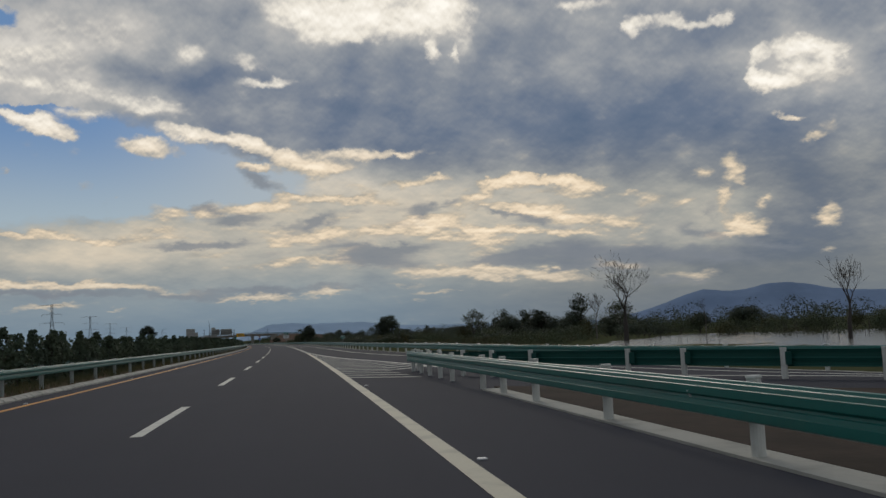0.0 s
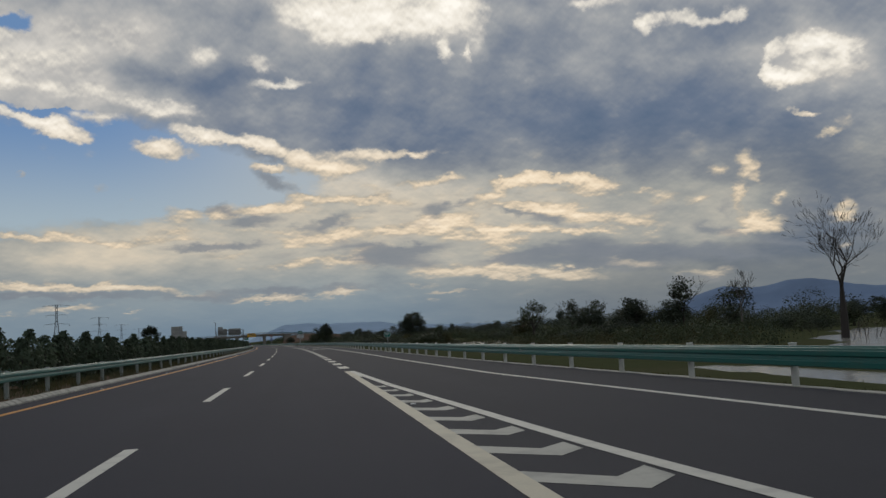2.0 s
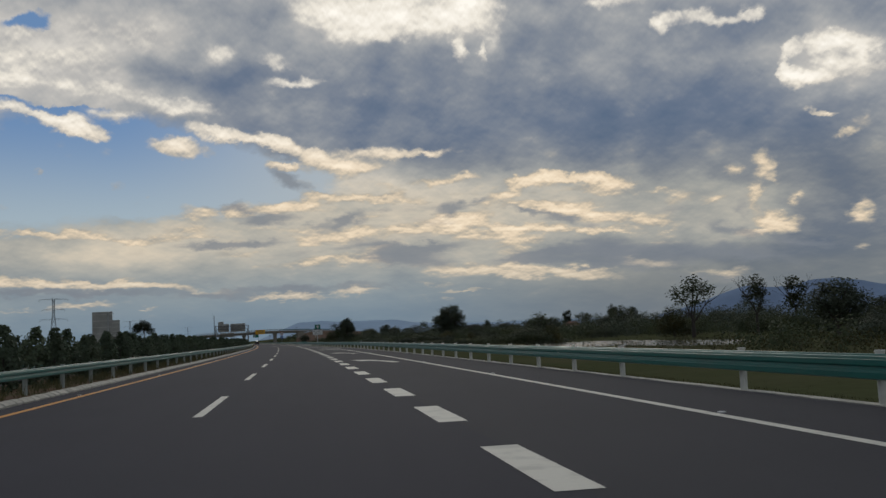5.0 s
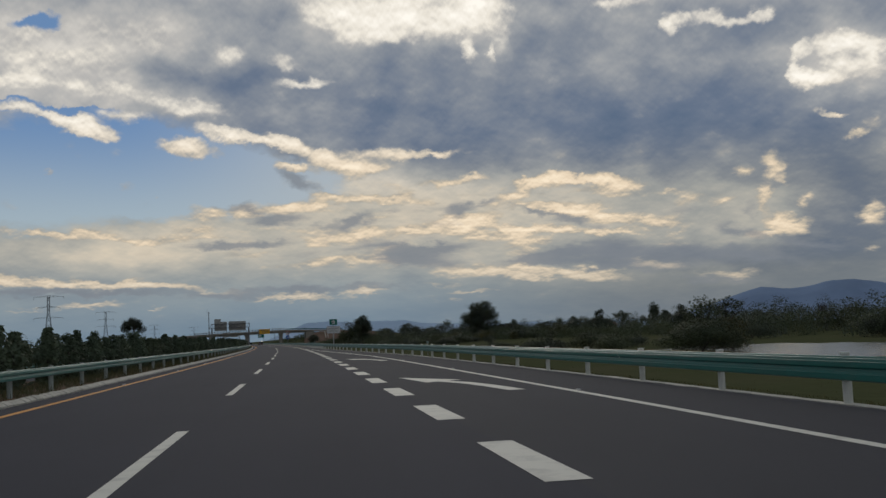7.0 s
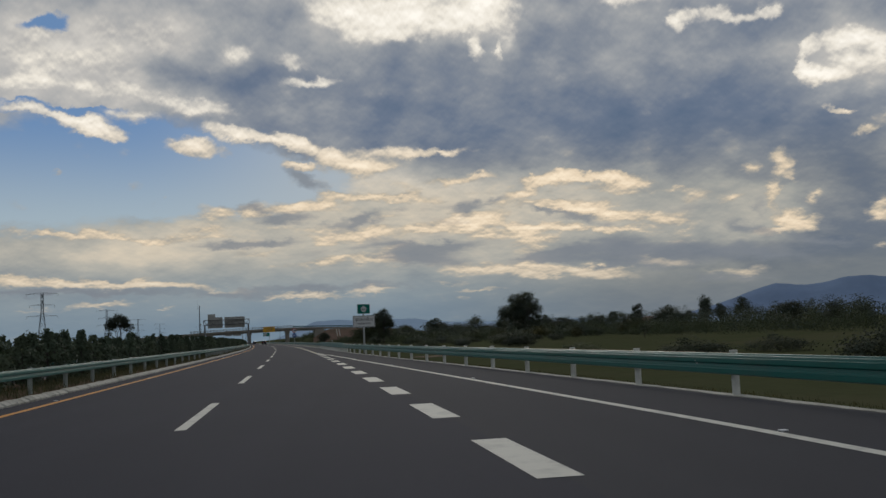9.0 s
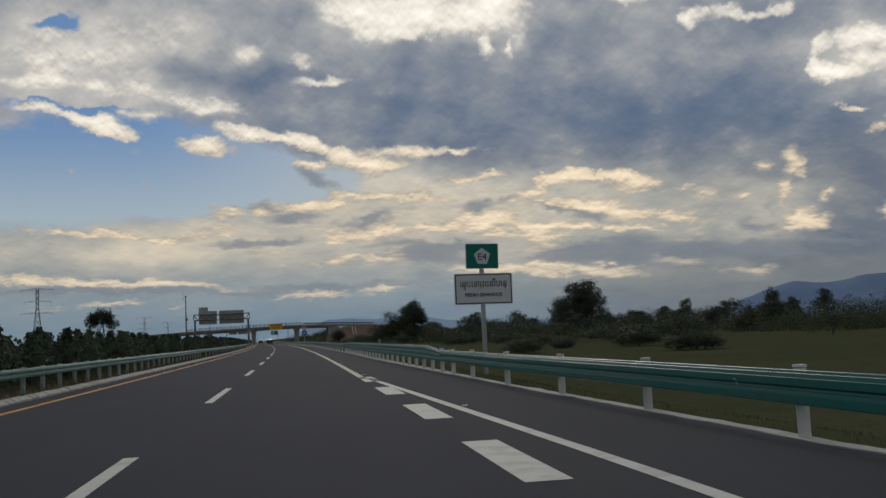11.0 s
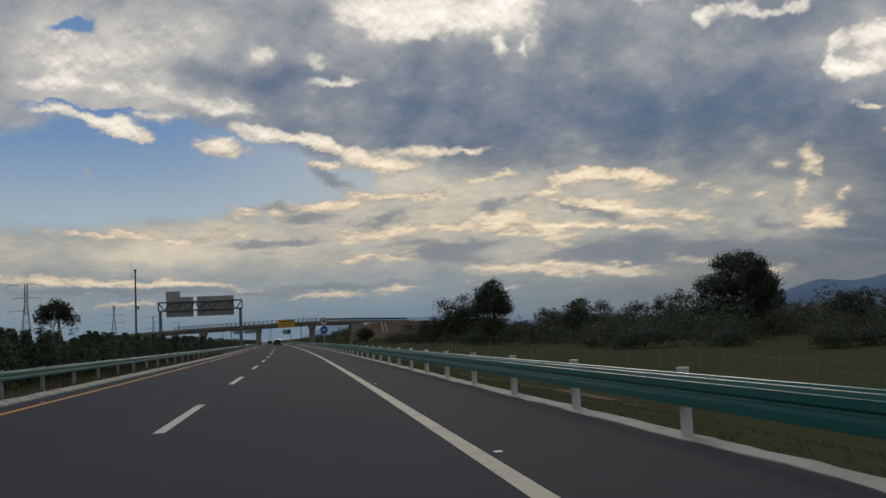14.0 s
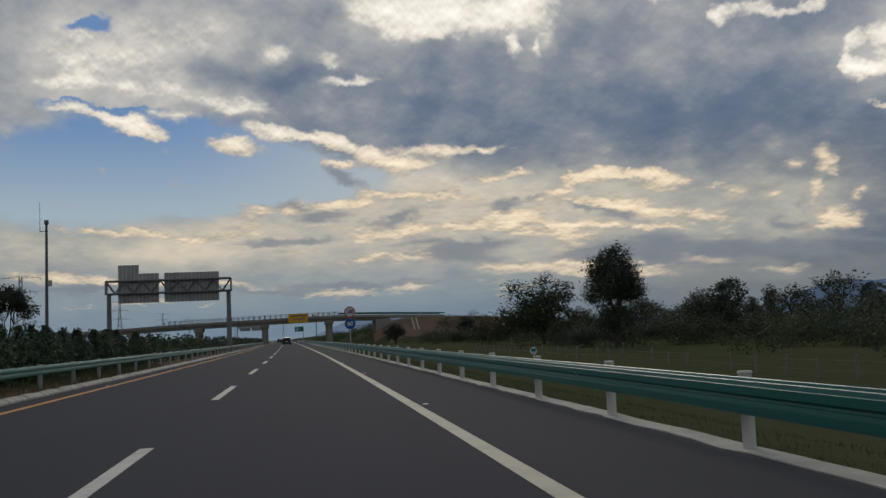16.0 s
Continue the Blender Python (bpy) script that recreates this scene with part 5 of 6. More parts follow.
ys = part("sign_board", box_mesh("sign_board", (1.5, -4.98, 5.75), (7.05, -4.9, 8.28), SIGN_Y, 0.02), bridge, "yellow board with dark writing too small to read")
for x0, x1, z0, z1 in ((2.1, 6.5, 7.55, 7.85), (3.0, 3.7, 6.5, 6.85), (3.9, 4.5, 6.6, 6.95), (4.7, 5.0, 6.5, 6.9), (5.2, 6.0, 6.75, 7.1)):
    part("mark", box_mesh("mark", (x0, -4.995, z0), (x1, -4.985, z1), STEEL_D), ys)
# white drain pipes down the bank
for x in (36.0, 37.2):
    v = [(x + dx, B_S * 0 - 6.0 - 6.0 * k, 5.75 - 3.35 * k + dz) for k in (0, 1) for dx, dz in ((0, 0), (0.35, 0), (0.35, 0.2), (0, 0.2))]
    part("drain_channel", from_lists("drain_channel", v, [(0, 1, 5, 4), (1, 2, 6, 5), (2, 3, 7, 6), (3, 0, 4, 7), (0, 3, 2, 1), (4, 5, 6, 7)], CONCRETE), bridge, "pale concrete drain down the bank")

# bare soil on the face of the bank
v, f = [], []
for i in range(12):
    for j in range(25):
        s, d = 681.0 + i * 0.95, 25 + j * 1.6
        v.append(rd(s, d, ground_z(s, d) + 0.06 + 0.03 * noise.noise((s, d, 0))))
        if i and j:
            k = i * 25 + j
            f.append((k - 26, k - 25, k, k - 1))
tagged(new("bank_soil", from_lists("bank_soil", v, f, SOIL_BANK)), "bare red-brown soil on the bank beside the overpass", "soil bank", kind="structure")

# poles and signs beyond
cpole = thing("camera_pole", at_road(640, 7.6), "thin grey pole beside the hard shoulder", "pole")
part("pole", tube_mesh("pole", (0, 0, -0.5), (0, 0, 6.4), 0.12, 0.08, STEEL_D, 10), cpole)
part("camera_box", box_mesh("camera_box", (-0.5, -0.15, 6.1), (0.1, 0.15, 6.4), STEEL, 0.03), cpole)
fs = thing("direction_sign", at_road(905, 9.2), "far green direction board on a steel post", "road sign")
part("post", tube_mesh("post", (0, 0.2, -1), (0, 0.2, 7.5), 0.2, 0.16, STEEL, 10), fs)
part("board", box_mesh("board", (-4.2, 0, 5.0), (0.2, 0.08, 7.5), SIGN_G, 0.02), fs, "green board")
for k, (x0, x1, z) in enumerate(((-3.8, -2.2, 6.9), (-3.8, -1.4, 6.2), (-3.8, -2.6, 5.5))):
    part("mark", box_mesh("mark", (x0, -0.02, z - 0.2), (x1, -0.01, z + 0.2), SIGN_W), fs)
fg = thing("sign_gantry", at_road(880, 0), "far grey gantry with sign backs over the other carriageway", "gantry")
for x in (-22.0, -9.0):
    part("post", tube_mesh("post", (x, 0, -0.2), (x, 0, 8.4), 0.28, 0.24, STEEL, 10), fg)
part("chord", box_mesh("chord", (-22.3, -0.3, 7.2), (-8.7, 0.3, 8.4), STEEL, 0.03), fg)
for x0, x1 in ((-20.8, -16.0), (-15.4, -9.8)):
    part("sign_board", box_mesh("sign_board", (x0, 0.35, 6.0), (x1, 0.42, 9.4), ALU_BACK), fg, "grey back of a sign")

# ---- plants ----
def limb(bm, p, way, length, r, rng, depth, tips, spread=0.6, bend=0.25, kids=3, shrink=0.68, up=0.15, n=5, all_pts=None):
    """A tapered, bending branch with smaller ones growing from it."""
    segs = 4 if depth > 1 else 3
    p = Vector(p)
    way = Vector(way).normalized()
    pts = [p.copy()]
    for k in range(segs):
        way = (way + Vector((rng.uniform(-1, 1), rng.uniform(-1, 1), rng.uniform(-0.6, 1) * 0.6 + up)) * bend).normalized()
        q = p + way * length / segs
        r2 = r * (1 - 0.5 * (k + 1) / segs)
        add_tube(bm, p, q, r * (1 - 0.5 * k / segs), r2, n if r > 0.03 else 3, False)
        p = q
        pts.append(p.copy())
        if all_pts is not None and depth <= 2:
            all_pts.append(p.copy())
    if depth == 0:
        tips.append((p.copy(), way.copy()))
        return
    for j in range(kids):
        side = Vector((rng.uniform(-1, 1), rng.uniform(-1, 1), rng.uniform(-0.35, 0.9)))
        side = (way + side.normalized() * spread * rng.uniform(0.7, 1.3)).normalized()
        at = p if j < 2 else pts[rng.randrange(2, len(pts))]
        limb(bm, at, side, length * shrink * rng.uniform(0.75, 1.2), r * 0.5 * (1.0 if j < 2 else 0.8), rng, depth - 1, tips, spread, bend, kids, shrink, up, n, all_pts)


def add_leaves(v, f, c, size, count, spread, rng, flat=0.5, droop=0.0, out=None):
    """Leaves round a point: small folded diamonds, turned every way or along the skin of the crown."""
    for _ in range(count):
        p = Vector(c) + Vector((rng.uniform(-1.5, 1.5), rng.uniform(-1.5, 1.5), rng.uniform(-1.2, 1.2))) * spread
        if out is None:
            a = Vector((rng.uniform(-1, 1), rng.uniform(-1, 1), rng.uniform(-1, 1) * flat - droop)).normalized()
            b = a.cross(Vector((rng.uniform(-1, 1), rng.uniform(-1, 1), rng.uniform(0.2, 1)))).normalized()
        else:
            n = (out + Vector((rng.uniform(-1, 1), rng.uniform(-1, 1), rng.uniform(-0.7, 1.0))) * 0.55).normalized()
            a = n.cross(Vector((rng.uniform(-1, 1), rng.uniform(-1, 1), rng.uniform(-1, 1)))).normalized()
            b = n.cross(a)
        L, w = size * rng.uniform(0.7, 1.4), size * rng.uniform(0.28, 0.5)
        i = len(v)
        up = a.cross(b) * w * 0.25
        v += [p - a * L * 0.5, p + b * w + up, p + a * L * 0.5, p - b * w + up]
        f.append((i, i + 1, i + 2, i + 3))


def lobes_points(lobes, n, rng, shell=0.55):
    """Points in a union of ellipsoids, thicker toward the skin, each with its way out."""
    out = []
    vol = [a * b * c for _, _, _, a, b, c in lobes]
    while len(out) < n:
        x, y, z, a, b, c = rng.choices(lobes, vol)[0]
        u = Vector((rng.gauss(0, 1), rng.gauss(0, 1), rng.gauss(0, 1))).normalized() * (shell + (1 - shell) * rng.random()) * (0.88 + 0.2 * noise.noise((x + len(out) * 0.37, y, z)))
        out.append((Vector((x + u.x * a, y + u.y * b, z + u.z * c)), Vector((u.x / a, u.y / b, u.z / c)).normalized()))
    return out


def tree_meshes(seed, height, lobes, clumps, leaf, per, spread, leaf_mat, bark=None, trunk_h=0.35, trunk_r=0.22, kids=3, depth=3, lean=(0, 0, 1), limb_len=None, flat=0.5, droop=0.0, gaps=0.0):
    rng = random.Random(seed)
    bm = bmesh.new()
    tips, mids = [], []
    top = Vector(lean).normalized() * height * trunk_h
    add_tube(bm, (0, 0, -0.4), top * 0.5, trunk_r * 1.25, trunk_r, 8)
    add_tube(bm, top * 0.5, top, trunk_r, trunk_r * 0.85, 8)
    for j in range(kids + 1):
        a = math.tau * (j + rng.random() * 0.5) / (kids + 1)
        w = Vector((math.cos(a) * 0.55, math.sin(a) * 0.55, 1.0))
        limb(bm, top * rng.uniform(0.75, 1.0), w, (limb_len or height * 0.3), trunk_r * 0.55, rng, depth - 1, tips, 0.6, 0.2, 3, 0.66, 0.1, 5, mids)
    wood = mesh_of("trunk", bm, bark or BARK)
    v, f = [], []
    for c, way in lobes_points(lobes, clumps, rng):
        if gaps and noise.noise((c.x * 0.9 + seed, c.y * 0.9, c.z * 0.9)) < gaps - 0.5:
            continue
        add_leaves(v, f, c, leaf, per, spread, rng, flat, droop, way if gaps < 0.3 else None)
    return wood, from_lists("crown", v, f, leaf_mat)


def plant(name, meshes, m, label, category, group=""):
    ob = thing(name, m, label, category, group)
    part("trunk", meshes[0], ob)
    part("crown", meshes[1], ob)
    return ob


def at(s, d, turn=0.0, k=1.0, kz=None, sink=0.1):
    return at_road(s, d, ground_z(s, d) - sink, turn) @ Matrix.Diagonal((k, k, kz or k, 1))


def plant_scaled(name, meshes, s, d, turn, k, kz, label, category, group=""):
    ob = thing(name, at_road(s, d, ground_z(s, d) - 0.1, turn), label, category, group)
    ob.scale = (k, k, kz)
    part("trunk", meshes[0], ob)
    part("crown", meshes[1], ob)
    return ob


# kinds, each about 10 m high (bushes 3 m, hedge plants 1.8 m)
ROUND = [tree_meshes(11, 10, [(0, 0, 6.2, 3.4, 3.4, 3.2), (1.6, 0.8, 5.0, 2.7, 2.6, 2.6), (-1.7, -0.6, 4.8, 2.6, 2.6, 2.7), (0.3, 0.2, 8.2, 1.9, 1.9, 1.7), (-0.6, 1.2, 2.6, 2.4, 2.2, 1.8)], 430, 0.30, 13, 0.42, LEAF_DARK, trunk_h=0.3, trunk_r=0.3, depth=2),
         tree_meshes(12, 10, [(0, 0, 7.0, 2.4, 2.3, 2.6), (1.5, 0.4, 5.0, 2.0, 2.0, 2.2), (-1.4, -0.3, 4.2, 2.0, 2.0, 2.4), (0.9, -0.5, 8.6, 1.3, 1.3, 1.3), (-0.2, 0, 2.4, 1.8, 1.8, 1.6)], 360, 0.32, 12, 0.38, LEAF_DARK, trunk_h=0.35, trunk_r=0.22, depth=2, gaps=0.28)]
HERO = [tree_meshes(13, 10, [(0, 0, 6.2, 2.3, 2.3, 2.3), (1.9, 0.4, 5.4, 1.6, 1.6, 1.6), (-1.9, -0.4, 5.2, 1.7, 1.7, 1.7), (0.3, 0.2, 8.5, 1.4, 1.4, 1.3), (-1.2, 0.5, 7.5, 1.4, 1.4, 1.3), (1.6, 0.2, 7.2, 1.2, 1.2, 1.2), (0.2, 0.4, 2.8, 2.2, 2.0, 1.8)], 1500, 0.18, 13, 0.30, LEAF_DARK, trunk_h=0.3, trunk_r=0.26, depth=2, gaps=0.12),
        tree_meshes(14, 10, [(0.2, 0, 6.2, 2.4, 2.3, 2.2), (2.1, 0.4, 5.6, 1.7, 1.7, 1.6), (-2.2, -0.3, 5.4, 1.8, 1.8, 1.7), (0.9, 0.2, 8.5, 1.6, 1.5, 1.2), (-1.0, -0.2, 8.0, 1.5, 1.5, 1.3), (2.6, 0.2, 3.4, 1.5, 1.5, 1.6), (-2.7, 0.2, 3.2, 1.6, 1.5, 1.7), (0.0, 0.6, 3.0, 2.4, 2.2, 2.0), (1.7, -0.3, 7.3, 1.3, 1.3, 1.1)], 1500, 0.19, 13, 0.30, LEAF_DARK, trunk_h=0.3, trunk_r=0.28, depth=2)]
OPEN = [tree_meshes(21, 10, [(0, 0, 6.4, 1.6, 1.6, 2.6), (1.2, 0.3, 8.2, 1.2, 1.2, 1.4), (-1.0, -0.4, 7.2, 1.1, 1.1, 1.5), (-0.3, 0.2, 9.2, 0.8, 0.8, 0.8)], 150, 0.34, 9, 0.36, LEAF_DARK, trunk_h=0.4, trunk_r=0.16, depth=3, gaps=0.36, droop=0.4),
        tree_meshes(22, 10, [(-0.5, 0, 8.0, 1.0, 1.0, 1.6), (0.9, 0, 7.0, 1.1, 1.0, 1.9), (0.0, 0.4, 5.2, 1.2, 1.2, 1.5)], 120, 0.36, 9, 0.34, LEAF_MID, trunk_h=0.45, trunk_r=0.14, depth=3, gaps=0.34, droop=0.5),
        tree_meshes(23, 10, [(0, 0, 6.6, 2.5, 2.5, 2.4), (1.4, 0.3, 7.6, 1.6, 1.6, 1.6), (-1.5, -0.3, 7.2, 1.5, 1.5, 1.5), (0.2, 0, 8.6, 1.3, 1.3, 1.1)], 200, 0.30, 9, 0.40, LEAF_MID, trunk_h=0.3, trunk_r=0.2, depth=3, gaps=0.38)]
UMBRELLA = tree_meshes(31, 10, [(0, 0, 8.0, 3.6, 3.4, 1.6), (2.3, 0.6, 6.6, 1.9, 1.8, 1.1), (-2.4, -0.4, 6.9, 1.8, 1.8, 1.2), (0.4, 0.2, 9.2, 2.0, 2.0, 0.9), (2.7, 0, 4.8, 1.3, 1.2, 0.7), (-2.6, 0.4, 4.9, 1.3, 1.2, 0.7)], 460, 0.30, 13, 0.36, LEAF_DARK, trunk_h=0.28, trunk_r=0.24, depth=3, kids=4, limb_len=3.0, gaps=0.16)
BAMBOO = tree_meshes(41, 10, [(0, 0, 4.2, 3.6, 3.0, 4.2), (-2.4, 0, 7.2, 1.6, 1.4, 1.7), (2.2, 0.5, 7.0, 1.7, 1.5, 1.9), (-3.4, 0.3, 3.0, 2.0, 1.8, 2.6), (0.3, 0.2, 8.4, 1.3, 1.2, 1.2), (3.6, 0, 2.4, 2.2, 1.8, 2.2)], 900, 0.26, 12, 0.40, LEAF_MID, trunk_h=0.2, trunk_r=0.14, kids=6, depth=2, droop=0.6, gaps=0.25)
BUSH = [tree_meshes(51, 3, [(0, 0, 1.3, 1.9, 1.9, 1.3), (1.2, 0.4, 1.0, 1.2, 1.2, 0.9), (-1.2, -0.3, 0.9, 1.3, 1.2, 0.9)], 240, 0.135, 12, 0.24, LEAF_MID, trunk_h=0.1, trunk_r=0.06, depth=2),
        tree_meshes(52, 3, [(0, 0, 1.6, 1.3, 1.3, 1.5), (0.9, 0.2, 1.0, 1.3, 1.1, 1.0), (-0.9, 0.3, 1.3, 1.0, 1.0, 1.1)], 220, 0.135, 12, 0.24, LEAF_DRY, trunk_h=0.12, trunk_r=0.06, depth=2, gaps=0.2),
        tree_meshes(53, 3, [(0, 0, 1.2, 2.4, 1.8, 1.1), (1.6, 0, 0.8, 1.5, 1.3, 0.8), (-1.7, 0.2, 0.9, 1.5, 1.3, 0.9), (0.4, 0.1, 2.1, 0.9, 0.9, 0.7)], 280, 0.135, 11, 0.24, LEAF_DARK, trunk_h=0.1, trunk_r=0.06, depth=2)]


BIG_BUSH = [tree_meshes(54, 3, [(0, 0, 1.3, 1.9, 1.9, 1.3), (1.2, 0.4, 1.0, 1.2, 1.2, 0.9), (-1.2, -0.3, 0.9, 1.3, 1.2, 0.9), (0.2, 0, 2.0, 1.2, 1.2, 0.7)], 800, 0.085, 13, 0.14, LEAF_MID, trunk_h=0.1, trunk_r=0.06, depth=2),
            tree_meshes(55, 3, [(0, 0, 1.2, 2.2, 1.8, 1.2), (1.4, 0, 0.8, 1.4, 1.3, 0.8), (-1.5, 0.2, 0.9, 1.4, 1.3, 0.9)], 800, 0.09, 13, 0.14, LEAF_DARK, trunk_h=0.1, trunk_r=0.06, depth=2)]


def bare_tree(seed, height, depth, r, spread=0.5, kids=3, pale=False):
    rng = random.Random(seed)
    bm = bmesh.new()
    tips = []
    add_tube(bm, (0, 0, -0.5), (0.05, 0, height * 0.22), r * 1.3, r, 9)
    limb(bm, (0.05, 0, height * 0.22), (0.02, 0, 1), height * 0.20, r, rng, depth, tips, spread, 0.16, kids, 0.78, 0.12, 6)
    trunk = mesh_of("trunk", bm, BARK_PALE if pale else BARK)
    bm = bmesh.new()
    for p, w in tips:
        for _ in range(2):
            q = p
            ww = w
            for k in range(2):
                ww = (ww + Vector((rng.uniform(-1, 1), rng.uniform(-1, 1), rng.uniform(-0.4, 0.9))) * 0.35).normalized()
                add_tube(bm, q, q + ww * 0.42, 0.017, 0.008, 3, False)
                q = q + ww * 0.42
    return trunk, mesh_of("twig_fan", bm, BARK)


def bare(s, d, seed, height, depth, r, label, spread=0.5, kids=3, turn=0.0, pale=False):
    tr, tw = bare_tree(seed, height, depth, r, spread, kids, pale)
    ob = thing("bare_tree", at_road(s, d, ground_z(s, d) - 0.1, turn), label, "tree")
    part("trunk", tr, ob)
    part("twig_fan", tw, ob)
    return ob


plant_scaled("tree", HERO[1], 526, 80, 0, 2.05, 1.52, "tall dense dark green rounded tree above scrub", "tree")
plant_scaled("tree", HERO[0], 507, 74, 60, 1.40, 1.23, "tall dark leafy tree beside a denser one", "tree")
plant_scaled("tree", HERO[0], 519, 34.4, 20, 1.22, 1.10, "tall broadleaf tree with a dark open crown", "tree")
plant_scaled("tree", BAMBOO, 556, 37, 0, 1.45, 1.06, "ragged clump of tall bamboo-like growth", "tree")
plant_scaled("tree", OPEN[0], 213.7, 74, 0, 1.35, 1.09, "tall feathery dark tree with an open crown", "tree")
plant_scaled("tree", OPEN[2], 209, 82, 80, 1.45, 0.91, "spreading thin-leaved tree behind scrub", "tree")
plant_scaled("tree", ROUND[0], 216, 73, 120, 1.00, 0.71, "dense dark tree mass below a taller one", "tree")
plant_scaled("tree", OPEN[2], 254, 57, 30, 1.30, 0.93, "rounded thin-crowned tree with many fine branches", "tree")
plant_scaled("tree", OPEN[0], 251, 65, 200, 1.10, 0.87, "slender tree with an uneven crown", "tree")
plant_scaled("tree", OPEN[1], 252, 71.5, 10, 1.10, 0.87, "pair of slim feathery crowns on thin trunks", "tree")
plant_scaled("tree", UMBRELLA, 637, -57, 0, 1.50, 1.63, "wide flat-crowned dark tree with visible limbs", "tree")
plant_scaled("tree", OPEN[0], 612, 103, 45, 1.25, 0.97, "dark spiky-leaved tree above scrub", "tree")
plant_scaled("tree", OPEN[2], 559, 85, 140, 1.20, 0.98, "spiky open-crowned tree at the scrub edge", "tree")
plant_scaled("tree", OPEN[2], 610, 86, 250, 1.30, 0.98, "rounded pale-leaved tree above the bushes", "tree")
plant_scaled("tree", OPEN[0], 651, 209, 60, 1.60, 1.53, "tall uneven tree in the far tree belt", "tree")
plant_scaled("tree", ROUND[1], 648, 208, 10, 1.30, 1.39, "dark tree in the far tree belt", "tree")
plant_scaled("tree", ROUND[1], 594, 197, 130, 1.20, 1.24, "dark rounded tree in the far tree belt", "tree")
plant_scaled("tree", ROUND[0], 630, 206, 200, 1.00, 1.11, "dense dark tree in the far tree belt", "tree")
plant_scaled("tree", ROUND[1], 744, 215, 33, 1.50, 1.49, "tall dark tree in the far tree belt", "tree")
plant_scaled("tree", OPEN[1], 690, 209, 0, 1.40, 1.19, "slim uneven tree in the far tree belt", "tree")
plant_scaled("tree", OPEN[2], 345, 82, 0, 1.20, 0.75, "open spreading tree beyond the pond", "tree")
plant_scaled("tree", OPEN[2], 262, 37, 70, 0.75, 0.51, "small thin tree behind a round bush", "tree")
plant_scaled("tree", ROUND[0], 662, 28, 0, 0.85, 0.58, "small dense tree on the foot of the bank", "tree")
plant_scaled("tree", OPEN[2], 389.5, 62, 0, 0.45, 0.25, "small single tree with a flat crown on the meadow", "tree")
plant_scaled("bush", BIG_BUSH[1], 361, 32.3, 0, 1.00, 0.70, "dense dark round bush alone on the meadow", "bush")
plant_scaled("bush", BIG_BUSH[0], 382, 36, 0, 1.40, 0.73, "broad olive bush on the meadow", "bush")
plant_scaled("bush", BIG_BUSH[1], 388, 30, 70, 1.00, 0.62, "low dark bush on the meadow", "bush")
plant_scaled("bush", BIG_BUSH[0], 372, 21.5, 20, 1.10, 0.62, "low grey-green bush near the sign", "bush")
plant_scaled("bush", BIG_BUSH[0], 254, 33, 0, 1.90, 1.02, "large round olive bush beside the pond", "bush")
plant_scaled("bush", BUSH[1], 259, 38, 40, 1.20, 1.13, "tall olive bush beside the pond", "bush")
plant_scaled("bush", BUSH[0], 159, 42, 0, 1.00, 0.80, "round bush at the pond edge", "bush")
plant_scaled("bush", BUSH[2], 200, 49, 0, 1.60, 0.91, "broad dark bush by the meadow", "bush")
plant_scaled("bush", BUSH[1], 256, 55, 0, 1.50, 1.55, "pale leafy bush below slim trees", "bush")
plant_scaled("bush", BUSH[0], 487, 55, 0, 2.60, 1.20, "large green bush below a tall tree", "bush")
plant_scaled("bush", BUSH[2], 500, 52, 60, 2.30, 1.05, "broad green bush in the scrub", "bush")
plant_scaled("bush", BUSH[1], 478, 60, 0, 1.80, 1.09, "olive bush in the scrub", "bush")
plant_scaled("bush", BUSH[0], 540, 36, 0, 1.70, 1.48, "dense bush below bamboo-like growth", "bush")
plant_scaled("bush", BUSH[2], 525, 33, 90, 1.50, 1.13, "dark bush at the foot of a tree", "bush")
plant_scaled("bush", BUSH[1], 575, 33, 0, 1.50, 1.34, "olive bush near the road bank", "bush")
plant_scaled("bush", BUSH[2], 605, 40, 0, 2.00, 1.27, "broad dark bush near the bank", "bush")
plant_scaled("bush", BUSH[0], 335, 97, 0, 1.80, 1.59, "round bush beyond the pond", "bush")
plant_scaled("bush", BUSH[1], 150, 78, 0, 1.20, 0.98, "thin bush standing in the pond edge", "bush")
plant_scaled("bush", BUSH[0], 178, 60, 30, 1.40, 1.20, "leafy bush at the water", "bush")
plant_scaled("bush", BUSH[1], 188, 66, 80, 1.50, 1.41, "olive bush by the water", "bush")
plant_scaled("bush", BUSH[2], 172, 72, 0, 2.00, 1.48, "broad dark bush behind the pond", "bush")
plant_scaled("bush", BUSH[0], 136, 86, 10, 1.80, 1.41, "round bush behind the pond", "bush")
plant_scaled("bush", BUSH[2], 460, 75, 0, 2.40, 1.27, "broad green bush in the scrub", "bush")
plant_scaled("bush", BUSH[1], 447, 84, 20, 2.00, 1.41, "olive bush in the scrub", "bush")
plant_scaled("bush", BUSH[0], 300, 58, 0, 1.50, 1.02, "round bush on the meadow", "bush")
plant_scaled("bush", BUSH[2], 318, 70, 0, 2.20, 1.23, "broad dark bush on the meadow", "bush")
plant_scaled("bush", BUSH[0], 120, 88, 0, 2.00, 1.62, "tall round bush behind the pond", "bush")
plant_scaled("bush", BUSH[1], 100, 86, 0, 1.80, 1.48, "olive bush behind the pond", "bush")
bare(131.4, 52, 61, 12.6, 5, 0.33, "tall leafless tree with a wide fan of fine branches", 0.95, 3)
bare(84, 56.8, 62, 9.7, 4, 0.2, "leafless tree with long spreading branches by the pond", 0.7, 3, 40)
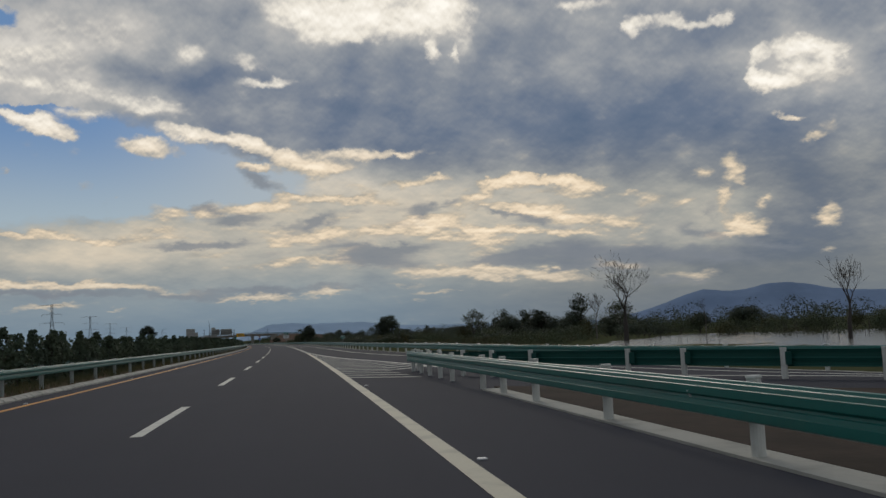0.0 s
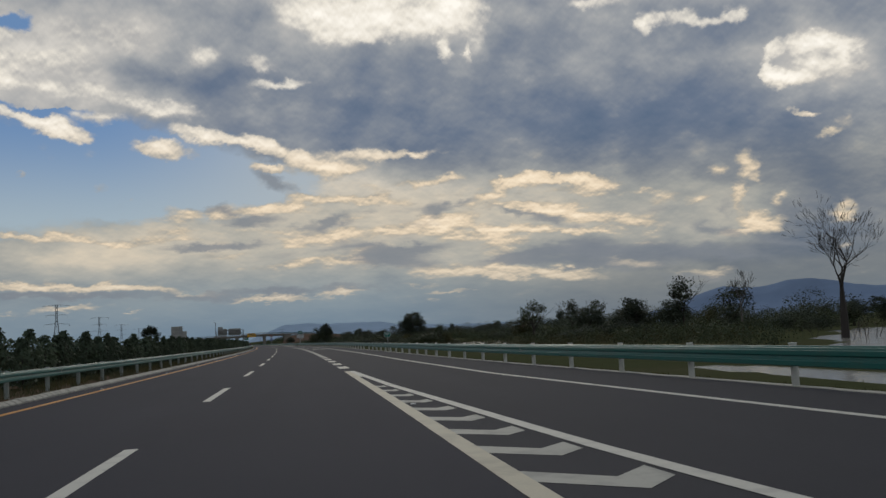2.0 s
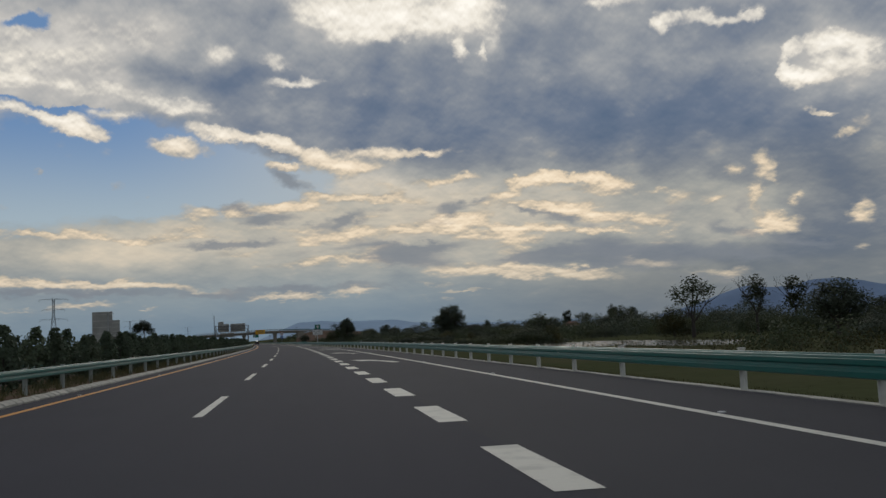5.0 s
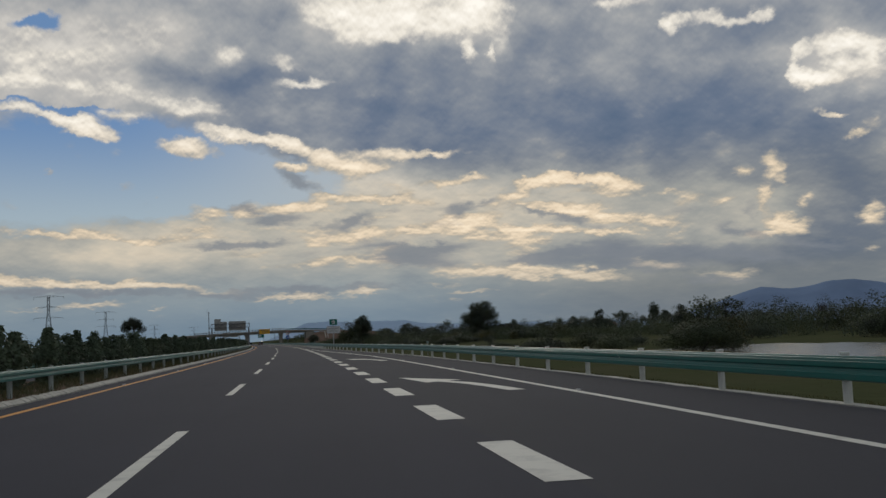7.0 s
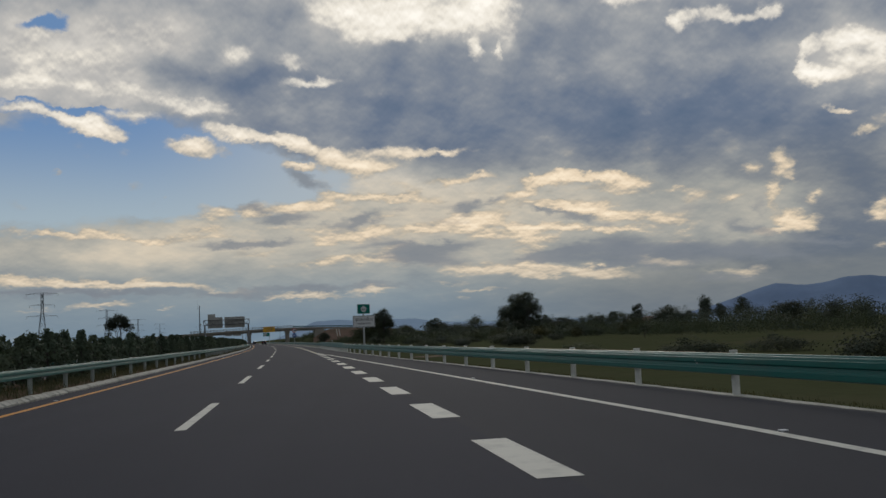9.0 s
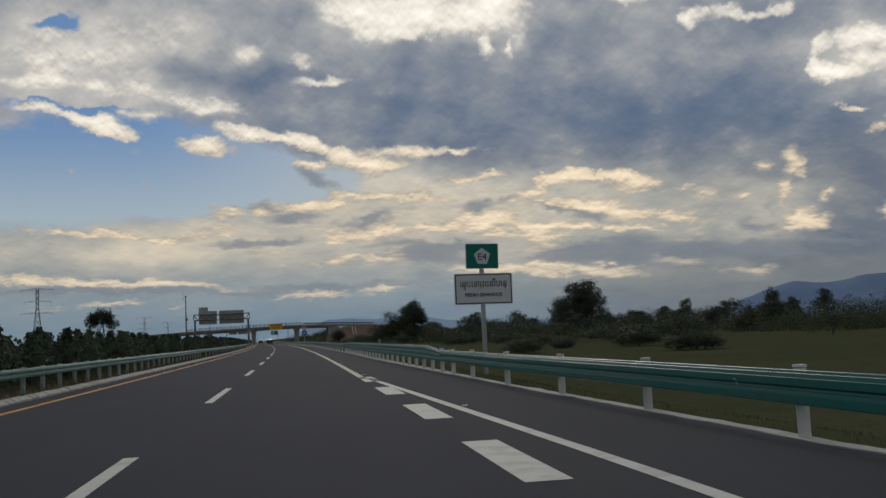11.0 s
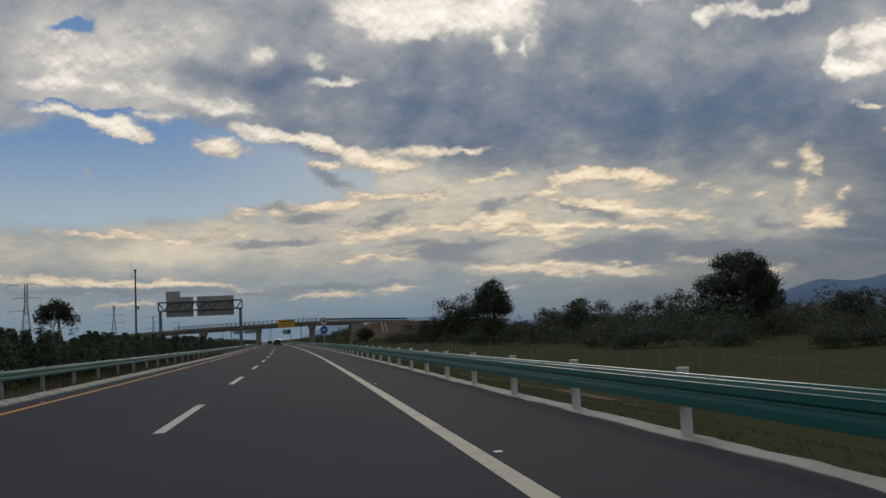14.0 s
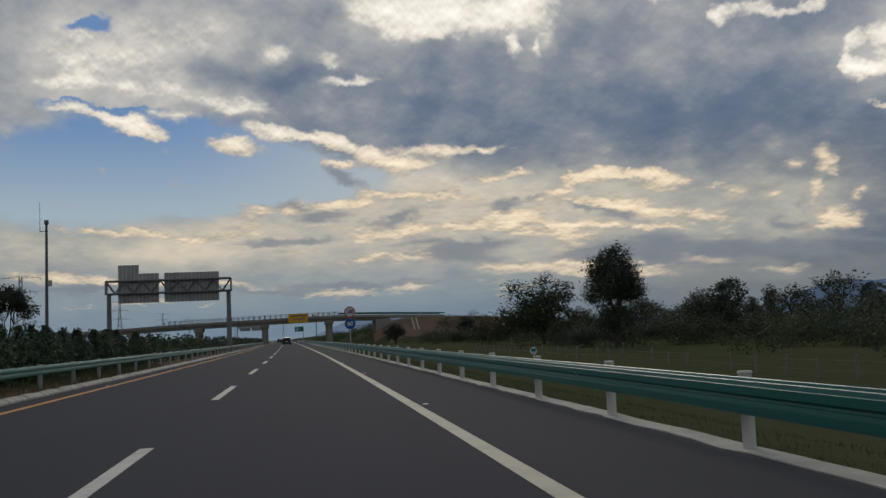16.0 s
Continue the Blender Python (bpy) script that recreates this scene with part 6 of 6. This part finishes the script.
bare(166, 60, 63, 9.2, 4, 0.13, "small pale leafless tree above the scrub", 0.5, 3, 0, True)
bare(336, 96, 64, 5.6, 4, 0.14, "low leafless tree beyond the pond", 0.7, 3, 20)
bare(150, 74, 65, 7.5, 3, 0.1, "thin dead tree behind the pond", 0.4, 2, 90, True)


# trees and bushes of the belt beyond the meadow
def belt(kinds, name, n, s0, s1, d0, d1, top0, top1, unit, k0, k1, label, category, group, seed):
    rng = random.Random(seed)
    for i in range(n):
        s, d = s0 + (s1 - s0) * (i + rng.random()) / n, rng.uniform(d0, d1)
        if pond_depth(s, d) > -0.05:
            d = d1 + 3 * rng.random()
        kz = (rng.uniform(top0, top1) - ground_z(s, d)) / unit
        plant_scaled(name, kinds[rng.randrange(len(kinds))], s, d, rng.uniform(0, 360), kz * rng.uniform(k0, k1), kz, label, category, group)


belt([BUSH[0], BUSH[2]], "bush", 14, 190, 300, 50, 74, 1.6, 3.0, 2.8, 1.0, 1.5, "rounded dark green bush at the meadow edge", "bush", "bushes at the meadow edge", 101)
belt([BUSH[0], BUSH[2], BUSH[1]], "bush", 16, 440, 560, 48, 80, 1.3, 2.8, 2.8, 1.1, 1.7, "wide dark green bush in thick scrub", "bush", "bushes in the scrub", 102)
belt([BUSH[0], BUSH[2]], "bush", 18, 500, 660, 36, 66, 1.5, 3.0, 2.8, 1.0, 1.5, "dense green bush in thick scrub", "bush", "bushes in the scrub", 103)
belt([ROUND[0], ROUND[1], OPEN[2]], "tree", 18, 470, 690, 70, 118, 3.6, 6.0, 10.0, 1.5, 2.4, "low broad dark tree in the scrub belt", "tree", "trees of the scrub belt", 104)
belt([ROUND[0], ROUND[1], OPEN[2]], "tree", 16, 170, 440, 88, 125, 3.2, 5.6, 10.0, 1.4, 2.2, "low dark tree in the belt beyond the meadow", "tree", "trees beyond the meadow", 105)
belt([ROUND[0], ROUND[1]], "tree", 6, 196, 232, 58, 78, 4.0, 6.4, 10.0, 1.2, 1.7, "dense dark tree among tall bushes", "tree", "trees by the pond", 106)
belt([ROUND[1], OPEN[0], OPEN[2]], "tree", 14, 640, 900, 130, 230, 7.0, 11.0, 10.0, 1.0, 1.6, "dark uneven tree of the far belt", "tree", "trees of the far belt", 107)
belt([BUSH[0], BUSH[2]], "bush", 9, 262, 302, 20, 40, 0.4, 1.5, 2.8, 1.3, 2.0, "low dark bush in the rough meadow", "bush", "bushes at the meadow edge", 109)
belt([BUSH[0], BUSH[2]], "bush", 12, 395, 470, 32, 60, 0.5, 1.8, 2.8, 1.3, 2.0, "low dark bush before the thick scrub", "bush", "bushes in the scrub", 110)
belt([BUSH[0], BUSH[1]], "bush", 8, 80, 180, 84, 96, 1.2, 3.4, 2.8, 1.0, 1.5, "leafy bush behind the flooded meadow", "bush", "bushes behind the pond", 108)

belt([ROUND[0], ROUND[1], OPEN[2]], "tree", 13, 520, 680, 44, 82, 5.0, 6.8, 10.0, 1.3, 1.9, "dark broad tree rising above the scrub", "tree", "trees above the scrub", 111)

# hedge plants of the median
def hedge_plant(seed, h, w, n):
    rng = random.Random(seed)
    bm = bmesh.new()
    add_tube(bm, (0, 0, -0.2), (0, 0, h * 0.7), 0.035, 0.015, 6)
    for _ in range(7):
        a = rng.uniform(0, math.tau)
        z = rng.uniform(0.25, 0.7) * h
        add_tube(bm, (0, 0, z), (math.cos(a) * w * 0.5, math.sin(a) * w * 0.5, z + 0.25), 0.014, 0.006, 4, False)
    v, f = [], []
    for _ in range(n):
        z = h * (rng.random() ** 0.8)
        k = z / h
        r = w * (0.55 + 0.5 * math.sin(min(1, k * 1.15) * math.pi * 0.8)) * (1.0 if k < 0.72 else max(0.12, (1 - k) / 0.28)) * rng.uniform(0.6, 1.05)
        a = rng.uniform(0, math.tau)
        add_leaves(v, f, (math.cos(a) * r * 0.62, math.sin(a) * r * 0.62, z), 0.125, 6, 0.085, rng, 1.0, 0.0, Vector((math.cos(a), math.sin(a), 0.5)).normalized())
    return mesh_of("trunk", bm, BARK), from_lists("crown", v, f, LEAF_HEDGE)


HEDGE = [hedge_plant(71 + i, h, w, 115) for i, (h, w) in enumerate(((1.75, 0.62), (1.85, 0.55), (1.6, 0.7), (1.9, 0.66)))]
first = [plant("hedge_plant", m, at_road(10 + i, -7.0, 0.1), "dense dark green hedge shrub on the median", "shrub", "median hedge") for i, m in enumerate(HEDGE)]
rng = random.Random(9)
for i in range(296):
    s = 16 + 1.58 * i
    copy_thing(first[rng.randrange(4)], at_road(s + rng.uniform(-0.3, 0.3), -6.85 + rng.uniform(-0.25, 0.25), 0.08, rng.uniform(0, 360)) @ Matrix.Diagonal((1, 1, 1, 1)))
for i, o in enumerate(first):
    o.matrix_basis = at_road(10 + 1.5 * i, -6.9, 0.08)


def scatter(name, pts, mt, leaf, per, spread, label, category, seed, flat=0.6):
    rng = random.Random(seed)
    v, f = [], []
    for c in pts:
        c, way = c if isinstance(c, tuple) else (c, None)
        add_leaves(v, f, c, leaf, per, spread, rng, flat, 0.0, way)
    return tagged(new(name, from_lists(name, v, f, mt)), label, category, kind="stuff")


# far run of the hedge, and a second row behind the first
rng = random.Random(19)
pts = []
for i in range(2600):
    s = 10 + 480 * rng.random()
    h = 1.55 + 0.25 * noise.noise((s * 0.5, 0, 0))
    pts.append(rd(s, -7.6 + rng.uniform(-0.3, 0.3), 0.15 + h * rng.random()))
for i in range(1900):
    s = 482 + 330 * rng.random() ** 1.2
    h = 1.6 + 0.4 * noise.noise((s * 0.35, 0, 0))
    pts.append(rd(s, -7.0 + rng.uniform(-0.5, 0.5), 0.15 + h * rng.random()))
scatter("hedge_run", pts, LEAF_HEDGE, 0.24, 7, 0.16, "continuous dark green median hedge", "hedge", 20)


# woods on the skyline: many crowns in one
def crowns(items, leaf, per_m, seed, clump=0.9):
    rng = random.Random(seed)
    out = []
    for s, d, w, top in items:
        z0 = ground_z(s, d)
        n = int(per_m * w * max(1.5, top - z0))
        k = rng.uniform(0.35, 0.6)
        for _ in range(n):
            u = rng.random()
            z = z0 + (top - z0) * u
            r = w * (0.9 if u < k else 0.9 * math.sqrt(max(0.02, 1 - ((u - k) / (1 - k)) ** 2)))
            a = rng.uniform(0, math.tau)
            q = rng.random() ** 0.35
            here = rd(s + math.cos(a) * r * q, d + math.sin(a) * r * q, z)
            out.append((here, (here - rd(s, d, z0 + (top - z0) * 0.35)).normalized()))
    return out


rng = random.Random(33)
items = []
for i in range(270):
    s = rng.uniform(60, 950)
    d = 95 + rng.random() * 60 + max(0, s - 300) * 0.12
    if pond_depth(s, d) > -0.1:
        continue
    top = rng.uniform(2.6, 5.6) + 0.012 * (d - 90) + (1.8 if rng.random() < 0.12 else 0)
    items.append((s, d, rng.uniform(2.5, 5.5), top))
for i in range(120):
    s, d = rng.uniform(440, 690), rng.uniform(40, 110)
    items.append((s, d, rng.uniform(1.8, 3.6), ground_z(s, d) + rng.uniform(2.6, 5.0)))
for i in range(50):
    s, d = rng.uniform(200, 330), rng.uniform(62, 100)
    if pond_depth(s, d) < -0.15:
        items.append((s, d, rng.uniform(1.8, 3.4), ground_z(s, d) + rng.uniform(2.4, 4.6)))
for i in range(40):
    s, d = rng.uniform(330, 445), rng.uniform(84, 112)
    items.append((s, d, rng.uniform(1.8, 3.6), ground_z(s, d) + rng.uniform(2.6, 4.8)))
for i in range(210):
    s = rng.uniform(420, 1700)
    d = rng.uniform(190, 330)
    items.append((s, d, rng.uniform(3, 7), rng.uniform(6, 10.5)))
scatter("woodland", crowns(items, 0.8, 3.0, 34), LEAF_DARK, 0.42, 4, 0.5, "dark mixed woodland and scrub on the skyline", "woodland", 35)
items = []
for i in range(260):
    s = rng.uniform(-10, 700)
    d = 27 + 70 * rng.random() ** 0.8
    if pond_depth(s, d) > -0.08 or 300 < s < 445 and d < 70 or abs(s - 697) < 12:
        continue
    if s < 190 and d < 84 or s < 320 and d < 50:
        continue
    items.append((s, d, rng.uniform(1.2, 2.8), ground_z(s, d) + rng.uniform(0.9, 2.6)))
for i in range(190):
    s, d = rng.uniform(440, 660), rng.uniform(30, 92)
    items.append((s, d, rng.uniform(1.2, 2.4), ground_z(s, d) + rng.uniform(1.0, 3.2)))
for i in range(170):
    s, d = rng.uniform(60, 440), rng.uniform(76, 100)
    items.append((s, d, rng.uniform(1.6, 3.2), ground_z(s, d) + rng.uniform(1.4, 3.6)))
for i in range(110):
    s, d = rng.uniform(716, 860), rng.uniform(30, 112)
    items.append((s, d, rng.uniform(1.6, 3.6), ground_z(s, d) + rng.uniform(1.4, 3.6)))
for i in range(45):
    s, d = rng.uniform(718, 860), rng.uniform(13, 34)
    items.append((s, d, rng.uniform(1.6, 3.2), ground_z(s, d) + rng.uniform(1.6, 3.4)))
for i in range(60):
    s, d = rng.uniform(668, 690), rng.uniform(42, 115)
    items.append((s, d, rng.uniform(1.6, 3.0), ground_z(s, d) + rng.uniform(1.4, 3.0)))
for i in range(90):
    s, d = rng.uniform(440, 690), rng.uniform(60, 130)
    items.append((s, d, rng.uniform(2.0, 3.6), ground_z(s, d) + rng.uniform(2.4, 4.4)))
for i in range(110):
    s, d = rng.uniform(118, 205), rng.uniform(31, 66)
    if d < 39 + max(0.0, s - 122) * 0.75:
        items.append((s, d, rng.uniform(1.0, 2.0), ground_z(s, d) + rng.uniform(0.9, 2.2)))
scatter("scrub", crowns(items, 0.4, 7.5, 36), LEAF_MID, 0.25, 6, 0.36, "thick olive green scrub across the lowland", "scrub", 37)
items = []
for i in range(150):
    s = rng.uniform(200, 1500)
    items.append((s, -rng.uniform(30, 160), rng.uniform(2, 4), rng.uniform(1.5, 4.0)))
scatter("scrub", crowns(items, 0.6, 3.0, 38), LEAF_DARK, 0.6, 4, 0.5, "dark scrub beyond the other carriageway", "scrub", 39)


# drowned grey brush along the shore of the pond
rng = random.Random(51)
pts = []
for i in range(900):
    s, d = rng.uniform(122, 192), rng.uniform(36, 56)
    if s < 150 and d > 30 + (s - 110) * 0.6:
        continue
    pts.append(rd(s, d, -1.0 + rng.random() * (1.1 + 0.9 * noise.noise((s * 0.15, d * 0.15, 0)))))
for i in range(1000):
    s, d = rng.uniform(142, 216), rng.uniform(24, 44)
    pts.append(rd(s, d, -0.95 + rng.random() * (0.8 + 0.5 * noise.noise((s * 0.15, d * 0.15, 4)))))
for i in range(40):
    s, d = rng.uniform(66, 170), rng.uniform(58, 92)
    for k in range(9):
        pts.append(rd(s + rng.gauss(0, 0.6), d + rng.gauss(0, 0.6), -1.05 + rng.random() * 0.9))
scatter("brush", pts, LEAF_DRY, 0.15, 11, 0.42, "grey-brown brush standing at the edge of the pond", "brush", 52)


# grass of the verge and meadow
def grass(name, n, area, h, label, seed, blades=5):
    rng = random.Random(seed)
    v, f = [], []
    for _ in range(n):
        s, d = area(rng)
        z = ground_z(s, d) if d > -5 else 0.1
        if z < -1.12:
            continue
        p = rd(s, d, z - 0.03)
        for _ in range(blades):
            a = rng.uniform(0, math.tau)
            hh = h * rng.uniform(0.5, 1.3)
            w = 0.005 + 0.009 * rng.random()
            o = Vector((rng.uniform(-0.12, 0.12), rng.uniform(-0.12, 0.12), 0))
            t = Vector((math.cos(a), math.sin(a), 0))
            i = len(v)
            v += [p + o - t * w, p + o + t * w, p + o + Vector((rng.uniform(-0.5, 0.5) * hh, rng.uniform(-0.5, 0.5) * hh, hh))]
            f.append((i, i + 1, i + 2))
    return tagged(new(name, from_lists(name, v, f, GRASS)), label, "grass", kind="stuff")


def verge_area(rng):
    s = rng.uniform(6, 500)
    return s, RAIL_R(s) + 0.25 + 6.5 * rng.random() ** 1.3


def median_area(rng):
    return rng.uniform(10, 480), -5.2 - 1.6 * rng.random()


def meadow_area(rng):
    return rng.uniform(30, 560), 17 + 60 * rng.random()


grass("grass", 32000, verge_area, 0.075, "rough olive verge grass beside the guardrail", 81, 4)
grass("grass", 9000, median_area, 0.28, "dark rough grass under the median hedge", 83, 5)
grass("grass", 20000, meadow_area, 0.10, "patchy tall meadow grass around the ponds", 82, 4)


# ---- far things ----
def ridge(name, dist, crest, mt, label, depth=500, seed=1):
    """A range of hills round an arc: a rough crest (azimuth, height) falling to the plain."""
    azs, hs = [c[0] for c in crest], [c[1] for c in crest]
    n = 130
    v, f = [], []
    rows = 9
    for i in range(n + 1):
        k = i / n
        deg = azs[0] + (azs[-1] - azs[0]) * k
        a = radians(deg)
        h = float(np.interp(deg, azs, hs)) + 2.5 * noise.noise((deg * 1.1, seed, 0)) + 2.0 * noise.noise((deg * 3.1, seed, 5))
        for j in range(rows):
            q = j / (rows - 1)
            r = dist + depth * (q - 1) + 60 * noise.noise((k * 9, q * 3, seed))
            z = -3 + max(0.0, h) * (q ** 1.3) * (1 + 0.25 * noise.noise((deg * 0.9, q * 4, seed + 3)) * (1 - q))
            v.append((math.sin(a) * r, math.cos(a) * r, z))
        if i:
            for j in range(rows - 1):
                p = (i - 1) * rows + j
                f.append((p, p + rows, p + rows + 1, p + 1))
    return tagged(new(name, from_lists(name, v, f, mt, True)), label, "mountain", kind="structure")


# distance haze is part of the slope colours, paler on the hills
ridge("backdrop_mountain", 4800, ((18.5, 12), (19.7, 50), (21.4, 83), (22.5, 113), (23.5, 142), (24.6, 167), (26.1, 153), (27.0, 157), (28.3, 180), (29.5, 180), (30.7, 161), (31.6, 141), (32.8, 126), (34.4, 120), (37, 112), (40, 96), (44, 70), (47, 50)), FAR_MOUNTAIN, "wooded mountain with a stepped crest, tinted blue for haze", 500, 1)
ridge("backdrop_hills", 4500, ((-4.4, 0), (-3.4, 30), (-2.7, 54), (-1.7, 84), (-0.3, 88), (1.1, 80), (2.4, 82), (4.2, 78), (5.2, 64), (6.6, 56), (9, 48), (14, 46), (18, 40), (22, 20)), FAR_HILL, "low far hills tinted pale blue for haze", 500, 2)


def pylon_mesh(h, mt):
    bm = bmesh.new()
    w0, w1 = h * 0.085, h * 0.018
    levels = [0, 0.16, 0.30, 0.42, 0.53, 0.63, 0.72, 0.81, 0.90, 1.0]
    def corner(k, u):
        w = w0 + (w1 - w0) * min(1, u / 0.72) if u < 0.72 else w1
        return Vector(((w if k in (1, 2) else -w), (w if k in (2, 3) else -w), u * h))
    for a, b in zip(levels, levels[1:]):
        for k in range(4):
            add_tube(bm, corner(k, a), corner(k, b), 0.16, 0.16, 4, False)
            add_tube(bm, corner(k, a), corner((k + 1) % 4, b), 0.09, 0.09, 4, False)
            add_tube(bm, corner((k + 1) % 4, a), corner(k, b), 0.09, 0.09, 4, False)
    return mesh_of("tower", bm, mt)


def arm_mesh(h, u, reach, mt):
    bm = bmesh.new()
    z = u * h
    for sx in (-1, 1):
        tip = Vector((sx * reach, 0, z))
        for y in (-0.6, 0.6):
            add_tube(bm, (0, y, z + 1.4), tip, 0.1, 0.07, 4, False)
            add_tube(bm, (0, y, z), tip, 0.1, 0.07, 4, False)
        for k in (0.3, 0.6):
            add_tube(bm, (sx * reach * k, 0, z), (sx * reach * k, 0, z + 1.4 * (1 - k)), 0.06, 0.06, 4, False)
        add_tube(bm, tip, tip + Vector((0, 0, -2.2)), 0.12, 0.12, 5, False)
    return mesh_of("cross_arm", bm, mt)


PH = 55.0
tower, arms = pylon_mesh(PH, STEEL_D), [arm_mesh(PH, u, r, STEEL_D) for u, r in ((0.985, 13.5), (0.80, 10.5), (0.62, 13.0))]
pyl = thing("power_pylon", pose(-272, 1110, -1.0, 0, 0, 8), "tall grey lattice power pylon with three cross arms", "pylon", "power line")
part("tower", tower, pyl)
for a in arms:
    part("cross_arm", a, pyl)
spots = [(-272, 1110)]
for x, y in ((-322, 1545), (-384, 2030), (-430, 2480), (-405, 2940), (-330, 3450), (-120, 3900)):
    copy_thing(pyl, pose(x, y, -1.0, 0, 0, 8))
    spots.append((x, y))

# house among the trees
house = thing("house", at_road(697, 201, 0.2, 25), "small house with a brown hipped roof among trees", "house")
part("wall", box_mesh("wall", (-5, -3.5, -1), (5, 3.5, 2.8), WALL_P, 0.03), house)
part("roof", from_lists("roof", [(-6, -4.5, 2.7), (6, -4.5, 2.7), (6, 4.5, 2.7), (-6, 4.5, 2.7), (-2.5, 0, 5.3), (2.5, 0, 5.3)], [(0, 1, 5, 4), (1, 2, 5), (2, 3, 4, 5), (3, 0, 4), (3, 2, 1, 0)], TILE_ROOF), house, "brown hipped roof")
for x in (-2.6, 2.2):
    w = part("window", box_mesh("window", (x - 0.5, -3.54, 0.9), (x + 0.5, -3.48, 2.0), GLASS_D), house)

# fence of thin posts in the lowland
fpost = box_mesh("fence_post", (-0.05, -0.05, -0.4), (0.05, 0.05, 0.85), FENCE_W, 0.01)
fence = thing("fence", Matrix(), "line of thin pale posts with wires in the grass", "fence")
rng = random.Random(6)
for i in range(58):
    s = 392 + 2.4 * i
    d = 19.2 + (s - 392) * 0.018
    if rng.random() < 0.3:
        continue
    p = part("fence_post", fpost, fence)
    p.matrix_basis = at_road(s, d, ground_z(s, d)) @ pose(0, 0, rng.uniform(-0.15, 0.05), rng.uniform(-4, 4), rng.uniform(-4, 4), rng.uniform(0, 90))
bm = bmesh.new()
for z in (0.3, 0.65):
    for i in range(57):
        q = []
        for k in (i, i + 1):
            s = 392 + 2.4 * k
            d = 19.2 + (s - 392) * 0.018
            q.append(rd(s, d, ground_z(s, d) + z))
        add_tube(bm, q[0], q[1], 0.004, 0.004, 3, False)
part("wire", mesh_of("wire", bm, STEEL), fence)

# dead sticks standing at the pond's edge
rng = random.Random(12)
stick_g = []
for i in range(120):
    s, d = rng.uniform(78, 165), rng.uniform(40, 74)
    if pond_depth(s, d) < -0.05:
        continue
    bm = bmesh.new()
    tips = []
    limb(bm, (0, 0, -0.4), (rng.uniform(-0.3, 0.3), rng.uniform(-0.3, 0.3), 1), rng.uniform(0.8, 1.8), 0.04, rng, 1, tips, 0.7, 0.25, 3, 0.7, 0.1, 4)
    tagged(new("dead_shrub", mesh_of("dead_shrub", bm, BARK)), "leafless drowned shrub standing in the pond", "shrub", "drowned shrubs").matrix_basis = at_road(s, d, -1.15)


# ---- vehicle ahead ----
def car(m, label):
    ob = thing("car", m, label, "car")
    # body: side outline extruded across, rounded
    out = [(-2.2, 0.35), (-2.28, 0.75), (-2.22, 1.05), (-2.05, 1.15), (-1.8, 1.62), (-1.3, 1.72), (0.2, 1.72), (0.75, 1.62), (1.35, 1.1), (2.1, 0.98), (2.3, 0.8), (2.32, 0.4), (1.9, 0.28), (-1.9, 0.28)]
    bm = bmesh.new()
    rings = []
    for x, k in ((-0.92, 0.0), (-0.80, 1.0), (0.80, 1.0), (0.92, 0.0)):
        rings.append([bm.verts.new((x * (0.86 if z > 1.2 else 1.0), y, z - (0.06 if k == 0 and z > 1.5 else 0))) for y, z in out])
    for a, b in zip(rings, rings[1:]):
        for k in range(len(out)):
            bm.faces.new((a[k], b[k], b[(k + 1) % len(out)], a[(k + 1) % len(out)]))
    bm.faces.new(rings[0][::-1])
    bm.faces.new(rings[-1])
    bmesh.ops.recalc_face_normals(bm, faces=bm.faces)
    part("body", mesh_of("body", bm, CAR_P), ob)
    part("rear_window", from_lists("rear_window", [(-0.62, -2.03, 1.2), (0.62, -2.03, 1.2), (0.56, -1.84, 1.56), (-0.56, -1.84, 1.56)], [(0, 1, 2, 3)], GLASS_D), ob)
    for x in (-0.72, 0.72):
        part("tail_lamp", box_mesh("tail_lamp", (x - 0.12, -2.31, 0.82), (x + 0.12, -2.2, 1.02), LAMP_RED, 0.02), ob, "red tail lamp")
        for y in (-1.4, 1.45):
            bm = bmesh.new()
            bmesh.ops.create_cone(bm, cap_ends=True, segments=20, radius1=0.35, radius2=0.35, depth=0.24, matrix=pose(x * 1.12, y, 0.35, 0, 90))
            w = part("wheel", mesh_of("wheel", bm, RUBBER), ob)
            bm = bmesh.new()
            bmesh.ops.create_cone(bm, cap_ends=True, segments=14, radius1=0.21, radius2=0.21, depth=0.26, matrix=pose(x * 1.12, y, 0.35, 0, 90))
            part("rim", mesh_of("rim", bm, STEEL), w)
    part("bumper", box_mesh("bumper", (-0.88, -2.36, 0.36), (0.88, -2.2, 0.62), RUBBER, 0.03), ob)
    part("number_plate", box_mesh("number_plate", (-0.26, -2.345, 0.68), (0.26, -2.30, 0.8), SIGN_W), ob, "plain pale plate")
    return ob


car(at_road(640, 0.9, 0.005), "black car ahead in the same lane")
car(at_road(800, -1.9, 0.005), "dark car far ahead in the passing lane")
